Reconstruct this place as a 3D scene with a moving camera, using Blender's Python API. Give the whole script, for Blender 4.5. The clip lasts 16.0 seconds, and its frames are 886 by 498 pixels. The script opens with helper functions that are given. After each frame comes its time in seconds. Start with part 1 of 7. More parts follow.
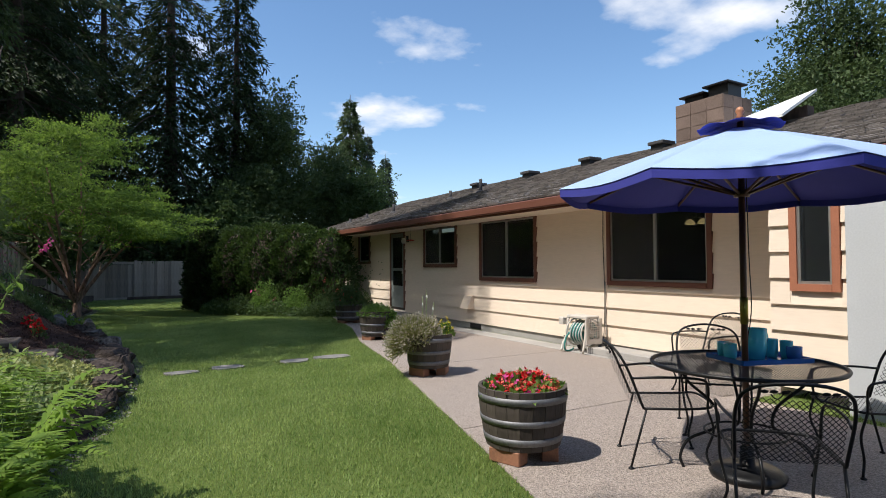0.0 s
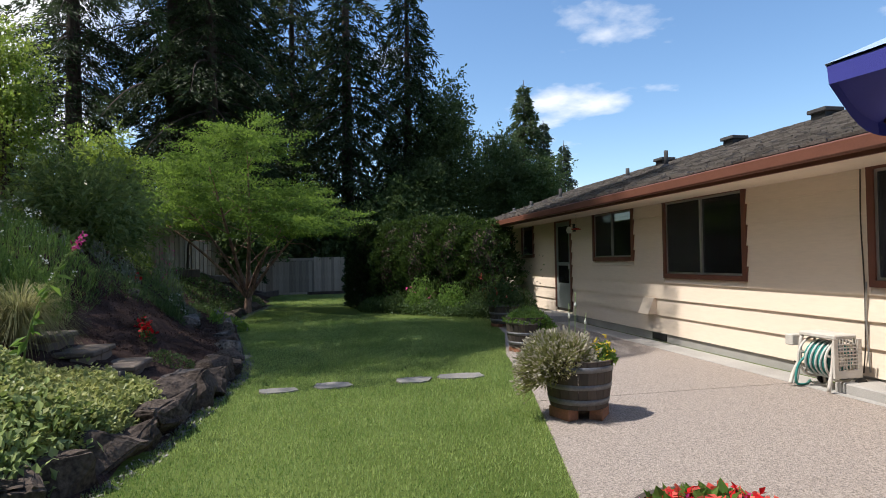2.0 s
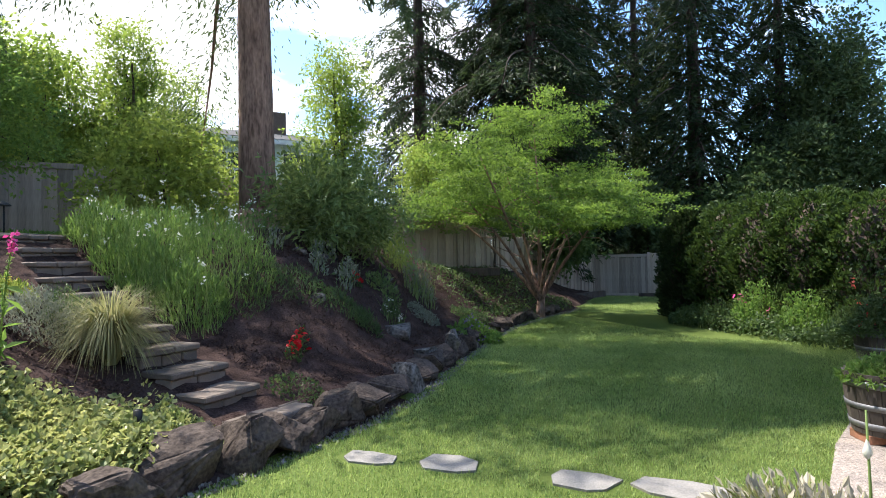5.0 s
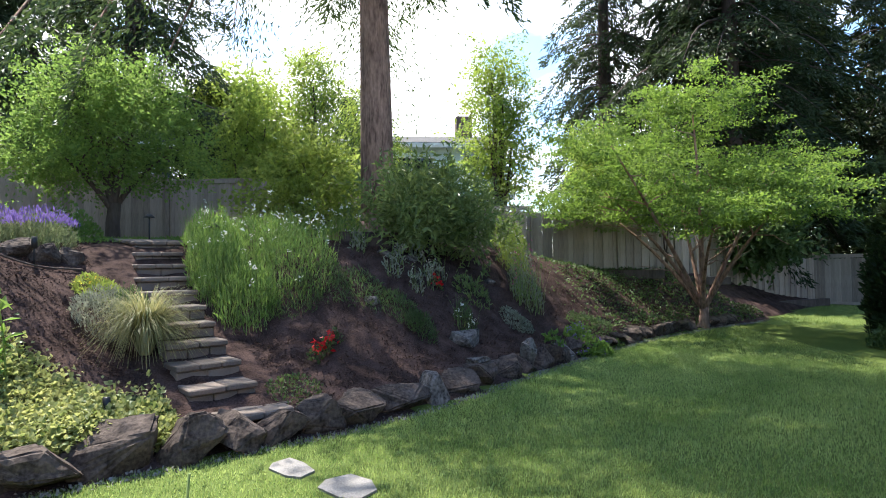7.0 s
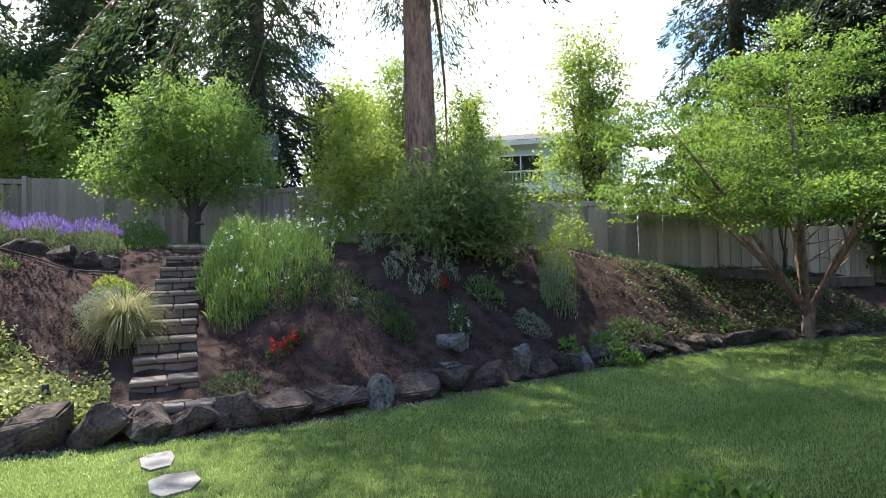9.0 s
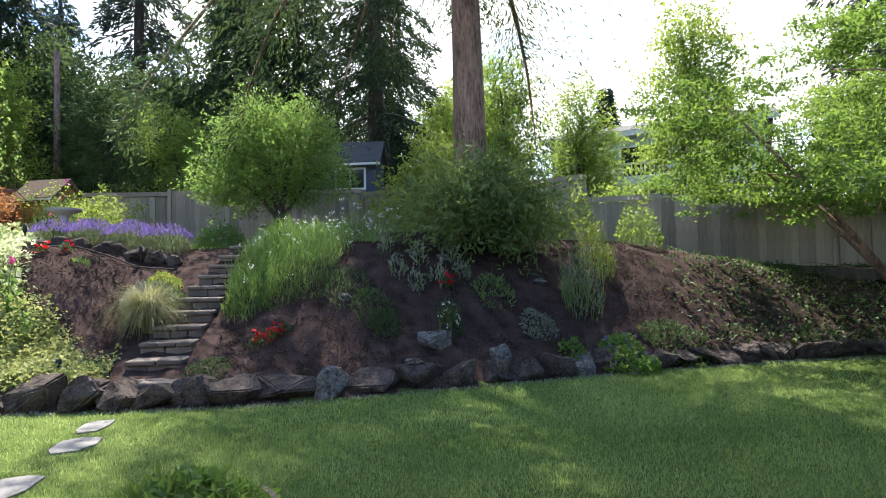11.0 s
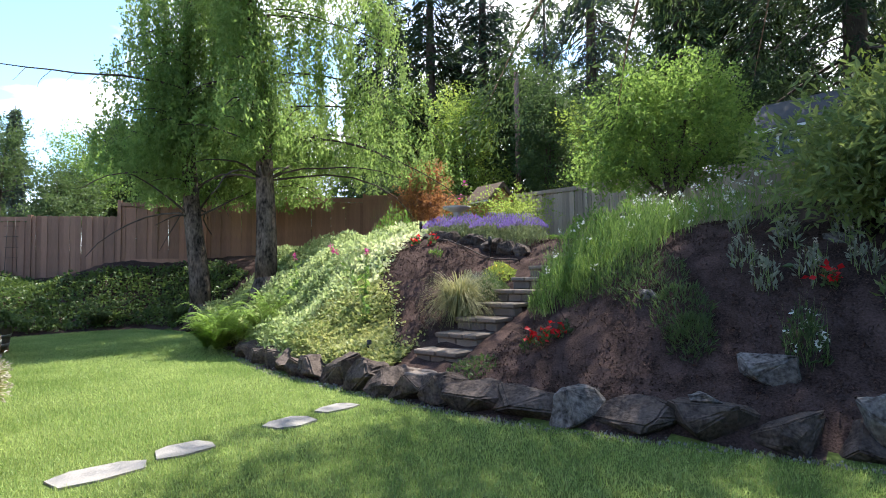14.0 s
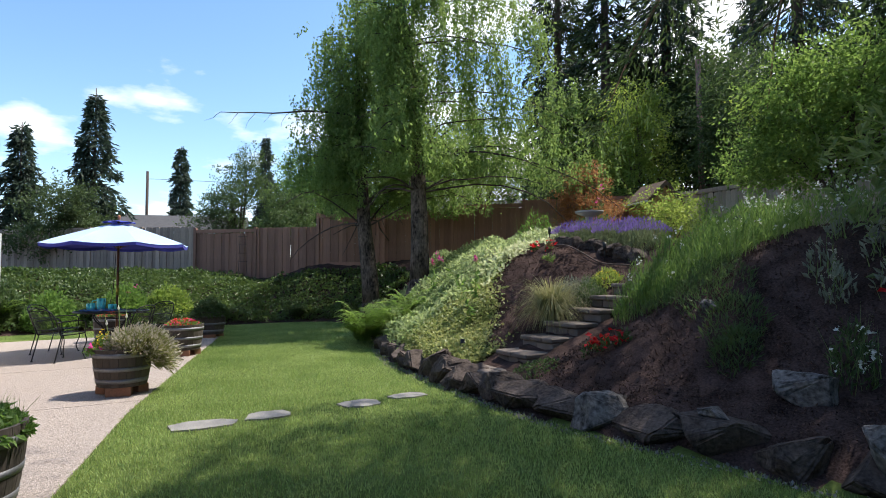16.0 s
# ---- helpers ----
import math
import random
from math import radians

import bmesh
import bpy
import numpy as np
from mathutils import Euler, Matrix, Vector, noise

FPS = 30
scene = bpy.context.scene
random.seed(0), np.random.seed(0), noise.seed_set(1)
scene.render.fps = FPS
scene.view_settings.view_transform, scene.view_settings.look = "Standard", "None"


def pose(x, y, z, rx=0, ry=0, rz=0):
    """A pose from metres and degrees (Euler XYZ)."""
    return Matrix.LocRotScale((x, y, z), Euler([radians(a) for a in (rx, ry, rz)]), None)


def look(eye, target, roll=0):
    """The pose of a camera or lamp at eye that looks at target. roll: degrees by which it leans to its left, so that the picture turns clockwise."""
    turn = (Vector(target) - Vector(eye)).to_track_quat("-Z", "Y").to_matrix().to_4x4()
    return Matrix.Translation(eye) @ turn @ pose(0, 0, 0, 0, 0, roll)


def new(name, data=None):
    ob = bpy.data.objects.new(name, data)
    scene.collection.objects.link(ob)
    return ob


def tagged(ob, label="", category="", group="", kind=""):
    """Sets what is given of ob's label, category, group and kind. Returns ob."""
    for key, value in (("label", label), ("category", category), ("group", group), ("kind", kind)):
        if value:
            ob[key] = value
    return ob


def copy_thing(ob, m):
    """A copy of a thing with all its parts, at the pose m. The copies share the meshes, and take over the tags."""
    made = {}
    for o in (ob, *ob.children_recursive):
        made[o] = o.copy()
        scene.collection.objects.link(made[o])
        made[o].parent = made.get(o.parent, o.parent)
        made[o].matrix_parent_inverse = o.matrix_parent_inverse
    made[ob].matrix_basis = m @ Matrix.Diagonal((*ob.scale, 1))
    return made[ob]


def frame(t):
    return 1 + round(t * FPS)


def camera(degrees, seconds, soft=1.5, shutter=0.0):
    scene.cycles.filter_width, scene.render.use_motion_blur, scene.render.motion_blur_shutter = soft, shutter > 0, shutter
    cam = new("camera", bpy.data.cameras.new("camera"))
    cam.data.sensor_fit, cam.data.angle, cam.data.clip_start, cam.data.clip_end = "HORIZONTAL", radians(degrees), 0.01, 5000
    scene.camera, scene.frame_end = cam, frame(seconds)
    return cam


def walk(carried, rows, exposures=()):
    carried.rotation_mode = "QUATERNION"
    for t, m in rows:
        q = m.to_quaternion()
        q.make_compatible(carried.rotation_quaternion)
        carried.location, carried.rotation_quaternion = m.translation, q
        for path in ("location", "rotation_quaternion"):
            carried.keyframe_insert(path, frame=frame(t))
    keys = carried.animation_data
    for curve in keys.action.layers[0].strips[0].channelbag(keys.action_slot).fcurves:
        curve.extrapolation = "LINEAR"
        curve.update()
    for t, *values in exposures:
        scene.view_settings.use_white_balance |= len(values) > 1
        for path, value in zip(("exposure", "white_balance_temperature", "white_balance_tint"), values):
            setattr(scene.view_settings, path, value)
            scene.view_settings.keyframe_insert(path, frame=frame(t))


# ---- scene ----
cam = camera(75.3, 16.0, soft=0.95)
PATH = [
    (0, (-0.506, 3.757, 1.448), (0.494, 5.488, 1.502), -0.4),
    (0.5, (-0.224, 4.085, 1.443), (0.542, 5.932, 1.493), -0.2),
    (1, (0.19, 4.474, 1.476), (0.763, 6.39, 1.516), -0.7),
    (1.5, (0.544, 4.938, 1.455), (1.006, 6.884, 1.499), -0.9),
    (2, (0.856, 5.499, 1.458), (1.262, 7.457, 1.497), -1.0),
    (2.5, (1.025, 6.032, 1.469), (1.284, 8.015, 1.506), -1.0),
    (3, (1.257, 6.595, 1.458), (1.204, 8.594, 1.498), -1.0),
    (3.5, (1.52, 7.139, 1.486), (1.168, 9.107, 1.518), -1.3),
    (5.8, (3.46, 9.192, 1.474), (2.359, 10.861, 1.531), -1.0),
    (6, (3.632, 9.34, 1.485), (2.449, 10.951, 1.541), -1.0),
    (6.5, (3.993, 9.763, 1.491), (2.613, 11.209, 1.55), -1.0),
    (7, (4.33, 10.25, 1.513), (2.845, 11.589, 1.569), -0.9),
    (7.5, (4.583, 10.741, 1.483), (3.004, 11.966, 1.543), -1.0),
    (8, (4.863, 11.271, 1.479), (3.199, 12.379, 1.541), -1.0),
    (8.5, (5.177, 11.786, 1.477), (3.44, 12.776, 1.541), -1.0),
    (8.7, (5.291, 12.014, 1.479), (3.527, 12.955, 1.544), -1.1),
    (10.8, (6.148, 14.597, 1.371), (4.181, 14.951, 1.452), -1.5),
    (11, (6.195, 14.803, 1.4), (4.217, 15.086, 1.477), -1.2),
    (11.5, (6.057, 15.311, 1.374), (4.059, 15.337, 1.453), -1.2),
    (12, (5.801, 15.749, 1.363), (3.817, 15.51, 1.445), -1.1),
    (12.5, (5.44, 15.995, 1.352), (3.539, 15.38, 1.436), -0.9),
    (13, (4.979, 16.243, 1.34), (3.193, 15.348, 1.423), -0.8),
    (13.5, (4.521, 16.487, 1.315), (2.876, 15.353, 1.4), -0.7),
    (14, (4.018, 16.736, 1.298), (2.48, 15.461, 1.387), -0.6),
    (14.5, (3.705, 17.055, 1.323), (2.289, 15.645, 1.411), -0.7),
    (15, (3.543, 17.444, 1.363), (2.224, 15.944, 1.452), -0.6),
    (15.5, (3.361, 17.803, 1.371), (2.196, 16.179, 1.463), -0.5),
    (16, (3.229, 18.237, 1.364), (2.241, 16.501, 1.458), -0.2),
]
walk(cam, [(t, look(eye, target, roll)) for t, eye, target, roll in PATH],
     [(0, 0.3), (1.5, 0.38), (2.5, 0.52), (3.5, 0.98), (6, 1.5), (7, 1.6), (8.5, 1.6), (11, 1.6), (12.5, 1.7), (13.5, 1.7), (14.5, 1.45), (15.5, 0.95), (16, 0.8)])

# ---- world, sun and exposure ----
SUN_EL, SUN_AZ = radians(58), radians(179)      # height of the sun; direction towards it, from +x to +y
world = bpy.data.worlds.new("sky_world")
scene.world = world
world.use_nodes = True
wn, wl = world.node_tree.nodes, world.node_tree.links
wn.clear()
sky = wn.new("ShaderNodeTexSky")
sky.sky_type, sky.sun_disc = "NISHITA", False
sky.sun_elevation, sky.sun_rotation = SUN_EL, radians(90) - SUN_AZ
sky.air_density, sky.dust_density, sky.ozone_density = 1.0, 0.6, 1.6
w_co = wn.new("ShaderNodeTexCoord")
w_sep = wn.new("ShaderNodeSeparateXYZ")
wl.new(w_co.outputs["Generated"], w_sep.inputs[0])
w_up = wn.new("ShaderNodeMath"); w_up.operation = "ADD"; w_up.inputs[1].default_value = 0.18
wl.new(w_sep.outputs["Z"], w_up.inputs[0])
w_dx = wn.new("ShaderNodeMath"); w_dx.operation = "DIVIDE"
w_dy = wn.new("ShaderNodeMath"); w_dy.operation = "DIVIDE"
for node, out in ((w_dx, "X"), (w_dy, "Y")):
    wl.new(w_sep.outputs[out], node.inputs[0])
    wl.new(w_up.outputs[0], node.inputs[1])
w_cmb = wn.new("ShaderNodeCombineXYZ")
wl.new(w_dx.outputs[0], w_cmb.inputs["X"])
wl.new(w_dy.outputs[0], w_cmb.inputs["Y"])
w_noise = wn.new("ShaderNodeTexNoise")
w_noise.inputs["Scale"].default_value, w_noise.inputs["Detail"].default_value = 1.55, 9.0
w_noise.inputs["Roughness"].default_value = 0.52
wl.new(w_cmb.outputs[0], w_noise.inputs["Vector"])
w_ramp = wn.new("ShaderNodeValToRGB")
w_ramp.color_ramp.elements[0].position, w_ramp.color_ramp.elements[1].position = 0.565, 0.69
w_neg = wn.new("ShaderNodeMath"); w_neg.operation = "MULTIPLY"; w_neg.use_clamp = True; w_neg.inputs[1].default_value = -1.0
wl.new(w_sep.outputs["X"], w_neg.inputs[0])
w_cov = wn.new("ShaderNodeMath"); w_cov.operation = "MULTIPLY_ADD"; w_cov.inputs[1].default_value = 0.24
wl.new(w_neg.outputs[0], w_cov.inputs[0])
wl.new(w_noise.outputs["Fac"], w_cov.inputs[2])
wl.new(w_cov.outputs[0], w_ramp.inputs[0])
w_mix = wn.new("ShaderNodeMixRGB")
w_mix.inputs[2].default_value = (5.8, 5.9, 6.15, 1)
wl.new(w_ramp.outputs[0], w_mix.inputs[0])
w_sat = wn.new("ShaderNodeHueSaturation")
w_sat.inputs["Saturation"].default_value = 1.14
wl.new(sky.outputs[0], w_sat.inputs["Color"])
wl.new(w_sat.outputs[0], w_mix.inputs[1])
w_bg = wn.new("ShaderNodeBackground")
w_bg.inputs["Strength"].default_value = 0.15
w_out = wn.new("ShaderNodeOutputWorld")
wl.new(w_mix.outputs[0], w_bg.inputs[0])
wl.new(w_bg.outputs[0], w_out.inputs[0])
sun = new("sun", bpy.data.lights.new("sun", "SUN"))
sun.data.energy, sun.data.angle, sun.data.color = 4.5, radians(0.53), (1.0, 0.955, 0.88)
to_sun = Vector((math.cos(SUN_AZ) * math.cos(SUN_EL), math.sin(SUN_AZ) * math.cos(SUN_EL), math.sin(SUN_EL)))
sun.matrix_world = look((0, 0, 40), Vector((0, 0, 40)) - to_sun)


# ---- materials ----
def mat(name, color, rough=0.8, metal=0.0, var=0.25, scale=8.0, bump=0.2, fine=60.0, hue=None, spec=0.4, island=False, obj_random=False, stretch=(1, 1, 1)):
    """Surface with colour variation at two scales and a fine relief."""
    m = bpy.data.materials.new(name)
    m.use_nodes = True
    n, l = m.node_tree.nodes, m.node_tree.links
    b = n["Principled BSDF"]
    b.inputs["Roughness"].default_value, b.inputs["Metallic"].default_value = rough, metal
    b.inputs["Specular IOR Level"].default_value = spec
    co = n.new("ShaderNodeTexCoord")
    mp = n.new("ShaderNodeMapping")
    mp.inputs["Scale"].default_value = stretch
    l.new(co.outputs["Object"], mp.inputs[0])
    big = n.new("ShaderNodeTexNoise")
    big.inputs["Scale"].default_value, big.inputs["Detail"].default_value = scale, 6
    sml = n.new("ShaderNodeTexNoise")
    sml.inputs["Scale"].default_value, sml.inputs["Detail"].default_value = fine, 4
    l.new(mp.outputs[0], big.inputs["Vector"])
    l.new(mp.outputs[0], sml.inputs["Vector"])
    add = n.new("ShaderNodeMath"); add.operation = "ADD"
    l.new(big.outputs["Fac"], add.inputs[0])
    l.new(sml.outputs["Fac"], add.inputs[1])
    last = add.outputs[0]
    lo, hi = 0.7, 1.3
    if island or obj_random:
        src = n.new("ShaderNodeNewGeometry").outputs["Random Per Island"] if island else n.new("ShaderNodeObjectInfo").outputs["Random"]
        add2 = n.new("ShaderNodeMath"); add2.operation = "MULTIPLY_ADD"
        add2.inputs[1].default_value = 0.8
        l.new(src, add2.inputs[0])
        l.new(last, add2.inputs[2])
        last = add2.outputs[0]
        lo, hi = 0.8, 2.0
    rng = n.new("ShaderNodeMapRange")
    rng.inputs["From Min"].default_value, rng.inputs["From Max"].default_value = lo, hi
    l.new(last, rng.inputs["Value"])
    mix = n.new("ShaderNodeMixRGB")
    c2 = hue or color
    mix.inputs[1].default_value = (*[c * (1 - var) for c in color], 1)
    mix.inputs[2].default_value = (*[min(1, c * (1 + var)) for c in c2], 1)
    l.new(rng.outputs[0], mix.inputs[0])
    l.new(mix.outputs[0], b.inputs["Base Color"])
    if bump:
        bp = n.new("ShaderNodeBump")
        bp.inputs["Strength"].default_value, bp.inputs["Distance"].default_value = bump, 0.01
        l.new(add.outputs[0], bp.inputs["Height"])
        l.new(bp.outputs[0], b.inputs["Normal"])
    return m


def leaf(name, color, color2, trans=0.45, rough=0.55, hue=0.491, gain=1.65):
    """Foliage: each leaf has its own tint and lets light through."""
    if hue < 0.5:
        color, color2 = (color[0] * 1.04, *color[1:]), (color2[0] * 1.04, *color2[1:])
    m = bpy.data.materials.new(name)
    m.use_nodes = True
    n, l = m.node_tree.nodes, m.node_tree.links
    b = n["Principled BSDF"]
    b.inputs["Roughness"].default_value = rough
    b.inputs["Specular IOR Level"].default_value = 0.35
    geo = n.new("ShaderNodeNewGeometry")
    co = n.new("ShaderNodeTexCoord")
    nz = n.new("ShaderNodeTexNoise")
    nz.inputs["Scale"].default_value = 0.9
    l.new(co.outputs["Object"], nz.inputs["Vector"])
    ad = n.new("ShaderNodeMath"); ad.operation = "MULTIPLY_ADD"
    ad.inputs[1].default_value = 0.55
    l.new(geo.outputs["Random Per Island"], ad.inputs[0])
    l.new(nz.outputs["Fac"], ad.inputs[2])
    rg = n.new("ShaderNodeMapRange")
    rg.inputs["From Min"].default_value, rg.inputs["From Max"].default_value = 0.35, 1.15
    l.new(ad.outputs[0], rg.inputs["Value"])
    mix = n.new("ShaderNodeMixRGB")
    mix.inputs[1].default_value, mix.inputs[2].default_value = (*color, 1), (*color2, 1)
    l.new(rg.outputs[0], mix.inputs[0])
    l.new(mix.outputs[0], b.inputs["Base Color"])
    tr = n.new("ShaderNodeBsdfTranslucent")
    hs = n.new("ShaderNodeHueSaturation")
    hs.inputs["Hue"].default_value, hs.inputs["Saturation"].default_value, hs.inputs["Value"].default_value = hue, 1.0, gain
    l.new(mix.outputs[0], hs.inputs["Color"])
    l.new(hs.outputs[0], tr.inputs["Color"])
    sh = n.new("ShaderNodeMixShader")
    sh.inputs[0].default_value = trans
    l.new(b.outputs[0], sh.inputs[1])
    l.new(tr.outputs[0], sh.inputs[2])
    l.new(sh.outputs[0], n["Material Output"].inputs["Surface"])
    return m


M_GRASS = leaf("grass_blades", (0.10, 0.19, 0.038), (0.365, 0.455, 0.165), 0.40)
M_SOIL = mat("lawn_soil", (0.09, 0.13, 0.025), 0.95, var=0.4, scale=0.8, fine=40, hue=(0.075, 0.10, 0.027), spec=0.1)
M_MULCH = mat("bark_mulch", (0.031, 0.0195, 0.0165), 0.95, var=0.55, scale=4, bump=1.0, fine=55, hue=(0.058, 0.038, 0.033), spec=0.04)
M_CHIP = mat("bark_chips", (0.058, 0.036, 0.030), 0.9, var=0.4, scale=5, bump=0.3, hue=(0.085, 0.054, 0.044), island=True, spec=0.08)
M_PATIO = mat("exposed_aggregate", (0.335, 0.28, 0.245), 0.9, var=0.6, scale=60, bump=1.0, fine=140)
M_CONC = mat("plain_concrete", (0.36, 0.34, 0.32), 0.85, var=0.18, scale=2, bump=0.3, fine=90)
M_STONE = mat("stepping_stone", (0.225, 0.21, 0.195), 0.85, var=0.3, scale=6, bump=0.5, fine=70)
M_ROCK = mat("basalt_rock", (0.045, 0.033, 0.028), 0.9, var=0.5, scale=5, bump=0.9, fine=35, hue=(0.085, 0.066, 0.056), spec=0.15)
M_ROCKL = mat("lichen_rock", (0.055, 0.045, 0.04), 0.9, var=0.6, scale=11, bump=0.9, fine=30, hue=(0.15, 0.135, 0.125), spec=0.15)
M_SIDING = mat("cream_siding", (0.76, 0.635, 0.515), 0.65, var=0.05, scale=2, bump=0.06, fine=40, stretch=(1, 0.15, 1))
M_TRIM = mat("brown_trim_paint", (0.15, 0.058, 0.038), 0.5, var=0.12, scale=4, bump=0.05)
M_TRIMO = mat("cedar_red_trim", (0.36, 0.14, 0.08), 0.55, var=0.12, scale=4, bump=0.05)
M_SOFFIT = mat("soffit_paint", (0.72, 0.60, 0.48), 0.7, var=0.06, scale=3, bump=0.05)
M_SHINGLE = mat("cedar_shakes", (0.125, 0.108, 0.098), 0.9, var=0.4, scale=3, bump=0.6, fine=50, hue=(0.185, 0.167, 0.155), obj_random=True)
M_SHINGLE_J = mat("cedar_shakes_far", (0.125, 0.108, 0.098), 0.9, var=0.4, scale=3, bump=0.6, fine=50, hue=(0.185, 0.167, 0.155), island=True)
M_FENCE = mat("weathered_fence_wood", (0.335, 0.268, 0.217), 0.9, var=0.42, scale=5, bump=0.5, fine=60, stretch=(1, 1, 0.12), obj_random=True)
M_FENCER = mat("reddish_fence_wood", (0.25, 0.135, 0.095), 0.85, var=0.3, scale=5, bump=0.4, fine=60, stretch=(1, 1, 0.12), obj_random=True)
M_BARREL = mat("weathered_oak_staves", (0.075, 0.06, 0.05), 0.85, var=0.35, scale=6, bump=0.5, fine=50, stretch=(1, 1, 0.15), obj_random=True)
M_HOOP = mat("dull_steel_hoop", (0.20, 0.20, 0.21), 0.6, 0.7, var=0.2, scale=10, bump=0.1)
M_BLOCKW = mat("red_cedar_block", (0.26, 0.12, 0.07), 0.7, var=0.2, scale=8, bump=0.2)
M_IRON = mat("black_wrought_iron", (0.012, 0.012, 0.013), 0.42, 0.3, var=0.2, scale=20, bump=0.1)
# one blue canvas in two colours: deep for its shade, pale for sunlight
M_CANVAS_SHADE = mat("shade_blue_canvas", (0.055, 0.06, 0.36), 0.9, var=0.1, scale=3, bump=0.15, fine=300)
M_CANVAS = mat("sunlit_blue_canvas", (0.36, 0.50, 0.80), 0.85, var=0.1, scale=3, bump=0.15, fine=300)
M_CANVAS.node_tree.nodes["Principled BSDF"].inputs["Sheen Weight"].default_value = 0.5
M_POLE = mat("varnished_wood_pole", (0.11, 0.05, 0.025), 0.4, var=0.25, scale=20, bump=0.1, stretch=(1, 1, 0.1))
M_BARK = mat("fir_bark", (0.16, 0.09, 0.066), 0.95, var=0.5, scale=6, bump=1.0, fine=25, hue=(0.25, 0.155, 0.118), stretch=(1, 1, 0.25))
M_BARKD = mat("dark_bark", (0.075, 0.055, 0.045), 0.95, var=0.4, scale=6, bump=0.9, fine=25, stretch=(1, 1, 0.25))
M_BIRCH = mat("birch_bark", (0.052, 0.039, 0.031), 0.9, var=0.7, scale=5, bump=0.7, fine=20, hue=(0.105, 0.080, 0.064), stretch=(1, 1, 0.5), spec=0.1)
M_PAVER = mat("concrete_pavers", (0.155, 0.122, 0.10), 0.9, var=0.35, scale=6, bump=0.5, fine=60, obj_random=True)
M_WHITE = mat("white_paint", (0.75, 0.75, 0.73), 0.6, var=0.05, scale=3, bump=0.05)
M_GREY = mat("grey_wall_paint", (0.50, 0.51, 0.52), 0.7, var=0.06, scale=1.2, bump=0.08)
M_BLUEH = mat("blue_grey_house_paint", (0.22, 0.33, 0.38), 0.7, var=0.08, scale=1, bump=0.05)
M_MINT = mat("pale_green_house_paint", (0.52, 0.62, 0.58), 0.7, var=0.06, scale=1, bump=0.05)
M_DARKR = mat("dark_composition_roof", (0.062, 0.06, 0.062), 0.9, var=0.25, scale=4, bump=0.4)
M_BLACK = mat("black_plastic", (0.015, 0.015, 0.016), 0.5, var=0.1, bump=0.05)
# dark colour stands in for the unlit room; also used on wall cores
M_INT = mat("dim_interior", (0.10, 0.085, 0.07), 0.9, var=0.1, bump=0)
M_SHEDW = mat("orange_cedar_shed", (0.42, 0.22, 0.09), 0.7, var=0.2, scale=5, stretch=(1, 1, 0.2))

M_FIR = leaf("dark_fir_needles", (0.014, 0.028, 0.010), (0.040, 0.066, 0.022), 0.34, 0.6)
M_FIRB = leaf("blue_green_spruce", (0.022, 0.042, 0.028), (0.045, 0.075, 0.045), 0.22, 0.6)
M_FIRL = leaf("mid_green_conifer", (0.035, 0.065, 0.022), (0.07, 0.11, 0.035), 0.3, 0.6)
M_MAPLE = leaf("maple_leaves", (0.045, 0.10, 0.017), (0.14, 0.225, 0.038), 0.58)
M_APPLE = leaf("apple_leaves", (0.07, 0.145, 0.03), (0.175, 0.275, 0.065), 0.52)
M_BUSHY = leaf("bright_shrub_leaves", (0.095, 0.17, 0.03), (0.23, 0.31, 0.06), 0.54)
M_BUSHD = leaf("dull_shrub_leaves", (0.04, 0.075, 0.025), (0.08, 0.13, 0.04), 0.4)
M_RHODO = leaf("rhododendron_leaves", (0.07, 0.12, 0.035), (0.19, 0.25, 0.08), 0.42, 0.35)
M_YELL = leaf("yellow_green_shrub_leaves", (0.105, 0.17, 0.03), (0.25, 0.32, 0.07), 0.52)
M_BIRCHL = leaf("birch_leaves", (0.092, 0.168, 0.04), (0.195, 0.285, 0.08), 0.56)
M_OAK = leaf("deciduous_leaves", (0.04, 0.07, 0.025), (0.08, 0.12, 0.04), 0.4)
M_HEDGE = leaf("cedar_hedge_sprays", (0.016, 0.034, 0.009), (0.055, 0.10, 0.02), 0.32)
M_ARBOR = leaf("dark_arborvitae_sprays", (0.014, 0.030, 0.010), (0.034, 0.058, 0.016), 0.25)
M_IVY = leaf("variegated_ivy_leaves", (0.07, 0.135, 0.025), (0.38, 0.40, 0.16), 0.35, 0.45)
M_IVYD = leaf("dark_ivy_leaves", (0.035, 0.07, 0.018), (0.09, 0.14, 0.035), 0.35, 0.45)
M_GOUT = leaf("ground_elder_leaves", (0.14, 0.21, 0.075), (0.34, 0.41, 0.19), 0.47)
M_GOUTW = leaf("white_edged_leaves", (0.22, 0.30, 0.12), (0.62, 0.64, 0.42), 0.35)
M_FERN = leaf("fern_fronds", (0.12, 0.22, 0.035), (0.26, 0.38, 0.08), 0.5)
M_FERND = leaf("dark_fern_fronds", (0.04, 0.08, 0.02), (0.08, 0.13, 0.035), 0.4)
M_HERB = leaf("herb_leaves", (0.07, 0.15, 0.03), (0.15, 0.25, 0.05), 0.45)
M_YARROW = leaf("yarrow_leaves", (0.055, 0.115, 0.028), (0.16, 0.26, 0.06), 0.45)
M_LAVL = leaf("lavender_leaves", (0.08, 0.115, 0.05), (0.18, 0.22, 0.11), 0.35)
M_GREYL = leaf("silver_grey_leaves", (0.12, 0.145, 0.10), (0.25, 0.27, 0.20), 0.3)
M_TAN = leaf("straw_blades", (0.13, 0.155, 0.055), (0.33, 0.32, 0.15), 0.4)
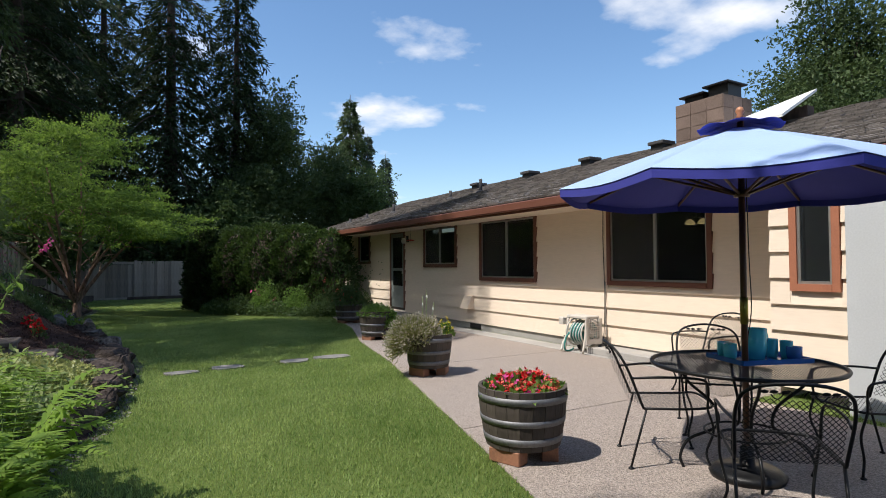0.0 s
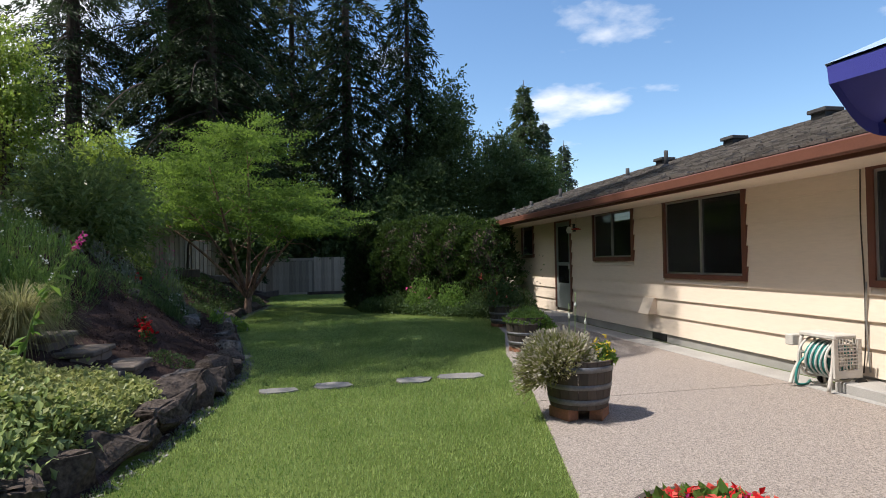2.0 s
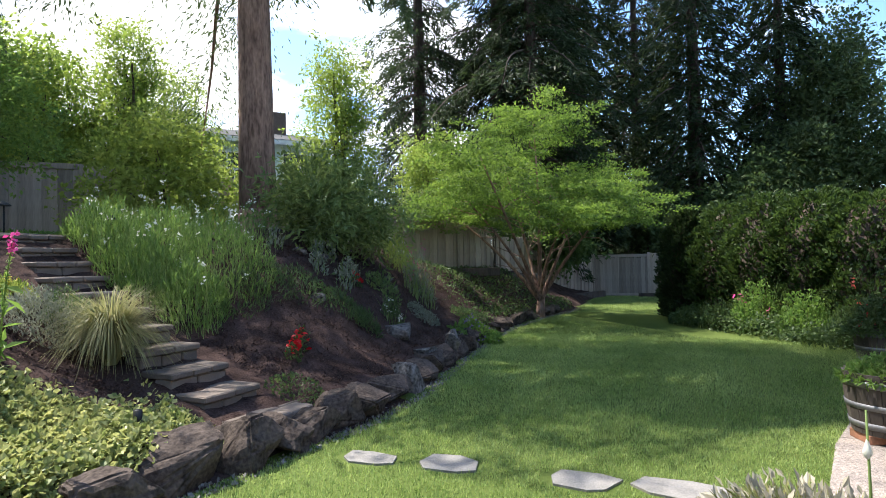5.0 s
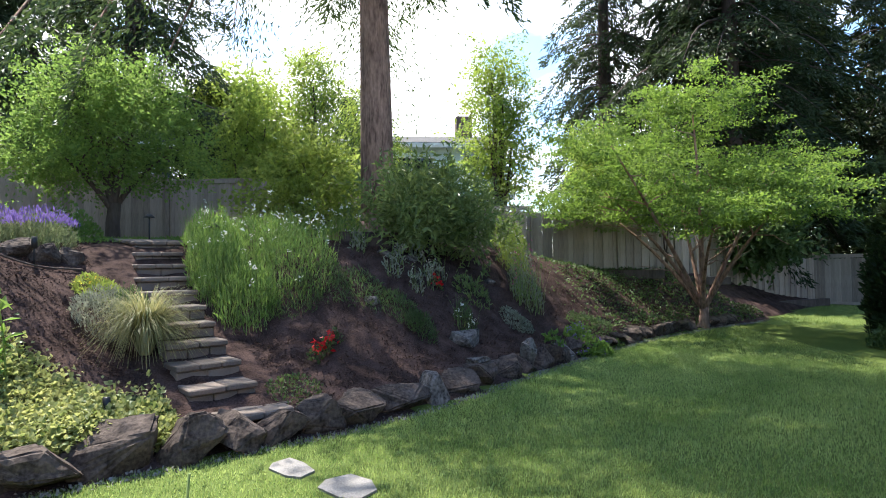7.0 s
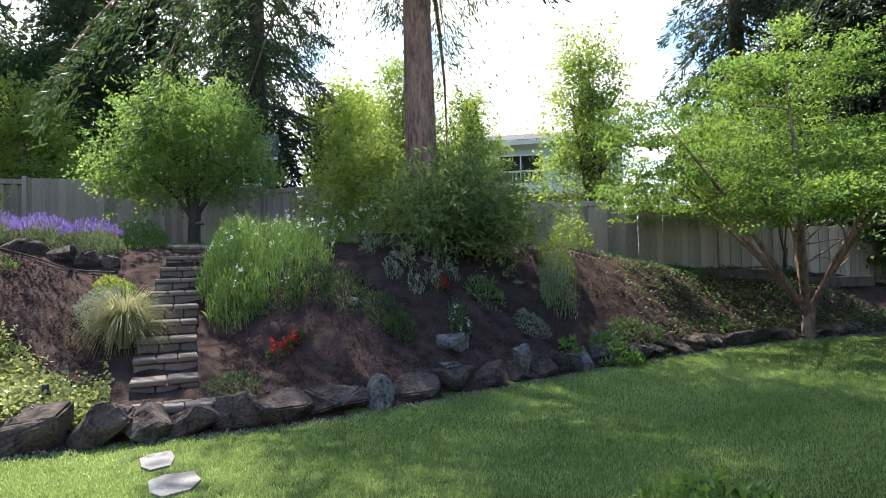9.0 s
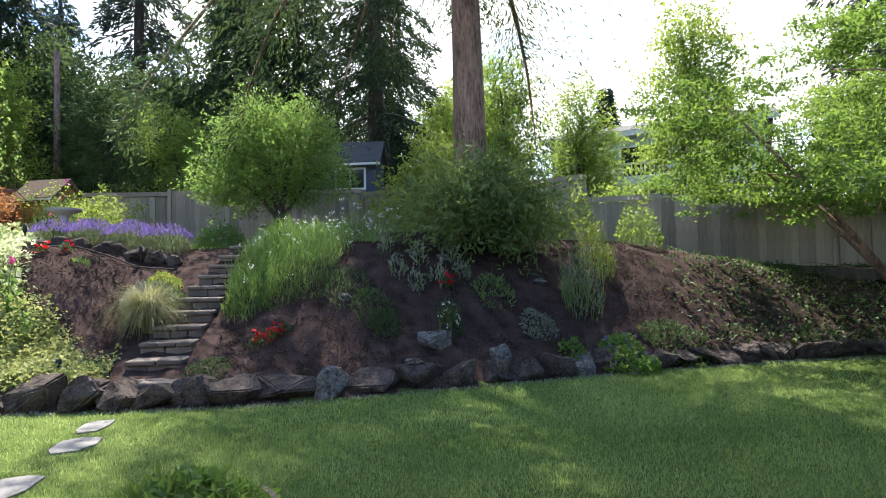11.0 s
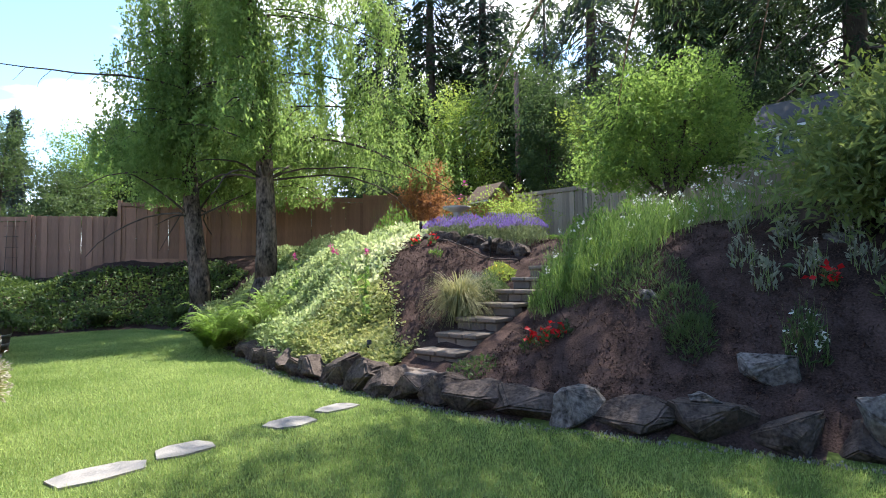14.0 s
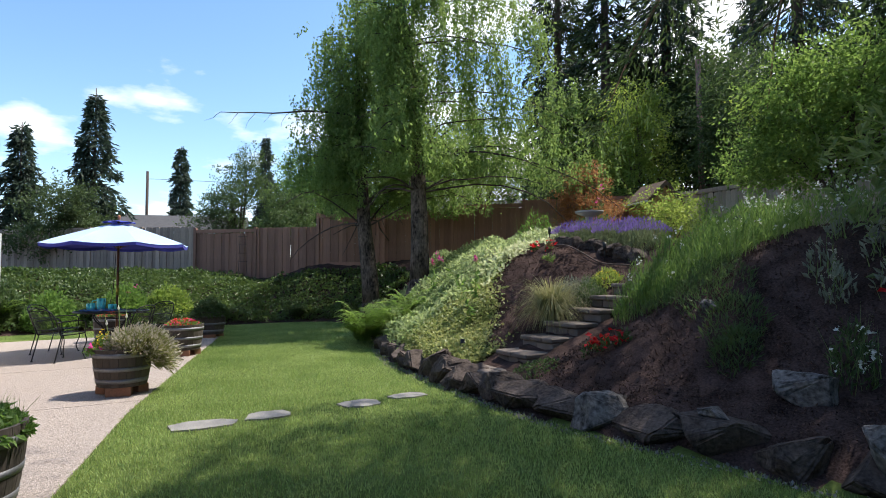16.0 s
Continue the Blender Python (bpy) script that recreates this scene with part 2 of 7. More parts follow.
M_RED = leaf("red_petals", (0.48, 0.008, 0.012), (0.62, 0.015, 0.02), 0.3, hue=0.5, gain=1.2)
M_CORAL = leaf("coral_petals", (0.62, 0.06, 0.05), (0.75, 0.18, 0.13), 0.3, hue=0.5, gain=1.2)
M_PINK = leaf("magenta_petals", (0.55, 0.03, 0.20), (0.72, 0.12, 0.38), 0.3, hue=0.5, gain=1.2)
M_PURP = leaf("lavender_flowers", (0.12, 0.08, 0.25), (0.23, 0.16, 0.40), 0.3, hue=0.5)
M_PALE = leaf("pale_flower_spikes", (0.34, 0.31, 0.23), (0.52, 0.47, 0.38), 0.3, hue=0.5, gain=1.2)
M_WHITEF = leaf("white_petals", (0.62, 0.62, 0.56), (0.80, 0.80, 0.74), 0.3, hue=0.5, gain=1.2)
M_YELF = leaf("yellow_petals", (0.65, 0.48, 0.03), (0.8, 0.65, 0.08), 0.3, hue=0.5, gain=1.2)
M_RUST = leaf("rust_red_leaves", (0.20, 0.085, 0.035), (0.36, 0.18, 0.07), 0.4, hue=0.5)
M_OLIVE = leaf("olive_stems", (0.13, 0.15, 0.055), (0.26, 0.27, 0.11), 0.35)
M_STALK = leaf("green_stalks", (0.12, 0.20, 0.06), (0.22, 0.30, 0.10), 0.3)

M_GLASS = bpy.data.materials.new("window_glass")
M_GLASS.use_nodes = True
_g = M_GLASS.node_tree
_p = _g.nodes["Principled BSDF"]
_p.inputs["Base Color"].default_value = (0.02, 0.022, 0.024, 1)
_p.inputs["Roughness"].default_value = 0.03
_p.inputs["Specular IOR Level"].default_value = 0.5
_tr = _g.nodes.new("ShaderNodeBsdfTransparent")
_tr.inputs[0].default_value = (0.75, 0.78, 0.77, 1)
_mx = _g.nodes.new("ShaderNodeMixShader")
_mx.inputs[0].default_value = 0.45
_g.links.new(_p.outputs[0], _mx.inputs[1])
_g.links.new(_tr.outputs[0], _mx.inputs[2])
_g.links.new(_mx.outputs[0], _g.nodes["Material Output"].inputs["Surface"])
M_TURQ = bpy.data.materials.new("turquoise_glass")
M_TURQ.use_nodes = True
_p = M_TURQ.node_tree.nodes["Principled BSDF"]
_p.inputs["Base Color"].default_value = (0.12, 0.74, 0.84, 1)
_p.inputs["Roughness"].default_value = 0.12
_p.inputs["Transmission Weight"].default_value = 0.3
M_BLUEG = bpy.data.materials.new("cobalt_glass")
M_BLUEG.use_nodes = True
_p = M_BLUEG.node_tree.nodes["Principled BSDF"]
_p.inputs["Base Color"].default_value = (0.07, 0.22, 0.62, 1)
_p.inputs["Roughness"].default_value = 0.15
_p.inputs["Transmission Weight"].default_value = 0.35


# ---- mesh helpers ----
def part(name, bm, material, parent=None, label=""):
    """Links a bmesh as one mesh object under a thing or a part."""
    me = bpy.data.meshes.new(name)
    bm.to_mesh(me)
    bm.free()
    me.materials.append(material)
    ob = new(name, me)
    ob.parent = parent
    if label:
        ob["label"] = label
    return ob


def thing(name, at=(0, 0, 0), rz=0.0, label="", category="", group="", kind=""):
    ob = new(name)
    ob.empty_display_size = 0.1
    ob.matrix_basis = pose(*at, 0, 0, rz)
    return tagged(ob, label, category, group, kind)


def raw(name, verts, faces, material, parent=None, label="", smooth=False):
    """A mesh from numpy arrays: verts (n,3), faces (m,k)."""
    verts, faces = np.asarray(verts, np.float32), np.asarray(faces, np.int32)
    me = bpy.data.meshes.new(name)
    k = faces.shape[1]
    me.vertices.add(len(verts))
    me.vertices.foreach_set("co", verts.ravel())
    me.loops.add(faces.size)
    me.loops.foreach_set("vertex_index", faces.ravel())
    me.polygons.add(len(faces))
    me.polygons.foreach_set("loop_start", np.arange(0, faces.size, k, dtype=np.int32))
    me.polygons.foreach_set("use_smooth", np.full(len(faces), smooth))
    me.update(calc_edges=True)
    me.materials.append(material)
    ob = new(name, me)
    ob.parent = parent
    if label:
        ob["label"] = label
    return ob


def box(bm, x0, x1, y0, y1, z0, z1, bevel=0.0):
    m = Matrix.Translation(((x0 + x1) / 2, (y0 + y1) / 2, (z0 + z1) / 2)) @ Matrix.Diagonal((x1 - x0, y1 - y0, z1 - z0, 1))
    r = bmesh.ops.create_cube(bm, size=1, matrix=m)
    if bevel:
        es = list({e for v in r["verts"] for e in v.link_edges})
        bmesh.ops.bevel(bm, geom=es, offset=bevel, segments=1, affect="EDGES", clamp_overlap=True)
    return bm


def boxed(name, dims, material, parent=None, label="", bevel=0.0):
    return part(name, box(bmesh.new(), *dims, bevel), material, parent, label)


def lathe(bm, profile, seg=24):
    """Turns (radius, height) pairs about z."""
    rings = []
    for r, z in profile:
        rings.append([bm.verts.new((r * math.cos(2 * math.pi * i / seg), r * math.sin(2 * math.pi * i / seg), z)) for i in range(seg)])
    for a, b in zip(rings, rings[1:]):
        for i in range(seg):
            j = (i + 1) % seg
            f = bm.faces.new((a[i], a[j], b[j], b[i]))
            f.smooth = True
    return bm


def tube(bm, pts, r, seg=6, r_end=None, cap=True):
    """A round bar along points; tapers to r_end."""
    pts = [Vector(p) for p in pts]
    r_end = r if r_end is None else r_end
    rings = []
    side = None
    for i, p in enumerate(pts):
        d = (pts[min(i + 1, len(pts) - 1)] - pts[max(i - 1, 0)]).normalized()
        if side is None:
            side = d.orthogonal().normalized()
        side = (side - d * side.dot(d)).normalized()
        up = d.cross(side)
        rr = r + (r_end - r) * i / max(1, len(pts) - 1)
        rings.append([bm.verts.new(p + (side * math.cos(2 * math.pi * k / seg) + up * math.sin(2 * math.pi * k / seg)) * rr) for k in range(seg)])
    for a, b in zip(rings, rings[1:]):
        for k in range(seg):
            j = (k + 1) % seg
            bm.faces.new((a[k], a[j], b[j], b[k])).smooth = True
    if cap:
        bm.faces.new(rings[0][::-1])
        bm.faces.new(rings[-1])
    return bm


def unit(v):
    return v / np.maximum(np.linalg.norm(v, axis=1, keepdims=True), 1e-6)


def leaves(name, centres, length, width, material, parent=None, rng=None, axis=None, spread=1.0, flat=0.0, label="", normal=None):
    """Many small pointed leaves, each of two bent triangles. axis: the way the leaves point, loosened by spread; flat: how level they lie."""
    rng = rng or np.random.default_rng(1)
    c = np.asarray(centres, np.float64)
    n = len(c)
    a = rng.normal(size=(n, 3)) * spread
    if axis is not None:
        a = a + np.asarray(axis)
    a = unit(a)
    nr = rng.normal(size=(n, 3))
    if normal is not None:
        nr = nr * 0.6 + np.asarray(normal)
    nr[:, 2] += flat * 3
    b = unit(np.cross(a, nr))
    s = (rng.uniform(0.65, 1.35, size=(n, 1)))
    L, W = a * length * s, b * width * 0.5 * s
    up = unit(np.cross(b, a)) * (length * 0.12) * s
    v = np.empty((n, 4, 3))
    v[:, 0], v[:, 1], v[:, 2], v[:, 3] = c, c + L * 0.5 + W + up, c + L, c + L * 0.5 - W + up
    f = np.arange(n * 4).reshape(n, 4)
    ob = raw(name, v.reshape(-1, 3), f, material, parent, label)
    if "bloom" in name or "mass" in name:
        ob["kind"] = "stuff"
    return ob


def blades(name, bases, height, width, material, parent=None, rng=None, lean=0.35, label="", droop=0.0, axis=None):
    """Narrow upright blades of one triangle (two with droop)."""
    rng = rng or np.random.default_rng(2)
    c = np.asarray(bases, np.float64)
    n = len(c)
    ang = rng.uniform(0, 2 * math.pi, n)
    wv = np.stack([np.cos(ang), np.sin(ang), np.zeros(n)], 1) * width * 0.5
    d = rng.normal(size=(n, 3)) * lean
    if axis is not None:
        d = d * 0.5 + np.asarray(axis) * lean * 2
    d[:, 2] = 1
    h = height * rng.uniform(0.55, 1.25, size=(n, 1))
    d = unit(d) * h
    if not droop:
        v = np.empty((n, 3, 3))
        v[:, 0], v[:, 1], v[:, 2] = c - wv, c + wv, c + d
        return raw(name, v.reshape(-1, 3), np.arange(n * 3).reshape(n, 3), material, parent, label)
    v = np.empty((n, 4, 3))
    out = d.copy()
    out[:, 2] = 0
    tip = c + d + out * 1.3 * droop
    tip[:, 2] -= (h[:, 0]) * droop * 0.9
    v[:, 0], v[:, 1], v[:, 2], v[:, 3] = c, c + d * 0.8 + wv, tip, c + d * 0.8 - wv
    return raw(name, v.reshape(-1, 3), np.arange(n * 4).reshape(n, 4), material, parent, label)


# ---- lie of the land ----
EDGE = np.array([(7.5, 1.75), (5.5, 1.6), (0.5, 1.2), (-1.1, 1.1), (-2.3, 1.5), (-2.65, 3.2), (-2.1, 5.2), (-1.4, 7.3), (-0.85, 8.9), (-0.52, 10.1), (-0.36, 11.8),
                 (-0.25, 13.2), (-0.33, 14.4), (-0.62, 15.8), (-0.9, 17.3), (-1.1, 18.5), (-1.36, 20.8), (-1.3, 23.3), (-1.0, 25.4), (-1.3, 29.0), (-1.6, 34.0)])
LAWN = np.vstack([EDGE, [(24, 34), (24, 1.75)]])


def off_edge(x, y):
    """Distance beyond the lawn's edge (negative on the lawn)."""
    x, y = np.asarray(x, float), np.asarray(y, float)
    d = np.full(x.shape, 1e9)
    for (ax, ay), (bx, by) in zip(EDGE, EDGE[1:]):
        ex, ey = bx - ax, by - ay
        t = np.clip(((x - ax) * ex + (y - ay) * ey) / (ex * ex + ey * ey), 0, 1)
        d = np.minimum(d, np.hypot(x - ax - t * ex, y - ay - t * ey))
    inside = np.zeros(x.shape, bool)
    for (ax, ay), (bx, by) in zip(LAWN, np.roll(LAWN, -1, 0)):
        cross = (ay > y) != (by > y)
        with np.errstate(divide="ignore", invalid="ignore"):
            xi = ax + (y - ay) * (bx - ax) / (by - ay)
        inside ^= cross & (x < xi)
    return np.where(inside, -d, d)


def smooth(a, b, v):
    t = np.clip((np.asarray(v, float) - a) / (b - a), 0, 1)
    return t * t * (3 - 2 * t)


def land(x, y):
    """Height of the ground."""
    x, y = np.asarray(x, float), np.asarray(y, float)
    d = off_edge(x, y)
    bank = np.interp(d, [0, 0.12, 0.3, 0.8, 1.3, 2.2, 3.0, 5.0, 14, 40], [0, 0.05, 0.27, 0.47, 0.92, 1.62, 1.9, 2.02, 2.35, 3.2])
    stair = np.interp(d, [0, 0.12, 0.3, 0.85, 2.05, 4.3, 6, 14, 40], [0, 0.03, 0.12, 0.32, 0.74, 1.83, 2.0, 2.35, 3.2])
    south = np.interp(d, [0, 0.3, 1.0, 2.5, 5, 12, 40], [0, 0.12, 0.4, 1.0, 1.5, 1.6, 1.7])
    k = 1 - smooth(0.42, 2.5, np.abs(y - 12.4))
    z = bank * (1 - k) + stair * k
    s = smooth(-3.4, -1.0, x) * smooth(4.5, 2.0, y)
    z = z * (1 - s) + south * s
    nn = smooth(19, 24, y)
    z = z * (1 - nn * 0.30)
    north = smooth(31, 36, y)
    z = np.where(d > 0, z, 0) * (1 - north * 0.5)
    return np.where(d > 0, z, 0.0)


def ground(x, y):
    return float(land(np.array([x]), np.array([y]))[0])


# ---- ground ----
gx = np.concatenate([[-400, -150, -70, -40, -28], np.arange(-20, 8.01, 0.2), [10, 14, 20, 30, 60, 150, 400]])
gy = np.concatenate([[-400, -150, -60, -30, -18], np.arange(-12, 36.01, 0.2), [38, 42, 50, 70, 150, 400]])
GX, GY = np.meshgrid(gx, gy)
GZ = land(GX, GY)
rg = np.random.default_rng(5)
GZ = np.where(off_edge(GX, GY) > 0.5, GZ + rg.normal(size=GZ.shape) * 0.018, GZ)
nxg, nyg = len(gx), len(gy)
ii = (np.arange(nyg - 1)[:, None] * nxg + np.arange(nxg - 1)[None]).ravel()
gf = np.stack([ii, ii + 1, ii + nxg + 1, ii + nxg], 1)
g_ob = raw("ground", np.stack([GX, GY, GZ], -1).reshape(-1, 3), gf, M_MULCH, smooth=True)
g_ob.data.materials.append(M_SOIL)
cx, cy = (GX[:-1, :-1] + GX[1:, 1:]) / 2, (GY[:-1, :-1] + GY[1:, 1:]) / 2
g_ob.data.polygons.foreach_set("material_index", (off_edge(cx, cy) < 0.0).astype(np.int32).ravel())
tagged(g_ob, "lawn and dark bark-mulched garden bank, rising to a level terrace", "ground", kind="structure")

# patio slab
PATIO = [(0.95, 3.6), (2.04, 7.6), (3.1, 11.6), (3.55, 13.9), (4.3, 16.3), (4.9, 19.6), (6.42, 20.3), (6.42, 7.4), (5.3, 7.4), (5.3, 3.2), (2.6, 3.0)]


def slab(name, outline, z0, z1, material, parent=None, label="", bevel=0.0):
    bm = bmesh.new()
    low = [bm.verts.new((x, y, z0)) for x, y in outline]
    top = [bm.verts.new((x, y, z1)) for x, y in outline]
    f = bm.faces.new(top)
    f.normal_update()
    if f.normal.z < 0:
        f.normal_flip()
    n = len(outline)
    for i in range(n):
        bm.faces.new((low[i], low[(i + 1) % n], top[(i + 1) % n], top[i]))
    if bevel:
        bmesh.ops.bevel(bm, geom=[e for e in bm.edges if e.verts[0].co.z == z1 and e.verts[1].co.z == z1], offset=bevel, segments=1, affect="EDGES")
    bmesh.ops.recalc_face_normals(bm, faces=bm.faces)
    return part(name, bm, material, parent, label)


def clip_y(poly, y, above):
    """The part of a polygon above or below a line of constant y."""
    out = []
    for (ax, ay), (bx, by) in zip(poly, poly[1:] + poly[:1]):
        ia, ib = (ay >= y) == above, (by >= y) == above
        if ia:
            out.append((ax, ay))
        if ia != ib:
            out.append((ax + (bx - ax) * (y - ay) / (by - ay), y))
    return out


patio = thing("patio", (0, 0, 0), 0, "pinkish-grey exposed-aggregate concrete patio with joints", "patio", kind="structure")
cuts = [3.0, 5.1, 8.05, 11.05, 14.1, 17.2, 20.4]
for lo, hi in zip(cuts, cuts[1:]):
    poly = clip_y(clip_y(PATIO, lo + 0.006, True), hi - 0.006, False)
    slab("concrete_slab", poly, -0.08, 0.012, M_PATIO, patio, bevel=0.008)
slab("smooth_margin", [(5.98, 7.5), (6.41, 7.5), (6.41, 17.7), (5.98, 17.7)], 0.0, 0.0165, M_CONC, patio, "smooth pale concrete margin along the wall")

# ---- house ----
HX = 6.5                                             # outer face of the long wall
SOUTH, NORTH = 7.45, 24.3


def wall_with_holes(name, x0, x1, y0, y1, z0, z1, holes, material, parent):
    """A wall along y with thickness and rectangular openings (ya, yb, za, zb)."""
    bm = bmesh.new()
    ys = sorted({y0, y1, *[h[0] for h in holes], *[h[1] for h in holes]})
    for a, b in zip(ys, ys[1:]):
        m = (a + b) / 2
        cuts = sorted([(h[2], h[3]) for h in holes if h[0] < m < h[1]])
        z = z0
        for lo, hi in cuts + [(z1, z1)]:
            if lo > z + 1e-4:
                box(bm, x0, x1, a, b, z, lo)
            z = hi
    return part(name, bm, material, parent)


# openings: (y0, y1, z0, z1)
W1, W2, W3 = (8.70, 10.44, 1.17, 2.33), (12.38, 14.18, 1.17, 2.35), (15.29, 16.78, 1.46, 2.35)
W4, W5, DOOR = (20.47, 21.28, 1.56, 2.37), (22.29, 23.10, 1.56, 2.37), (18.03, 18.85, 0.26, 2.32)
HOLES = [W1, W2, W3, W4, W5, DOOR]
house = thing("house", (0, 0, 0), 0, "low cream-sided ranch house with brown trim and shake roof", "house", kind="structure")
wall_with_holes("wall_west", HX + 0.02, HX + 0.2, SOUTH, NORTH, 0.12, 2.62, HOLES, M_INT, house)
# lap siding, course by course, cut round the openings
COURSES = [0.15, 0.45, 0.735, 1.015, 1.30, 1.585, 1.87, 2.155, 2.44, 2.60]


def siding(parent, x, ya, yb, za, zb):
    """One lapped board: thick at its foot, thin at its head."""
    bm = bmesh.new()
    t0, t1 = 0.040, 0.008
    pr = [(x, za), (x - t0, za), (x - t1, zb), (x, zb)]
    lo = [bm.verts.new((px, ya, pz)) for px, pz in pr]
    hi = [bm.verts.new((px, yb, pz)) for px, pz in pr]
    bm.faces.new(lo)
    bm.faces.new(hi[::-1])
    for i in range(4):
        bm.faces.new((lo[i], hi[i], hi[(i + 1) % 4], lo[(i + 1) % 4]))
    bmesh.ops.recalc_face_normals(bm, faces=bm.faces)
    return part("siding_board", bm, M_SIDING, parent)


for za, zb in zip(COURSES, COURSES[1:]):
    cuts = sorted([(h[0] - 0.07, h[1] + 0.07) for h in HOLES if h[2] - 0.07 < zb - 0.01 and h[3] + 0.07 > za + 0.01])
    y = SOUTH
    for ca, cb in cuts + [(NORTH, NORTH)]:
        if ca > y + 0.02:
            lo, hi = za, zb + 0.012
            siding(house, HX + 0.018, y, ca, lo, hi)
        y = cb
    # slivers above and below openings inside one course
    for h in HOLES:
        a, b, c, d = h[0] - 0.07, h[1] + 0.07, h[2] - 0.07, h[3] + 0.07
        if za < c < zb and c - za > 0.02:
            siding(house, HX + 0.018, a, b, za, c)
        if za < d < zb and zb - d > 0.02:
            siding(house, HX + 0.018, a, b, d, zb + 0.012)
boxed("foundation", (HX + 0.012, HX + 0.2, SOUTH, NORTH, -0.1, 0.15), M_CONC, house)
boxed("foundation_vent", (HX - 0.002, HX + 0.011, 14.26, 14.68, 0.02, 0.13), M_BLACK, house)
# room behind the windows, its dimness put into the surface colour
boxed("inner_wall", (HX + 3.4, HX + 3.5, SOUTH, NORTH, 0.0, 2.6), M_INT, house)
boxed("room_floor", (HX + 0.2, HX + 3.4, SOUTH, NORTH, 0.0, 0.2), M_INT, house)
boxed("wall_north", (HX + 0.2, HX + 7.2, NORTH - 0.2, NORTH, 0.0, 2.62), M_TRIM, house)
boxed("wall_east", (HX + 7.2, HX + 7.4, 2.0, NORTH, 0.0, 2.62), M_SIDING, house)
boxed("wall_gable", (HX - 0.01, HX + 0.2, NORTH, NORTH + 0.02, 0.1, 2.6), M_TRIM, house)

# roof: ridge at x 10, eave at x 5.75
EX, EZ, RX, RZ = 5.72, 2.56, 10.0, 4.0
R0, R1 = 2.0, 24.75


def roof_slope(name, xa, za, xb, zb, ya, yb, th, material):
    bm = bmesh.new()
    pr = [(xa, za), (xb, zb), (xb, zb - th), (xa, za - th)]
    lo = [bm.verts.new((x, ya, z)) for x, z in pr]
    hi = [bm.verts.new((x, yb, z)) for x, z in pr]
    bm.faces.new(lo)
    bm.faces.new(hi[::-1])
    for i in range(4):
        bm.faces.new((lo[i], hi[i], hi[(i + 1) % 4], lo[(i + 1) % 4]))
    bmesh.ops.recalc_face_normals(bm, faces=bm.faces)
    return part(name, bm, material, house)


roof_w = roof_slope("roof_deck", EX, EZ, RX, RZ, R0, R1, 0.08, M_DARKR)
roof_slope("roof_deck", 14.3, EZ, RX, RZ, R0, R1, 0.08, M_DARKR)
boxed("gutter", (EX - 0.11, EX - 0.005, R0, R1, EZ - 0.17, EZ - 0.03), M_TRIM, house, "brown metal gutter", bevel=0.015)
boxed("fascia", (EX - 0.003, EX + 0.035, R0, R1, EZ - 0.21, EZ - 0.085), M_TRIM, house)
boxed("soffit", (EX + 0.036, HX + 0.05, R0, R1, EZ - 0.20, EZ - 0.17), M_SOFFIT, house)
bm = bmesh.new()
for xa, za, xb, zb in ((EX - 0.03, EZ - 0.02, RX, RZ - 0.02), (14.33, EZ - 0.02, RX, RZ - 0.02)):
    vs = [bm.verts.new((x, R1 + dy, z + dz)) for x, z in ((xa, za), (xb, zb)) for dy in (0, 0.04) for dz in (0, -0.17)]
    bmesh.ops.convex_hull(bm, input=vs)
part("rake_board", bm, M_TRIM, house)
boxed("gable_wall", (HX, 13.6, NORTH - 0.15, NORTH - 0.01, 2.5, 2.62), M_TRIM, house)


def window_unit(w, parts=2, trim=M_TRIM, screen=True, x=HX):
    """A slider window set in its opening, with painted trim."""
    y0, y1, z0, z1 = w
    th = thing("window_1", (0, 0, 0), 0, "sliding window with painted brown trim and dark panes", "window", kind="structure")
    t = 0.075
    boxed("trim_board", (x - 0.035, x + 0.03, y0 - t, y0, z0 - t, z1 + t), trim, th)
    boxed("trim_board", (x - 0.035, x + 0.03, y1, y1 + t, z0 - t, z1 + t), trim, th)
    boxed("trim_board", (x - 0.034, x + 0.03, y0, y1, z1, z1 + t), trim, th)
    boxed("window_sill", (x - 0.045, x + 0.03, y0, y1, z0 - t, z0), trim, th)
    f = 0.03
    xf0, xf1 = x - 0.012, x + 0.05
    for nm, d in (("frame_side", (y0, y0 + f, z0, z1)), ("frame_side", (y1 - f, y1, z0, z1)), ("frame_rail", (y0 + f, y1 - f, z0, z0 + f)), ("frame_rail", (y0 + f, y1 - f, z1 - f, z1))):
        boxed(nm, (xf0, xf1, *d), M_ALU, th, "grey aluminium frame")
    ym = (y0 + y1) / 2
    if parts == 2:
        boxed("mullion", (xf0 - 0.004, xf1 - 0.004, ym - 0.022, ym + 0.022, z0 + f, z1 - f), M_ALU, th)
        spans = ((y0 + f, ym - 0.022), (ym + 0.022, y1 - f))
    else:
        spans = ((y0 + f, y1 - f),)
    for i, (a, b) in enumerate(spans):
        boxed("pane", (x + 0.012, x + 0.016, a, b, z0 + f, z1 - f), M_GLASS, th)
        if i == 1 and screen:
            boxed("insect_screen", (x - 0.004, x - 0.002, a, b, z0 + f, z1 - f), M_SCREEN, th, "dark insect screen")
    return th


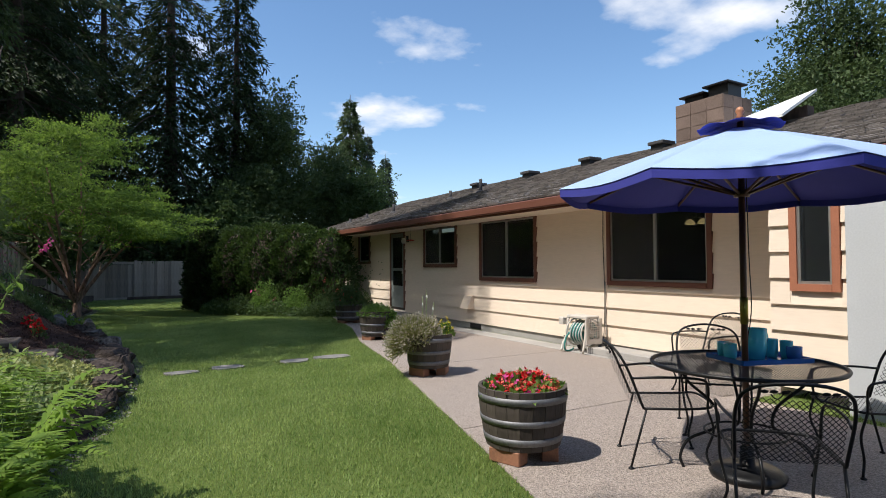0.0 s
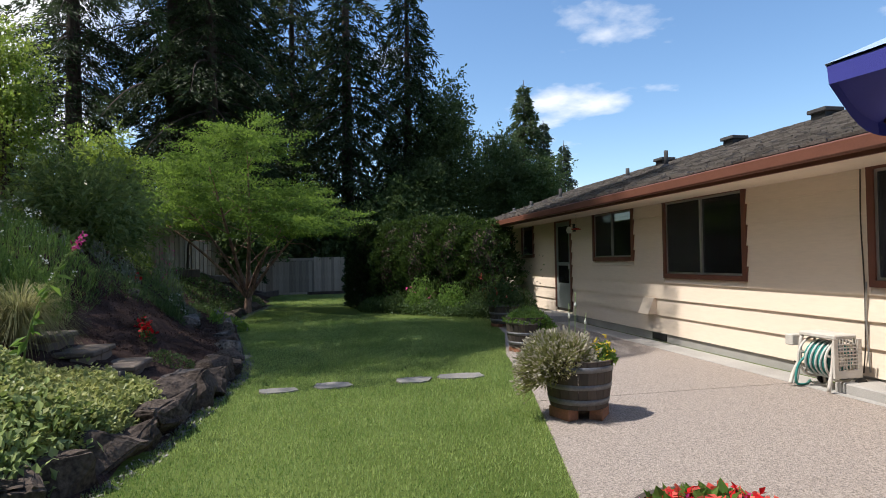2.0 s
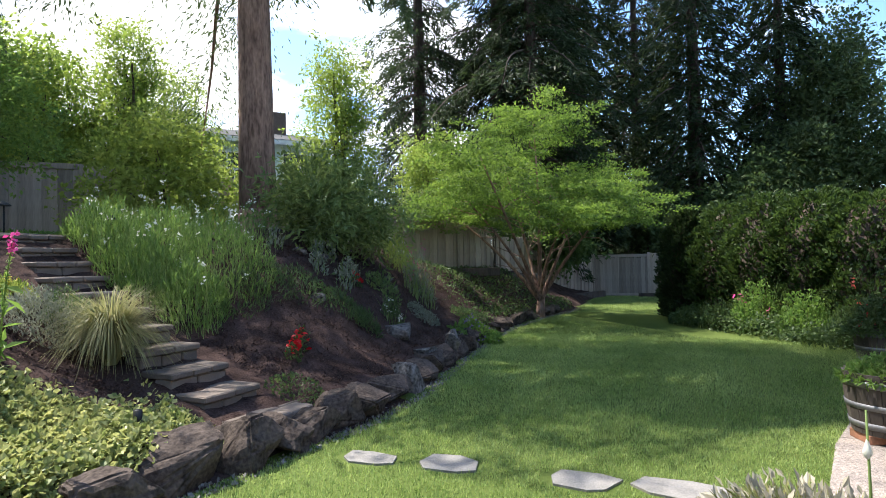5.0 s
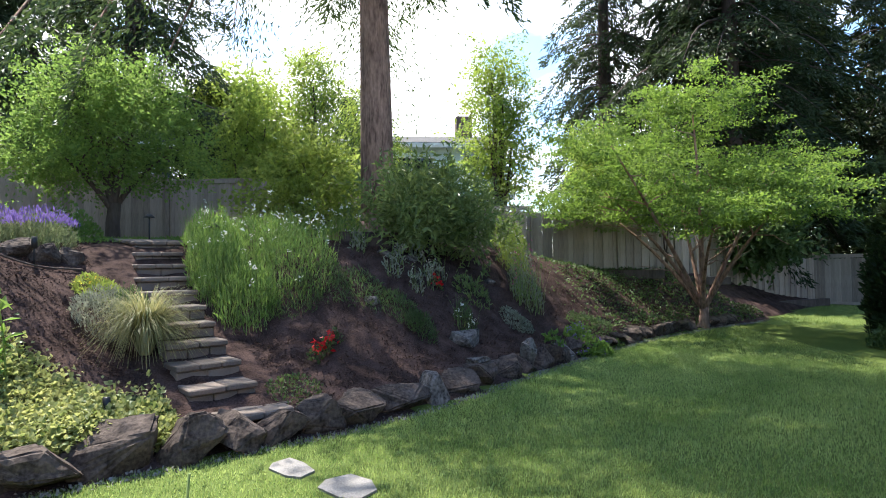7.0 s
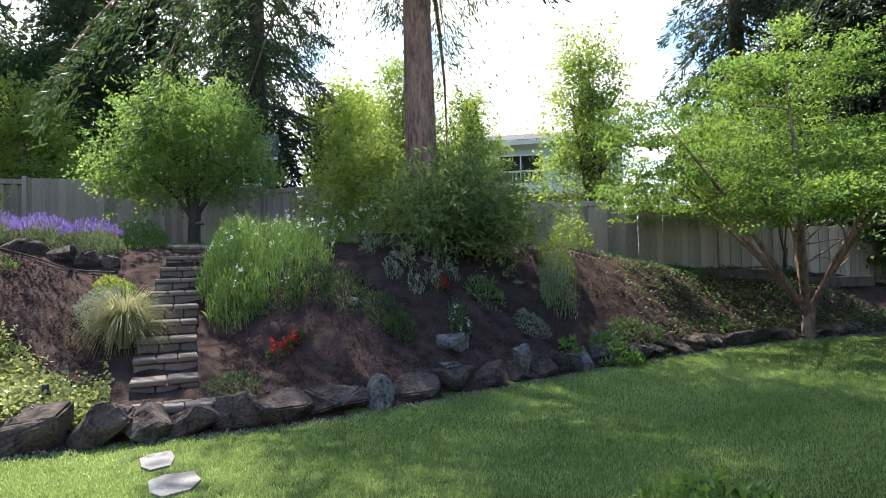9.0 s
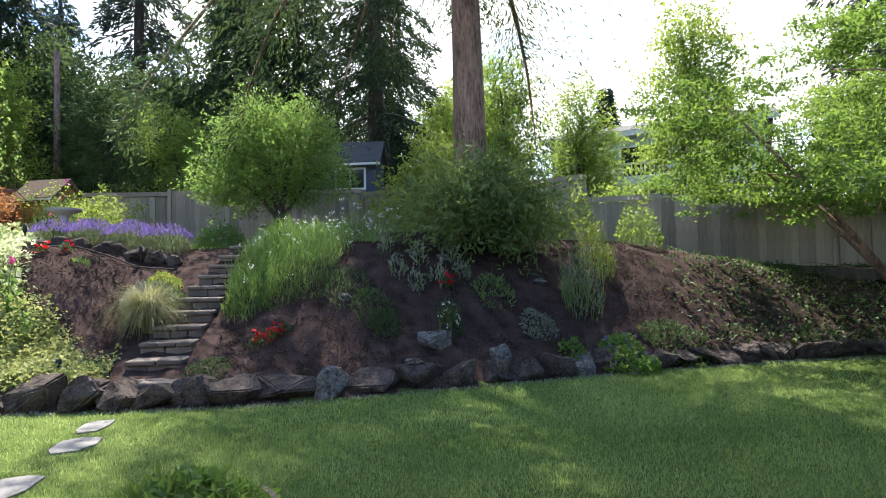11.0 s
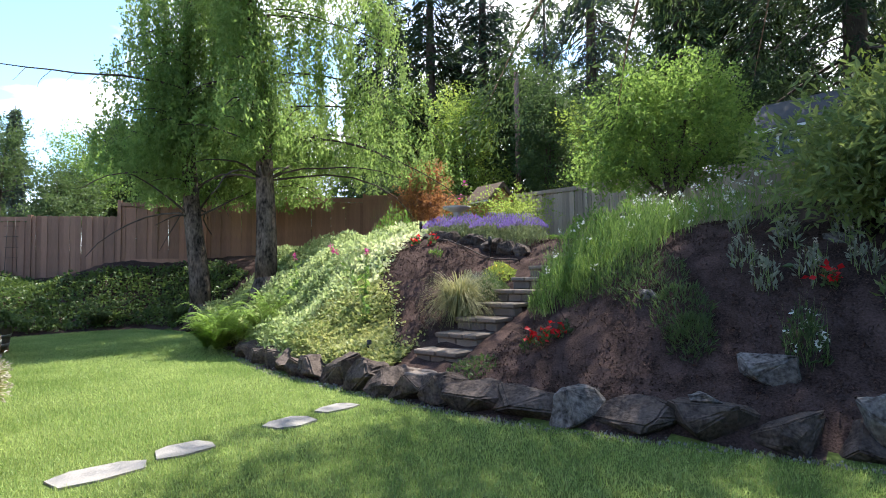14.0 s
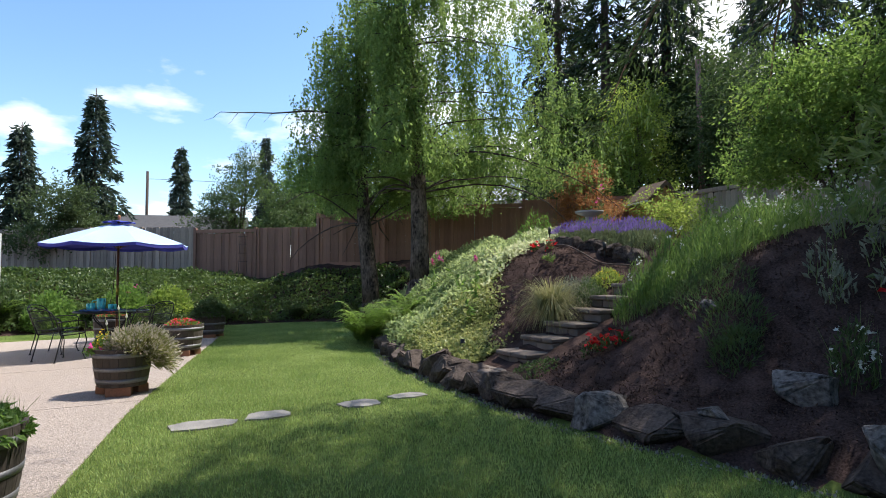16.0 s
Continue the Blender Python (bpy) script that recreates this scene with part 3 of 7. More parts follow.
M_ALU = mat("dull_aluminium", (0.42, 0.40, 0.38), 0.45, 0.8, var=0.1, bump=0.02)
M_SCREEN = bpy.data.materials.new("insect_screen")
M_SCREEN.use_nodes = True
_n, _l = M_SCREEN.node_tree.nodes, M_SCREEN.node_tree.links
_t = _n.new("ShaderNodeBsdfTransparent")
_s = _n.new("ShaderNodeMixShader")
_s.inputs[0].default_value = 0.55
_n["Principled BSDF"].inputs["Base Color"].default_value = (0.03, 0.03, 0.032, 1)
_l.new(_t.outputs[0], _s.inputs[1])
_l.new(_n["Principled BSDF"].outputs[0], _s.inputs[2])
_l.new(_s.outputs[0], _n["Material Output"].inputs["Surface"])
for w, k in ((W1, 2), (W2, 2), (W3, 2), (W4, 1), (W5, 1)):
    window_unit(w, k)

M_GLOW = bpy.data.materials.new("warm_lamp_glass")
M_GLOW.use_nodes = True
M_GLOW.node_tree.nodes["Principled BSDF"].inputs["Emission Color"].default_value = (1.0, 0.72, 0.32, 1)
M_GLOW.node_tree.nodes["Principled BSDF"].inputs["Emission Strength"].default_value = 1.1
lamp = thing("pendant_lamp", (7.8, 9.82, 2.33), 0, "lit brass pendant lamp with two glass shades indoors", "lamp")
part("stem", tube(bmesh.new(), [(0, 0, 0.1), (0, 0, -0.14)], 0.01, 6), M_ALU, lamp)
for k_ in (-0.12, 0.12):
    part("arm", tube(bmesh.new(), [(0, 0, -0.13), (0, k_, -0.16)], 0.008, 5), M_ALU, lamp)
    ob = part("shade", lathe(bmesh.new(), [(0.02, 0.0), (0.06, -0.03), (0.085, -0.085), (0.08, -0.09)], 14), M_GLOW, lamp, "glowing frosted glass shade")
    ob.matrix_basis = pose(0, k_, -0.16)

# bump-out south of the long wall, with its tall narrow window
BX = 5.75
bump = thing("bay_wall", (0, 0, 0), 0, "sunlit cream siding bay with a narrow window", "wall", kind="structure")
BW = (6.78, 7.12, 1.22, 2.30)
wall_with_holes("wall_core", BX + 0.02, BX + 0.15, 6.66, 7.42, 0.1, 2.36, [BW], M_INT, bump)
BC = [0.12, 0.43, 0.72, 1.0, 1.28, 1.56, 1.84, 2.12, 2.36]
for za, zb in zip(BC, BC[1:]):
    if zb < BW[2] - 0.06 or za > BW[3]:
        siding(bump, BX + 0.018, 6.66, 7.42, za, zb + 0.012)
    else:
        siding(bump, BX + 0.018, 6.66, BW[0] - 0.08, za, zb + 0.012)
        siding(bump, BX + 0.018, BW[1] + 0.08, 7.42, za, zb + 0.012)
        if za < BW[2] - 0.07 < zb:
            siding(bump, BX + 0.018, BW[0] - 0.08, BW[1] + 0.08, za, BW[2] - 0.07)
boxed("return_wall", (BX + 0.15, HX + 0.2, 7.28, 7.42, 0.0, 2.36), M_SIDING, bump)
boxed("corner_board", (BX - 0.012, BX + 0.15, 6.6, 6.66, 0.0, 2.36), M_WHITE, bump)
window_unit(BW, 1, M_TRIMO, False, BX)
grey = thing("grey_side_wall", (0, 0, 0), 0, "plain pale grey rendered side wall", "wall", kind="structure")
boxed("wall_core", (BX - 0.25, BX + 0.2, 2.0, 6.55, -0.05, 2.36), M_GREY, grey)
boxed("drainpipe", (BX - 0.07, BX - 0.005, 6.57, 6.64, 0.0, 2.36), M_WHITE, grey, "white square downspout", bevel=0.012)

# back door with its step, light and small wall things
door = thing("door_1", (0, 0, 0), 0, "weathered grey-green screen door with dark upper and lower panes", "door", kind="structure")
y0, y1, z0, z1 = DOOR
M_DOORP = mat("grey_green_door_paint", (0.20, 0.22, 0.21), 0.6, var=0.1, scale=4, bump=0.05)
for d in ((y0 - 0.07, y0, z0, z1 + 0.07), (y1, y1 + 0.07, z0, z1 + 0.07), (y0, y1, z1, z1 + 0.07)):
    boxed("door_trim", (HX - 0.03, HX + 0.03, *d), M_TRIM, door)
for nm, d in (("stile", (y0, y0 + 0.09, z0, z1)), ("stile", (y1 - 0.09, y1, z0, z1)), ("rail", (y0 + 0.09, y1 - 0.09, z1 - 0.1, z1)), ("rail", (y0 + 0.09, y1 - 0.09, 1.28, 1.36)), ("kick_panel", (y0 + 0.09, y1 - 0.09, z0, 0.86))):
    boxed(nm, (HX - 0.012, HX + 0.02, *d), M_DOORP, door)
boxed("pane", (HX + 0.002, HX + 0.006, y0 + 0.09, y1 - 0.09, 1.36, z1 - 0.1), M_GLASS, door)
boxed("pane", (HX + 0.002, HX + 0.006, y0 + 0.09, y1 - 0.09, 0.86, 1.28), M_GLASS, door)
boxed("door_handle", (HX - 0.05, HX - 0.012, y0 + 0.03, y0 + 0.06, 1.2, 1.32), M_ALU, door, "metal pull handle", bevel=0.006)
tagged(boxed("door_step", (HX - 0.62, HX + 0.01, 17.75, 19.1, 0.0, 0.15), M_CONC, bevel=0.012), "low grey concrete step below the back door", "step")
tagged(boxed("concrete_pad", (HX - 0.42, HX + 0.008, 8.6, 10.6, 0.008, 0.12), M_CONC, bevel=0.012), "long low grey concrete pad against the wall", "step")


# ---- fences ----
FENCES = [((7.5, -10.3), (0.72, -4.5), 0, 1.75), ((0.72, -4.5), (-12.0, 6.35), 1, 1.85), ((-12.0, 6.35), (-11.4, 14.9), 0, 1.8), ((-11.4, 14.9), (-6.7, 20.1), 0, 1.75),
          ((-6.7, 20.1), (-4.24, 24.5), 0, 1.6), ((-4.24, 24.5), (-1.75, 32.8), 0, 1.5), ((-1.75, 32.8), (7.0, 33.2), 0, 1.75)]
board_mesh = {}


def board(key, h, material):
    if key not in board_mesh:
        bm = bmesh.new()
        w, t, c = 0.152, 0.018, 0.03
        pts = [(-w / 2, 0), (w / 2, 0), (w / 2, h - c), (w / 2 - c, h), (-w / 2 + c, h), (-w / 2, h - c)]
        lo = [bm.verts.new((x, -t / 2, z)) for x, z in pts]
        hi = [bm.verts.new((x, t / 2, z)) for x, z in pts]
        bm.faces.new(lo)
        bm.faces.new(hi[::-1])
        for i in range(6):
            bm.faces.new((lo[i], hi[i], hi[(i + 1) % 6], lo[(i + 1) % 6]))
        bmesh.ops.recalc_face_normals(bm, faces=bm.faces)
        me = bpy.data.meshes.new("board")
        bm.to_mesh(me)
        bm.free()
        me.materials.append(material)
        board_mesh[key] = me
    return board_mesh[key]


frng = random.Random(4)


def fence_run(a, b, tone, h):
    (ax, ay), (bx, by) = a, b
    L = math.hypot(bx - ax, by - ay)
    rz = math.degrees(math.atan2(by - ay, bx - ax))
    n = max(1, round(L / 2.45))
    wood = M_FENCER if tone else M_FENCE
    nx_, ny_ = -(by - ay) / L, (bx - ax) / L
    for i in range(n):
        s0, s1 = L * i / n, L * (i + 1) / n
        mx, my = ax + (bx - ax) * (s0 + s1) / 2 / L, ay + (by - ay) * (s0 + s1) / 2 / L
        z = min(ground(ax + (bx - ax) * s / L, ay + (by - ay) * s / L) for s in (s0, (s0 + s1) / 2, s1)) - 0.05
        lab = "reddish-brown cedar board fence panel" if tone else "weathered grey board fence panel"
        pan = thing("fence_panel", (mx, my, z), rz, lab, "fence", "boundary fence panels")
        w = s1 - s0
        capped = i % 2 == 0
        hh = h - (0.16 if capped else 0)
        nb = round(w / 0.145)
        for k in range(nb):
            ob = new("board", board((tone, capped, h), hh, wood))
            ob.parent = pan
            ob.matrix_basis = pose(-w / 2 + (k + 0.5) * w / nb, 0.021 * (k % 2), frng.uniform(-0.012, 0.012), frng.uniform(-0.4, 0.4), frng.uniform(-0.35, 0.35), 0)
        boxed("post", (-w / 2 - 0.05, -w / 2 + 0.05, -0.06, 0.06, -0.2, h + 0.03), wood, pan)
        for zz in (0.3, h - 0.45):
            boxed("rail", (-w / 2, w / 2, 0.025, 0.06, zz, zz + 0.09), wood, pan)
        if capped:
            boxed("cap_rail", (-w / 2 + 0.05, w / 2 - 0.05, -0.045, 0.045, h - 0.15, h - 0.03), wood, pan)
            boxed("kick_board", (-w / 2 + 0.05, w / 2 - 0.05, -0.045, -0.02, 0.0, 0.14), wood, pan)


for f in FENCES:
    fence_run(*f)

# ---- trees and shrubs ----
def limb_points(rng, p0, d, length, n, droop=0.0, wobble=0.15):
    p, d = np.array(p0, float), np.array(d, float)
    d /= np.linalg.norm(d)
    pts = [p.copy()]
    for i in range(n):
        d = d + rng.normal(size=3) * wobble
        d[2] -= droop
        d /= np.linalg.norm(d)
        p = p + d * length / n
        pts.append(p.copy())
    return pts


def conifer(x, y, h, r, material=M_FIR, clear=0.12, seed=1, dens=1.0, droop=0.25, trunk_r=None, label="", needle=0.42, z=None, bark=M_BARKD, name="conifer", lean=(0, 0), sparse=0.0, power=0.8, sparse_top=None):
    """A tapered trunk with whorls of hanging, needle-covered boughs."""
    rng = np.random.default_rng(seed)
    z = ground(x, y) - 0.1 if z is None else z
    t = thing(name, (x, y, z), 0, label or "tall dark green conifer with hanging boughs", "tree")
    tr = trunk_r or h * 0.016
    bm = bmesh.new()
    tube(bm, [(lean[0] * f * h, lean[1] * f * h, f * h) for f in np.linspace(0, 1, 10)], tr, 10, 0.02)
    # flared foot
    tube(bm, [(0, 0, -0.25), (0, 0, 0.15), (lean[0] * 0.6, lean[1] * 0.6, 0.7)], tr * 1.5, 10, tr)
    part("trunk", bm, bark, t)
    C, A, boughs = [], [], bmesh.new()
    zz = clear * h
    while zz < h * 0.985:
        f = (zz - clear * h) / (h * (1 - clear))
        R = r * (1 - f) ** power * rng.uniform(0.62, 1.15) + 0.12
        nb = max(3, int(5 + 3 * (1 - f)))
        ph = rng.uniform(0, 6.28)
        for k in range(nb):
            if rng.random() < (sparse if f < 0.1 or sparse_top is None else sparse_top):
                continue
            a = ph + 6.283 * k / nb + rng.normal() * 0.25
            Rk = R * rng.uniform(0.5, 1.15)
            d = np.array([math.cos(a), math.sin(a), 0.28 - 0.4 * (1 - f)])
            pts = limb_points(rng, (lean[0] * zz, lean[1] * zz, zz), d, Rk, 6, droop * 0.35, 0.06)
            tube(boughs, pts, 0.012 + 0.012 * Rk, 3, 0.006, cap=False)
            m = int(dens * (16 + 42 * Rk))
            ts = rng.uniform(0.12, 1.0, m) ** 0.8 * 6
            i0 = np.minimum(ts.astype(int), 5)
            P = np.array(pts)
            q = P[i0] + (P[i0 + 1] - P[i0]) * (ts - i0)[:, None]
            w = 0.16 + 0.22 * Rk * (1 - np.abs(ts / 6 - 0.45))
            side = np.array([-math.sin(a), math.cos(a), 0])
            off = rng.normal(size=m) * w * 0.5
            q = q + side * off[:, None]
            q[:, 2] += rng.normal(size=m) * 0.05 - np.abs(off) * 0.25 - rng.random(m) * droop * 0.5
            ax = np.array([math.cos(a), math.sin(a), 0]) * 0.9 + side * np.sign(off)[:, None] * 0.9
            ax[:, 2] -= 0.35 + droop * rng.random(m) * 2.2
            C.append(q)
            A.append(ax)
        zz += max(0.26, h * 0.021) * rng.uniform(0.8, 1.25)
    tagged(part("bough_wood", boughs, bark, t), kind="stuff")
    C, A = np.concatenate(C), np.concatenate(A)
    leaves("crown", C, needle, needle * 0.24, material, t, rng, A, 0.5)
    return t


def broadleaf(x, y, blobs, count, size, material, stems=((0, 0),), trunk_r=0.08, seed=2, name="tree", label="", z=None, bark=M_BARKD, fork=0.6, aspect=0.55, flat=0.35, shell=0.55, layers=0.0, category="tree", limbs=True, tuft=40):
    """A forked trunk with limbs into clumps; crown of many leaves. blobs: (dx, dy, z, rx, ry, rz)."""
    rng = np.random.default_rng(seed)
    z = ground(x, y) - 0.03 if z is None else z
    t = thing(name, (x, y, z), 0, label, category)
    bm = bmesh.new()
    B = np.array(blobs, float)
    if limbs:
        tube(bm, [(0, 0, -0.1), (0, 0, fork * 0.5), (0.02, 0.03, fork)], trunk_r * 1.25, 8, trunk_r)
        for i, b in enumerate(B):
            end = np.array(b[:3]) + rng.normal(size=3) * 0.1 * b[3]
            mid = np.array([end[0] * 0.35, end[1] * 0.35, fork + (end[2] - fork) * 0.5]) + rng.normal(size=3) * 0.08
            pts = [(0.0, 0.0, fork * 0.8), tuple(mid), tuple(end)]
            P = [Vector(p) for p in pts]
            curve = [P[0].lerp(P[1], s).lerp(P[1].lerp(P[2], s), s) for s in np.linspace(0, 1, 7)]
            tube(bm, curve, trunk_r * 0.62, 6, trunk_r * 0.16, cap=False)
            for k in range(4):
                s = rng.uniform(0.45, 1.0)
                q = curve[min(6, int(s * 6))]
                dd = rng.normal(size=3)
                dd[2] = abs(dd[2]) * 0.5
                tube(bm, limb_points(rng, q, dd, b[3] * rng.uniform(0.6, 1.0), 4, 0.02), trunk_r * 0.2, 4, 0.006, cap=False)
        part("trunk", bm, bark, t)
    else:
        bm.free()
    vol = B[:, 3] * B[:, 4] * B[:, 5]
    pick = rng.choice(len(B), count, p=vol ** 0.7 / (vol ** 0.7).sum())
    d = unit(rng.normal(size=(count, 3)))
    rad = (shell + (1 - shell) * rng.random(count)) ** 0.7
    # clumps: pull leaves towards random twig ends
    nt = max(30, count // tuft)
    tp = rng.choice(len(B), nt, p=vol ** 0.7 / (vol ** 0.7).sum())
    td = unit(rng.normal(size=(nt, 3)))
    tw = B[tp, :3] + td * B[tp, 3:6] * (rng.uniform(shell, 1.08, nt) * rng.choice([0.9, 1.0, 1.12], nt))[:, None]
    idx = rng.integers(0, nt, count)
    sp = size * 0.34 * tuft ** 0.4
    # every twig end carries a leafy shoot, most reaching outwards and up
    shoot = unit(td * np.array([1, 1, 0.7]) + rng.normal(size=(nt, 3)) * 0.45 + [0, 0, 0.3 - 0.3 * layers])
    shoot[:, 2] *= 1 - 0.8 * layers
    reach = size * rng.uniform(2.0, 6.5, nt)
    along = rng.uniform(-0.5, 1.0, count)
    thin = np.clip(1.15 - 0.75 * along, 0.3, 1.2)[:, None]
    c = tw[idx] + shoot[idx] * (reach[idx] * along)[:, None] + rng.normal(size=(count, 3)) * np.array([sp, sp, sp * (0.75 - 0.5 * layers)]) * thin
    loose = rng.random(count) < 0.10
    c[loose] = (B[pick, :3] + d * B[pick, 3:6] * rad[:, None])[loose]
    ax = shoot[idx] * 0.7
    ax[:, 2] -= 0.2
    leaves("crown", c, size, size * aspect, material, t, rng, ax, 0.7, flat)
    return t


def mound(cx, cy, rx, ry, h, n, rng, z=None):
    """Points over a low dome."""
    a, q = rng.uniform(0, 6.283, n), np.sqrt(rng.random(n))
    x, y = cx + np.cos(a) * q * rx, cy + np.sin(a) * q * ry
    g = land(x, y) if z is None else z
    return np.stack([x, y, g + h * (1 - q * q) * rng.uniform(0.35, 1.0, n)], 1)


# big fir on the bank: bare lower trunk
conifer(-5.15, 17.05, 23, 7.0, M_FIRL, 0.33, 11, 4.6, 0.75, 0.36, "tall fir with bare ridged trunk and drooping boughs", 0.145, bark=M_BARK, name="fir_tree", lean=(0.004, -0.012), sparse=0.5, sparse_top=0.12, power=0.55)
# conifers beyond the west and north fences
for i, (x, y, h, r, m, cl, sp) in enumerate((
        (-17.0, 15.5, 26, 5.2, M_FIR, 0.08, 0.36), (-22.5, 11.8, 22, 4.6, M_FIR, 0.06, 0.15), (-9.5, 32.5, 26, 4.8, M_FIR, 0.08, 0.2), (-18.0, -6.0, 23, 3.6, M_FIR, 0.12, 0.3), (-16.0, -0.5, 21, 3.2, M_FIR, 0.15, 0.35), (-19.5, 9.6, 19, 3.4, M_FIRL, 0.05, 0.1), (-24.0, 28.5, 10, 2.4, M_FIRB, 0.05, 0.1), (-29, 22.5, 11, 2.4, M_FIRB, 0.08, 0.1),
        (-5.4, 32.0, 27, 4.8, M_FIR, 0.10, 0.15), (-3.5, 36.0, 27, 5.4, M_FIR, 0.12, 0.12), (2.2, 37.5, 26, 5.2, M_FIR, 0.12, 0.12),
        (5.8, 38.8, 22, 3.9, M_FIR, 0.1, 0.12), (15.6, 46.0, 14.0, 4.0, M_FIRL, 0.03, 0.1), (19.5, 52.0, 12.5, 2.8, M_FIRB, 0.06, 0.1), (24, 58, 12, 2.4, M_FIRB, 0.05, 0.1), (-5.5, 44.0, 27, 6.0, M_FIR, 0.05, 0.05), (-1.0, 43.5, 25, 5.6, M_FIR, 0.05, 0.05), (-3.8, 31.5, 24, 4.6, M_FIR, 0.16, 0.15),
        (-22.5, 4.5, 24, 3.6, M_FIRB, 0.3, 0.5), (-19.5, 0.0, 23, 3.4, M_FIRB, 0.32, 0.5), (-26.0, 8.5, 25, 4.0, M_FIRB, 0.25, 0.4), (-33, -4, 22, 3.5, M_FIRB, 0.2, 0.4), (-29, 16, 22, 4.5, M_FIRB, 0.15, 0.3),
        (4.4, -19.2, 10.5, 2.6, M_FIRB, 0.04, 0.1), (8.0, -21.3, 8.6, 2.4, M_FIRB, 0.04, 0.1), (12.5, -19.0, 9.0, 2.8, M_FIRL, 0.04, 0.1), (-1.5, -36.0, 11, 2.2, M_FIRB, 0.05, 0.1), (-10, -42, 13, 2.4, M_FIRB, 0.05, 0.1), (-16, -36, 12, 2.2, M_FIRB, 0.05, 0.1))):
    near_one = -20 < x < 3 and 4 < y < 34
    conifer(x, y, h, r, m, cl, 20 + i, 1.9 if near_one else 0.95, 0.5, label="tall dark conifer standing behind the fence", needle=0.24 if near_one else 0.36, sparse=sp)

# maple on the bank's north end
broadleaf(-1.35, 23.2, [(0.3, -0.6, 3.2, 2.0, 2.0, 0.6), (-1.4, -1.9, 3.0, 1.7, 1.7, 0.6), (0.9, 1.2, 3.6, 1.8, 1.8, 0.6), (-1.5, 1.0, 4.2, 1.8, 1.8, 0.6), (0.0, -0.2, 5.0, 1.7, 1.7, 0.7), (1.9, -0.6, 2.7, 1.5, 1.5, 0.45), (-2.6, 0.2, 2.9, 1.5, 1.5, 0.5), (1.2, -2.0, 2.4, 1.2, 1.2, 0.4), (-0.6, -2.9, 3.9, 1.3, 1.3, 0.5)],
          64000, 0.07, M_MAPLE, trunk_r=0.10, seed=31, name="maple_tree", label="wide layered green maple with forked pale trunk", bark=M_BARK, fork=0.55, layers=1.0, flat=0.8, shell=0.35, tuft=110)
# young maple beside the fence
broadleaf(-3.6, 26.0, [(0, 0, 2.3, 1.2, 1.2, 0.8), (0.5, -0.8, 1.7, 0.9, 0.9, 0.5)], 5000, 0.10, M_BUSHD, trunk_r=0.04, seed=32, name="small_tree", label="small green tree against the grey fence")
# round fruit tree on the terrace
broadleaf(-8.0, 12.9, [(0, 0, 2.1, 1.5, 1.5, 1.1), (0.4, 0.85, 1.75, 1.0, 1.0, 0.75), (0.2, -1.0, 1.7, 1.0, 1.0, 0.75), (0.1, 0.4, 2.9, 0.9, 0.9, 0.6), (0.1, -0.6, 2.8, 0.85, 0.85, 0.6), (-0.7, 0.2, 2.3, 0.9, 0.9, 0.7)],
          30000, 0.075, M_APPLE, trunk_r=0.11, seed=33, name="fruit_tree", label="round bright green fruit tree on the terrace", fork=0.75, shell=0.6)
# yellow-green shrub and dark rhododendron before the fir
broadleaf(-7.5, 16.9, [(0, 0, 1.25, 1.05, 1.05, 0.9), (0.3, 0.85, 0.95, 0.8, 0.8, 0.65), (0, -0.95, 0.95, 0.85, 0.85, 0.65), (0, -0.2, 1.95, 0.65, 0.65, 0.5)], 9500, 0.11, M_YELL, trunk_r=0.06, seed=34, name="light_shrub", label="yellow-green broad-leaved shrub near the fence", fork=0.3, category="shrub", tuft=24)
broadleaf(-3.4, 16.85, [(0, 0, 0.70, 0.75, 0.85, 0.55), (0.4, 0.6, 0.5, 0.55, 0.55, 0.42), (0.4, -0.6, 0.5, 0.5, 0.5, 0.4), (-0.2, 0.2, 1.12, 0.45, 0.5, 0.34), (-0.1, -0.4, 0.95, 0.42, 0.42, 0.34)], 10000, 0.135, M_RHODO, trunk_r=0.05, seed=35, name="rhododendron", label="dark green rhododendron with long leaves", fork=0.2, aspect=0.32, category="shrub", tuft=16)
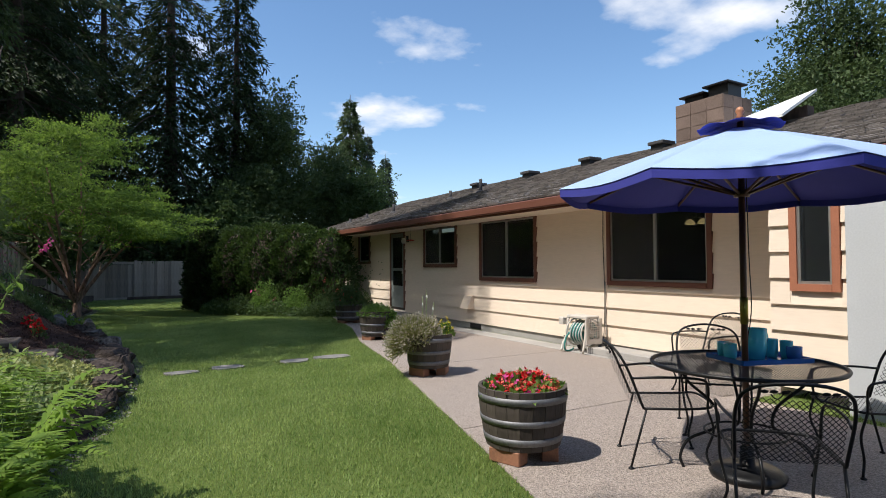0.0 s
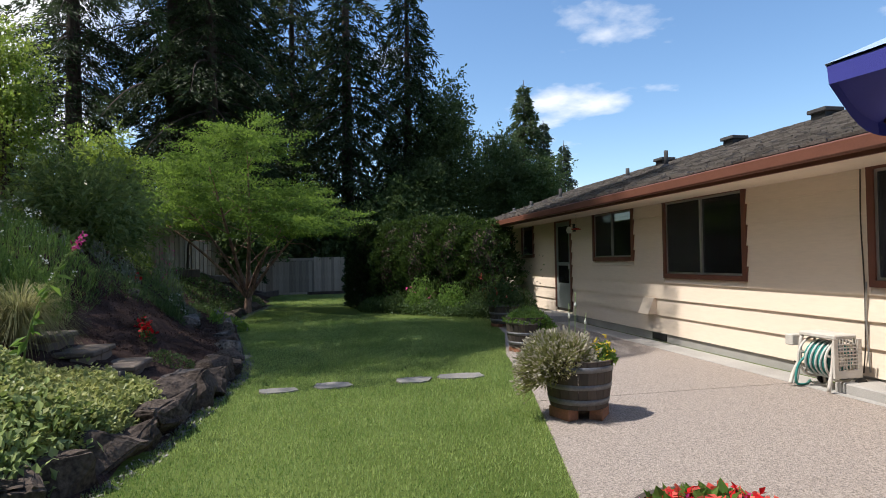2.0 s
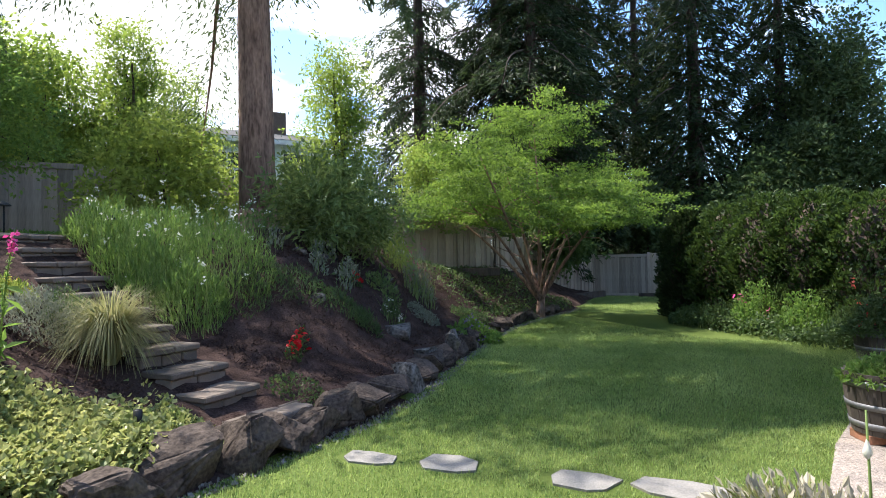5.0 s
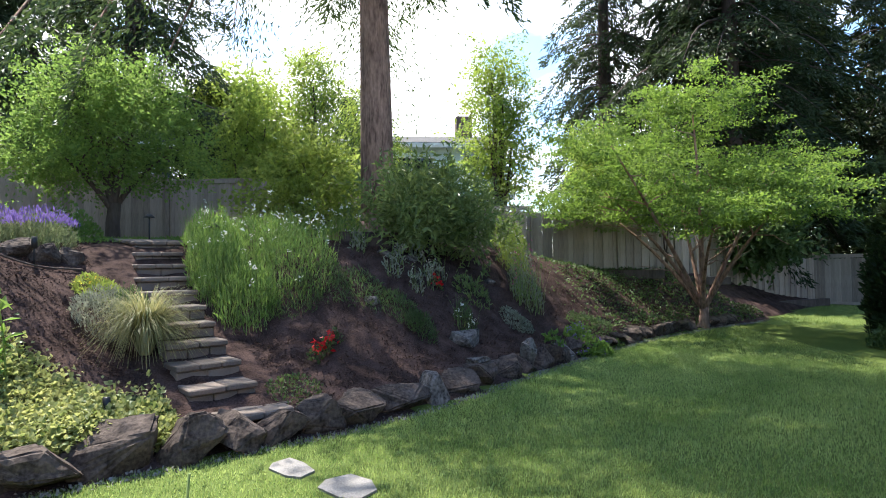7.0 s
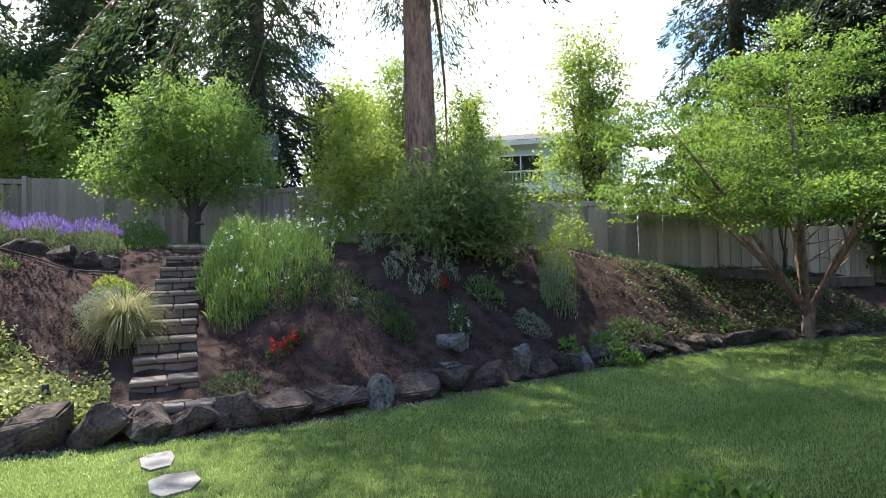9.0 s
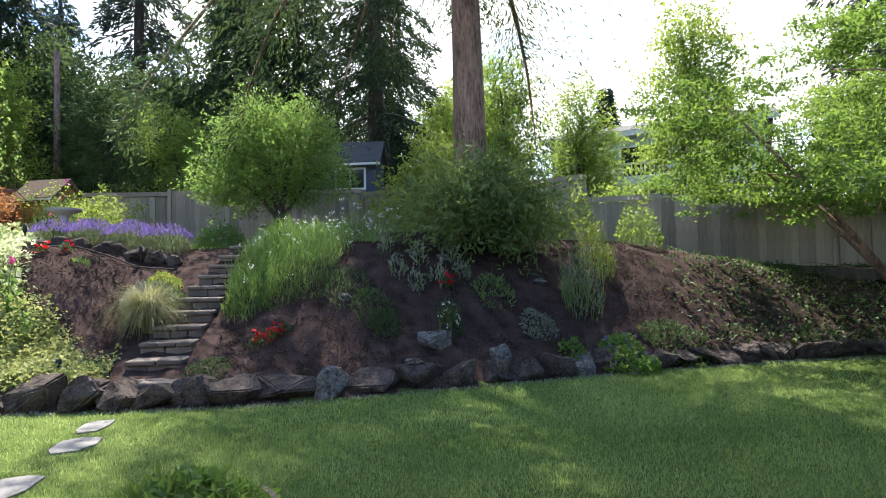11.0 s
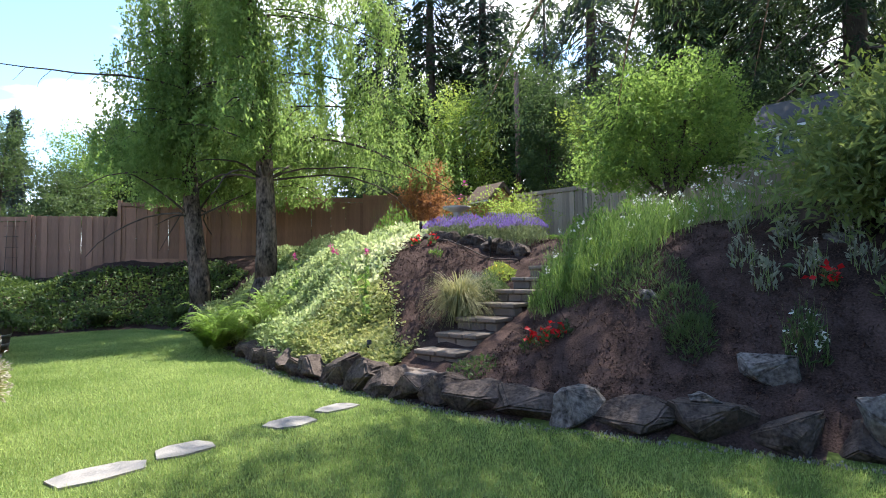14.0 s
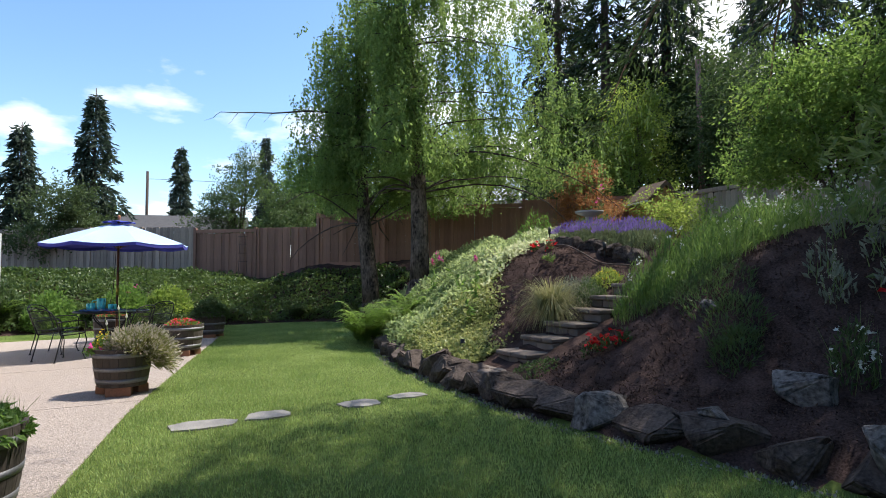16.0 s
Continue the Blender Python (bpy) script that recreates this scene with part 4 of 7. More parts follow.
# shrubs over and behind the fences: (x, y, blobs scale, height, material, leaf)
SHRUBS = [(-20.2, 1.8, 3.0, 9.5, M_BUSHD), (-18.4, -2.0, 3.0, 9.2, M_BUSHD), (-21.5, 6.8, 3.0, 9.0, M_BUSHD), (-14.3, 22.9, 1.8, 7.0, M_BUSHY), (-12.2, 19.7, 1.8, 6.6, M_BUSHY), (-13.6, 9.2, 2.0, 4.6, M_BUSHY), (-13.2, 17.8, 1.9, 5.2, M_BUSHY), (-10.3, 18.9, 1.2, 2.0, M_YELL), (-9.6, 22.2, 1.3, 1.9, M_BUSHY), (-7.8, 23.6, 1.7, 7.4, M_BUSHY), (-14.8, 12.6, 1.9, 3.4, M_BUSHD), (-6.8, 27.5, 2.0, 4.6, M_BUSHY),
          (-15.5, 6.0, 2.3, 7.0, M_BUSHD), (-14.2, 3.0, 2.3, 6.6, M_BUSHY), (-11.8, 1.2, 1.7, 3.4, M_OAK), (-16.5, -3.0, 2.6, 8.0, M_OAK), (-12.5, -5.5, 2.8, 8.0, M_BUSHY), (-9.0, -6.5, 2.4, 6.0, M_BUSHD), (-5.0, -9.5, 2.0, 5.2, M_APPLE), (-2.0, -11.0, 2.0, 5.6, M_BUSHD), (-7.5, -12.0, 2.4, 6.2, M_OAK),
          (8.0, 38.7, 3.0, 11.5, M_OAK), (11.5, 40.0, 2.6, 8.8, M_OAK), (6.0, 36.5, 2.2, 6.2, M_OAK), (13.5, 39.0, 2.4, 6.5, M_BUSHD), (-2.8, 30.0, 1.8, 3.6, M_BUSHD), (0.3, 34.8, 2.2, 4.4, M_OAK), (4.0, 35.0, 2.2, 4.2, M_BUSHD), (27.0, 16.7, 3.6, 11.5, M_FIRL), (31, 19.5, 3.0, 10, M_FIRL), (-19.0, 4.5, 2.4, 6.5, M_BUSHD), (-10.5, -8.5, 2.2, 6.0, M_BUSHY), (-15.0, -1.0, 2.6, 7.6, M_BUSHY), (-3.5, -7.8, 1.6, 3.2, M_BUSHD), (5.0, -8.6, 2.2, 3.4, M_FIRL), (-18, 19.5, 2.2, 7.0, M_BUSHY), (-20, 13.0, 2.2, 5.4, M_OAK)]
for i, (x, y, r, h, m) in enumerate(SHRUBS):
    q = np.random.default_rng(100 + i)
    bl = []
    nb = 5 if h < 6 else 8
    for k in range(nb):
        a = q.uniform(0, 6.28)
        rr = r * q.uniform(0.2, 0.62)
        f = k / (nb - 1)
        bl.append((math.cos(a) * rr * (1 - 0.5 * f), math.sin(a) * rr * (1 - 0.5 * f), h * (0.34 + 0.5 * f) , r * q.uniform(0.5, 0.72) * (1 - 0.3 * f), r * q.uniform(0.5, 0.72) * (1 - 0.3 * f), h * 0.15 * q.uniform(0.9, 1.3)))
    broadleaf(x, y, bl, int(5200 + 4000 * r) if h < 6 else int(7000 + 4500 * r), 0.105 if abs(x) < 16 and -12 < y < 30 else 0.2, m, trunk_r=0.05 + 0.014 * h, seed=200 + i, name="leafy_tree" if h > 4.1 else "leafy_shrub", category="tree" if h > 4.1 else "shrub",
              label="leafy green tree growing behind the fence" if h > 4.1 else "leafy green shrub beside the fence", fork=h * 0.18, shell=0.45)
broadleaf(-9.5, 4.85, [(0, 0, 1.5, 0.9, 0.9, 0.65), (0.2, 0.5, 1.1, 0.75, 0.75, 0.5), (-0.1, -0.1, 2.15, 0.65, 0.65, 0.45)], 7500, 0.075, M_RUST, trunk_r=0.04, seed=36, name="red_maple_shrub", label="rust-orange leaved ornamental shrub", category="shrub", fork=0.3)
broadleaf(-10.6, 6.6, [(0, 0, 1.1, 0.8, 0.8, 0.6), (0.3, 0.9, 0.8, 0.6, 0.6, 0.5)], 3000, 0.08, M_BUSHY, trunk_r=0.04, seed=37, name="green_shrub", label="fresh green shrub beside the rust-coloured one", category="shrub", fork=0.25)
broadleaf(-9.5, 8.2, [(0, 0, 0.8, 0.7, 0.7, 0.5), (0.1, 0.6, 0.7, 0.5, 0.5, 0.4)], 2200, 0.08, M_YELL, trunk_r=0.03, seed=38, name="golden_shrub", label="yellow-green shrub beside the small shed", category="shrub", fork=0.2)


def weeping_birch(x, y, h, r, seed):
    """A birch whose twigs hang in long curtains."""
    q = np.random.default_rng(seed)
    z = ground(x, y) - 0.1
    t = thing("weeping_birch", (x, y, z), 0, "weeping birch with rough dark-marked pale trunk and hanging twigs", "tree", "weeping birches")
    bm = bmesh.new()
    tube(bm, [(0, 0, -0.1), (0.0, 0.01, 0.2), (0.0, 0.02, 0.5)], 0.42, 10, 0.23)
    trunk = limb_points(q, (0, 0, 0.3), (0.02, 0, 1), h * 0.9, 12, 0, 0.035)
    tube(bm, trunk, 0.25, 10, 0.03)
    part("trunk", bm, M_BIRCH, t)
    tw, C, A = bmesh.new(), [], []
    for k in range(70):
        f = q.uniform(0.26, 1.0)
        p0 = np.array(trunk[min(11, int(f * 12))])
        a = q.uniform(0, 6.283)
        R = r * (1.15 - f * 0.6) * q.uniform(0.45, 1.05) * (0.80 + 0.42 * math.cos(a - 3.2)) * (1 - 0.6 * max(0, math.sin(a)))
        pts = limb_points(q, p0, (math.cos(a), math.sin(a), 0.6), R * 1.35, 7, 0.16, 0.1)
        tube(tw, pts, 0.035 * (1.2 - f * 0.8), 4, 0.008, cap=False)
        for s in range(int(13 + 8 * R)):
            b = np.array(pts[q.integers(2, 8)]) + q.normal(size=3) * 0.22
            L = q.uniform(0.7, 2.3) * (0.65 + 0.35 * R / r)
            m = int(L * 38)
            ts = np.sort(q.random(m))
            c = b + np.stack([q.normal(size=m) * 0.045 + ts * q.normal() * 0.12, q.normal(size=m) * 0.045 + ts * q.normal() * 0.12, -ts * L], 1)
            c = c[c[:, 2] > 3.1 + 0.5 * (c[:, 0] > 0.9)]
            C.append(c)
    tagged(part("limb_wood", tw, M_BARKD, t), kind="stuff")
    C = np.concatenate(C)
    ax = np.zeros_like(C)
    ax[:, 2] = -1
    leaves("crown", C, 0.085, 0.05, M_BIRCHL, t, q, ax, 0.6)
    return t


weeping_birch(-3.36, 5.45, 10.5, 5.4, 41)
birch = weeping_birch(-2.9, 3.45, 10.0, 4.3, 42)
bm = bmesh.new()
dead = limb_points(np.random.default_rng(43), (0.1, 0, 5.6), (1, 0.02, 0.10), 3.9, 9, 0.035, 0.10)
tube(bm, dead, 0.035, 5, 0.010)
for k_ in range(3, 10):
    tube(bm, limb_points(np.random.default_rng(44 + k_), dead[k_], (0.5, 0.25 * (-1) ** k_, -0.5), 0.5, 4, 0.06, 0.2), 0.008, 4, 0.003, cap=False)
part("dead_branch", bm, M_BARKD, birch, "bare dead branch")

# dark arborvitae column and the looser cedar hedge beside it
for i, (x, y, h, w, n, m) in enumerate(((2.2, 23.9, 2.75, 0.58, 11000, M_ARBOR), (3.15, 23.3, 2.75, 0.82, 10000, M_HEDGE), (3.85, 22.5, 2.85, 0.86, 11000, M_HEDGE), (4.6, 21.9, 2.8, 0.85, 11000, M_HEDGE), (5.35, 21.2, 2.6, 0.8, 10000, M_HEDGE))):
    q = np.random.default_rng(60 + i)
    t = thing("arborvitae", (x, y, 0), 0, "dark narrow arborvitae column at the end of the hedge" if i == 0 else "loose green cedar grown together in a hedge", "hedge tree", "arborvitae hedge")
    bm = bmesh.new()
    tube(bm, [(0, 0, -0.05), (0, 0, h * 0.85)], 0.07, 6, 0.02)
    part("trunk", bm, M_BARKD, t)
    f = q.random(n)
    a = q.uniform(0, 6.283, n)
    rough = 0.10 if i == 0 else 0.2
    lumps = 1 + rough * np.sin(a * 3 + f * 7 + i) * np.sin(f * 17 + a * 2) + rough * 0.7 * np.sin(a * 7 - f * 23 + 2 * i) + 0.05 * np.sin(a * 13 + f * 41)
    R = (w * (1 - f ** (3.6 if i == 0 else 5.0)) ** 0.5 + 0.05) * lumps * q.uniform(0.78, 1.06, n)
    c = np.stack([np.cos(a) * R, np.sin(a) * R, 0.05 + f * (h - 0.15) + 0.12 * (lumps - 1) * h * f], 1)
    ax = np.stack([np.cos(a) * 0.7, np.sin(a) * 0.7, np.ones(n) * 0.7], 1)
    leaves("crown", c, 0.12 if i == 0 else 0.10, 0.05, m, t, q, ax, 0.45)
    # added solid core, dark to stand for shade deep in the foliage
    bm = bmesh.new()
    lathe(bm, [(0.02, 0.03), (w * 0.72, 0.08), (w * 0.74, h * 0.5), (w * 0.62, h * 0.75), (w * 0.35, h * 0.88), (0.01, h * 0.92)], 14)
    part("shade_core", bm, M_BARKD, t)


# ---- lawn grass, bark chips and ground covers ----
def sample(n, x0, x1, y0, y1, keep, seed):
    q = np.random.default_rng(seed)
    out = np.zeros((0, 2))
    while len(out) < n:
        p = np.stack([q.uniform(x0, x1, n * 2), q.uniform(y0, y1, n * 2)], 1)
        out = np.concatenate([out, p[keep(p[:, 0], p[:, 1], q)]])
    return out[:n]


def in_poly(poly, x, y):
    inside = np.zeros(x.shape, bool)
    P = np.array(poly)
    for (ax, ay), (bx, by) in zip(P, np.roll(P, -1, 0)):
        with np.errstate(divide="ignore", invalid="ignore"):
            xi = ax + (y - ay) * (bx - ax) / (by - ay)
        inside ^= ((ay > y) != (by > y)) & (x < xi)
    return inside


STONES = [(2.51, 12.51, 0.30, 0.17, 5), (1.89, 12.43, 0.26, 0.19, 4), (0.93, 12.41, 0.25, 0.17, 6), (0.32, 12.30, 0.27, 0.15, 7)]


def lawn_keep(x, y, q):
    ok = (off_edge(x, y) < -0.03) & ~in_poly(PATIO, x, y) & (x < 6.2)
    for sx, sy, a, b, _ in STONES:
        ok &= ((x - sx) / (a + 0.01)) ** 2 + ((y - sy) / (b + 0.02)) ** 2 > 1
    ok &= (y < 20) | (x < 6.3 - (y - 16) * 0.9) | (y > 25)
    ok &= q.random(len(x)) < np.where(y < 20, 1.0, 0.35)
    return ok


p = sample(420000, -2.8, 6.3, 1.1, 32.5, lawn_keep, 7)
lawn = blades("lawn_grass", np.column_stack([p, np.full(len(p), -0.004)]), 0.042, 0.0075, M_GRASS, lean=0.45)
tagged(lawn, "short mown green lawn grass", "grass", kind="stuff")


def bed(name, n, x0, x1, y0, y1, keep, seed, length, width, material, lift, label, category="ground cover", spread=1.0, flat=0.8, axis=(0, 0, 0.5), hmin=0.0):
    p = sample(n, x0, x1, y0, y1, keep, seed)
    q = np.random.default_rng(seed + 1)
    tall = 0.55 + 0.45 * np.sin(p[:, 0] * 3.1 + 1.3 * np.sin(p[:, 1] * 2.3)) * np.sin(p[:, 1] * 2.7)
    z = land(p[:, 0], p[:, 1]) + hmin + lift * q.random(n) * tall
    ob = leaves(name, np.column_stack([p, z]), length, width, material, None, q, np.tile(axis, (n, 1)), spread, flat)
    return tagged(ob, label, category, kind="stuff")


def wav(y, k=0.0):
    return 0.25 * np.sin(y * 2.1 + k) + 0.12 * np.sin(y * 5.3 + k)


def dist(f):
    def keep(x, y, q):
        d = off_edge(x, y)
        return (d > 0.1) & f(x, y, d, q)
    return keep


def steps_clear(x, y):
    return ~((np.abs(y - 12.38) < 0.55) & (x > -5.2))


bed("bark_chips", 62000, -5.5, -0.4, 8.9, 20, dist(lambda x, y, d, q: (d > 0.25) & (d < 7) & steps_clear(x, y)), 70, 0.032, 0.014, M_CHIP, 0.012, "loose dark bark mulch chips", "mulch", 1.0, 1.0, (0, 0, 0))
bed("ivy_patch", 40000, -3.2, -0.2, 8.9, 11.85, dist(lambda x, y, d, q: (d > 0.12 + 0.1 * q.random(len(x))) & (d < 1.55 - 0.55 * np.clip(y - 10.6, 0, 2) + wav(y) + 0.16 * q.normal(size=len(x)))), 72, 0.048, 0.038, M_IVY, 0.20, "variegated cream and green ivy spilling over the rocks")
bed("white_edged_ground_cover", 15000, -6.0, -1.5, 7.6, 10.2, dist(lambda x, y, d, q: (d > 1.5 + wav(y)) & (d < 4.6) & (y + 0.35 * d < 10.3 + wav(x) + 0.25 * q.normal(size=len(x))) & (y + 0.3 * d > 9.2)), 74, 0.085, 0.06, M_GOUTW, 0.28, "pale white-edged leafy ground cover on the slope")
bed("ground_elder", 52000, -6.5, -0.6, 3.6, 10.0, dist(lambda x, y, d, q: (d > 0.1) & (d < 4.3) & (y + 0.35 * d < 9.8 + wav(x) + 0.3 * q.normal(size=len(x))) & (np.hypot(x + 3.36, y - 5.45) > 0.6)), 76, 0.075, 0.045, M_GOUT, 0.46, "dense green leafy ground cover on the sunny slope")
bed("slope_ivy", 46000, -4.5, 7.5, -6.0, 4.5, dist(lambda x, y, d, q: (d < 5.2) & (y < 3.2) & (x * 0.854 + y > -3.2) & (y < 3.0)), 78, 0.085, 0.065, M_IVYD, 0.24, "dark green ivy covering the bank below the fence")
bed("north_ground_cover", 6000, -4.4, -1.0, 18.0, 26.5, dist(lambda x, y, d, q: (d > 0.05) & (d < 3.0) & (y > 18.7 + 0.5 * np.sin(x * 3) + 0.45 * d) & (q.random(len(x)) < np.clip((y - 18.7 - 0.45 * d) / 2.6, 0.12, 1.0))), 80, 0.065, 0.045, M_BUSHD, 0.10, "low dull green ground cover by the maple")
bed("terrace_grass", 9000, -9.5, -5.2, 9.0, 18.5, dist(lambda x, y, d, q: (d > 4.6)), 82, 0.06, 0.02, M_HERB, 0.05, "thin low greenery on the terrace", flat=0.0, axis=(0, 0, 1.5))
p = sample(5200, -3, 0.4, 7.5, 26, lambda x, y, q: (np.abs(off_edge(x, y) + 0.06) < 0.09), 84)
tagged(leaves("gravel", np.column_stack([p, np.full(len(p), 0.004)]), 0.03, 0.025, M_STONE, None, np.random.default_rng(3), None, 1.0, 0.4), "pale gravel strip at the foot of the rocks", "gravel", kind="stuff")
# tall grasses and low plants between house hedge and lawn
bed("hedge_bed_plants", 9000, 2.0, 6.2, 18.9, 23.4, lambda x, y, q: (np.abs((x - 1.9) * 0.8 + (y - 23.3) * 0.6) < 0.0 + 0.75 * q.random(len(x))), 86, 0.07, 0.045, M_BUSHD, 0.45, "leafy perennials at the foot of the hedge", flat=0.4)

# ---- rocks, steps and stepping stones ----
def rock(x, y, z, sx, sy, sz, seed, material=M_ROCK, rz=0.0, group="border rocks", label="rough dark basalt border rock"):
    """A faceted, uneven stone, sunk a little into the ground."""
    q = random.Random(seed)
    bm = bmesh.new()
    for _ in range(15):
        d = Vector((q.gauss(0, 1), q.gauss(0, 1), q.gauss(0, 1))).normalized()
        k = 1.0 / max(abs(d.x), abs(d.y), abs(d.z))
        bm.verts.new(d * (0.45 + 0.55 * k) * q.uniform(0.82, 1.04))
    bmesh.ops.convex_hull(bm, input=bm.verts)
    bmesh.ops.delete(bm, geom=[v for v in bm.verts if not v.link_faces], context="VERTS")
    bmesh.ops.dissolve_limit(bm, angle_limit=0.2, verts=bm.verts, edges=bm.edges)
    bmesh.ops.bevel(bm, geom=list(bm.edges), offset=0.07, segments=2, affect="EDGES", clamp_overlap=True)
    bmesh.ops.triangulate(bm, faces=bm.faces)
    bmesh.ops.subdivide_edges(bm, edges=[e for e in bm.edges if e.calc_length() > 0.3], cuts=3, use_grid_fill=True)
    bmesh.ops.triangulate(bm, faces=bm.faces)
    for v in bm.verts:
        n_ = noise.noise(v.co * 2.6 + Vector((seed, 0, 0))) * 0.11 + noise.noise(v.co * 8 + Vector((0, seed, 0))) * 0.05
        v.co *= 1 + n_
        v.co = Vector((v.co.x * sx, v.co.y * sy, v.co.z * sz))
    ob = part("rock", bm, material)
    ob.matrix_basis = pose(x, y, z, q.uniform(-5, 5), q.uniform(-5, 5), rz)
    return tagged(ob, label, "rock", group)


def edge_at(s):
    """Point and direction at y = s along the west edge of the lawn."""
    for (ax, ay), (bx, by) in zip(EDGE, EDGE[1:]):
        if ay <= s <= by and by > ay:
            f = (s - ay) / (by - ay)
            return ax + (bx - ax) * f, math.degrees(math.atan2(by - ay, bx - ax))
    return -1.0, 90


qr = random.Random(9)
y = 8.15
k = 0
while y < 24.6:
    L = qr.uniform(0.34, 0.58) if y < 18.5 else qr.uniform(0.3, 0.45)
    ex, ang = edge_at(y + L / 2)
    big = 10.9 < y < 11.7
    hgt = qr.uniform(0.15, 0.21) if not big else 0.25
    if y > 18.5:
        hgt *= 0.7
    light = 15.2 < y < 15.6
    rock(ex - 0.18 - qr.uniform(0, 0.05), y + L / 2, 0.115, L * 0.74, 0.28 + qr.uniform(0, 0.05), hgt * 1.15, 300 + k, M_ROCKL if (k % 7 == 0 and 12.8 < y < 18) or light else M_ROCK, ang + qr.uniform(-8, 8))
    y += L * 0.99
    k += 1
rock(-0.88, 16.53, 0.20, 0.13, 0.16, 0.28, 401, M_ROCKL, 40, label="upright pale lichen-spotted rock")
rock(-0.84, 15.46, 0.28, 0.16, 0.22, 0.10, 402, M_ROCKL, 80, label="flat pale lichen-crusted rock")
rock(-1.40, 15.73, 0.47, 0.22, 0.23, 0.25, 403, M_ROCKL, 20, label="rounded pale boulder set in the mulch")
for i in range(9):
    yy = 9.3 + i * 0.29
    rock(-4.25 - 0.05 * math.sin(i * 1.7), yy, ground(-4.3, yy) + 0.02, 0.24, 0.2, 0.17, 420 + i, M_ROCK, 90 + i * 13, "terrace rocks", "dark rock edging the lavender bed")
for i, (x, yy) in enumerate(((-3.0, 15.6), (-2.9, 16.1), (-2.6, 17.6), (-1.9, 14.6))):
    rock(x, yy, ground(x, yy) + 0.01, 0.12, 0.12, 0.09, 440 + i, M_ROCKL, i * 40, "loose rocks", "small rock lying on the mulch")

# garden steps of concrete blocks
block_mesh = {}


def block(parent, name, w, d, h, m):
    key = (round(w, 3), round(d, 3), round(h, 3))
    if key not in block_mesh:
        bm = box(bmesh.new(), -d / 2, d / 2, -w / 2, w / 2, 0, h, 0.012)
        me = bpy.data.meshes.new("block")
        bm.to_mesh(me)
        bm.free()
        me.materials.append(M_PAVER)
        block_mesh[key] = me
    ob = new(name, block_mesh[key])
    ob.parent = parent
    ob.matrix_basis = m
    return ob


qs = random.Random(12)
steps = thing("garden_steps", (0, 0, 0), 0, "flight of grey-brown concrete block steps up the bank", "steps")
for i in range(10):
    fx, cy, z = -1.10 - 0.39 * i, 12.35 + 0.005 * i * i, 0.41 + 0.168 * i
    W = 0.63 if i < 3 else 0.61
    cuts = (0.36, 0.40) if i % 2 else (0.27, 0.27, 0.22)
    s = sum(cuts)
    yy = cy - W / 2
    for c in cuts:
        w = c / s * W
        block(steps, "riser_block", round(w - 0.008, 3), 0.2, 0.107, pose(fx - 0.12, yy + w / 2, z - 0.168, 0, 0, qs.uniform(-1, 1)))
        yy += w
    cuts = (0.27, 0.25, 0.24) if i % 2 else (0.4, 0.36)
    s = sum(cuts)
    yy = cy - W / 2 - 0.01
    for c in cuts:
        w = c / s * (W + 0.02)
        block(steps, "tread_slab", round(w - 0.007, 3), 0.40, 0.058, pose(fx - 0.185, yy + w / 2, z - 0.058, qs.uniform(-0.6, 0.6), 0, qs.uniform(-0.8, 0.8)))
        yy += w
for a in range(3):
    for b in range(3):
        block(steps, "landing_slab", 0.285, 0.215, 0.06, pose(-0.70 - 0.222 * a, 12.08 + 0.292 * b + 0.1 * (a % 2), 0.165, 0, 0, qs.uniform(-2, 2)))
for a in range(4):
    for b in range(3):
        block(steps, "landing_slab", 0.285, 0.285, 0.05, pose(-5.02 - 0.292 * a, 12.55 + 0.292 * b, 1.90 + 0.02 * a, 0, 0, qs.uniform(-1, 1)))

for sx, sy, a, b, n in STONES:
    q = random.Random(n)
    m = 7
    out = [(sx + a * q.uniform(0.72, 1.08) * math.copysign(abs(math.cos(6.283 * i / m + n)) ** 0.7, math.cos(6.283 * i / m + n)), sy + b * q.uniform(0.78, 1.15) * math.copysign(abs(math.sin(6.283 * i / m + n)) ** 0.7, math.sin(6.283 * i / m + n))) for i in range(m)]
    tagged(slab("stepping_stone", out, -0.05, 0.016, M_STONE, bevel=0.008), "flat pale grey stepping stone set in the lawn", "stepping stone", "stepping stones")


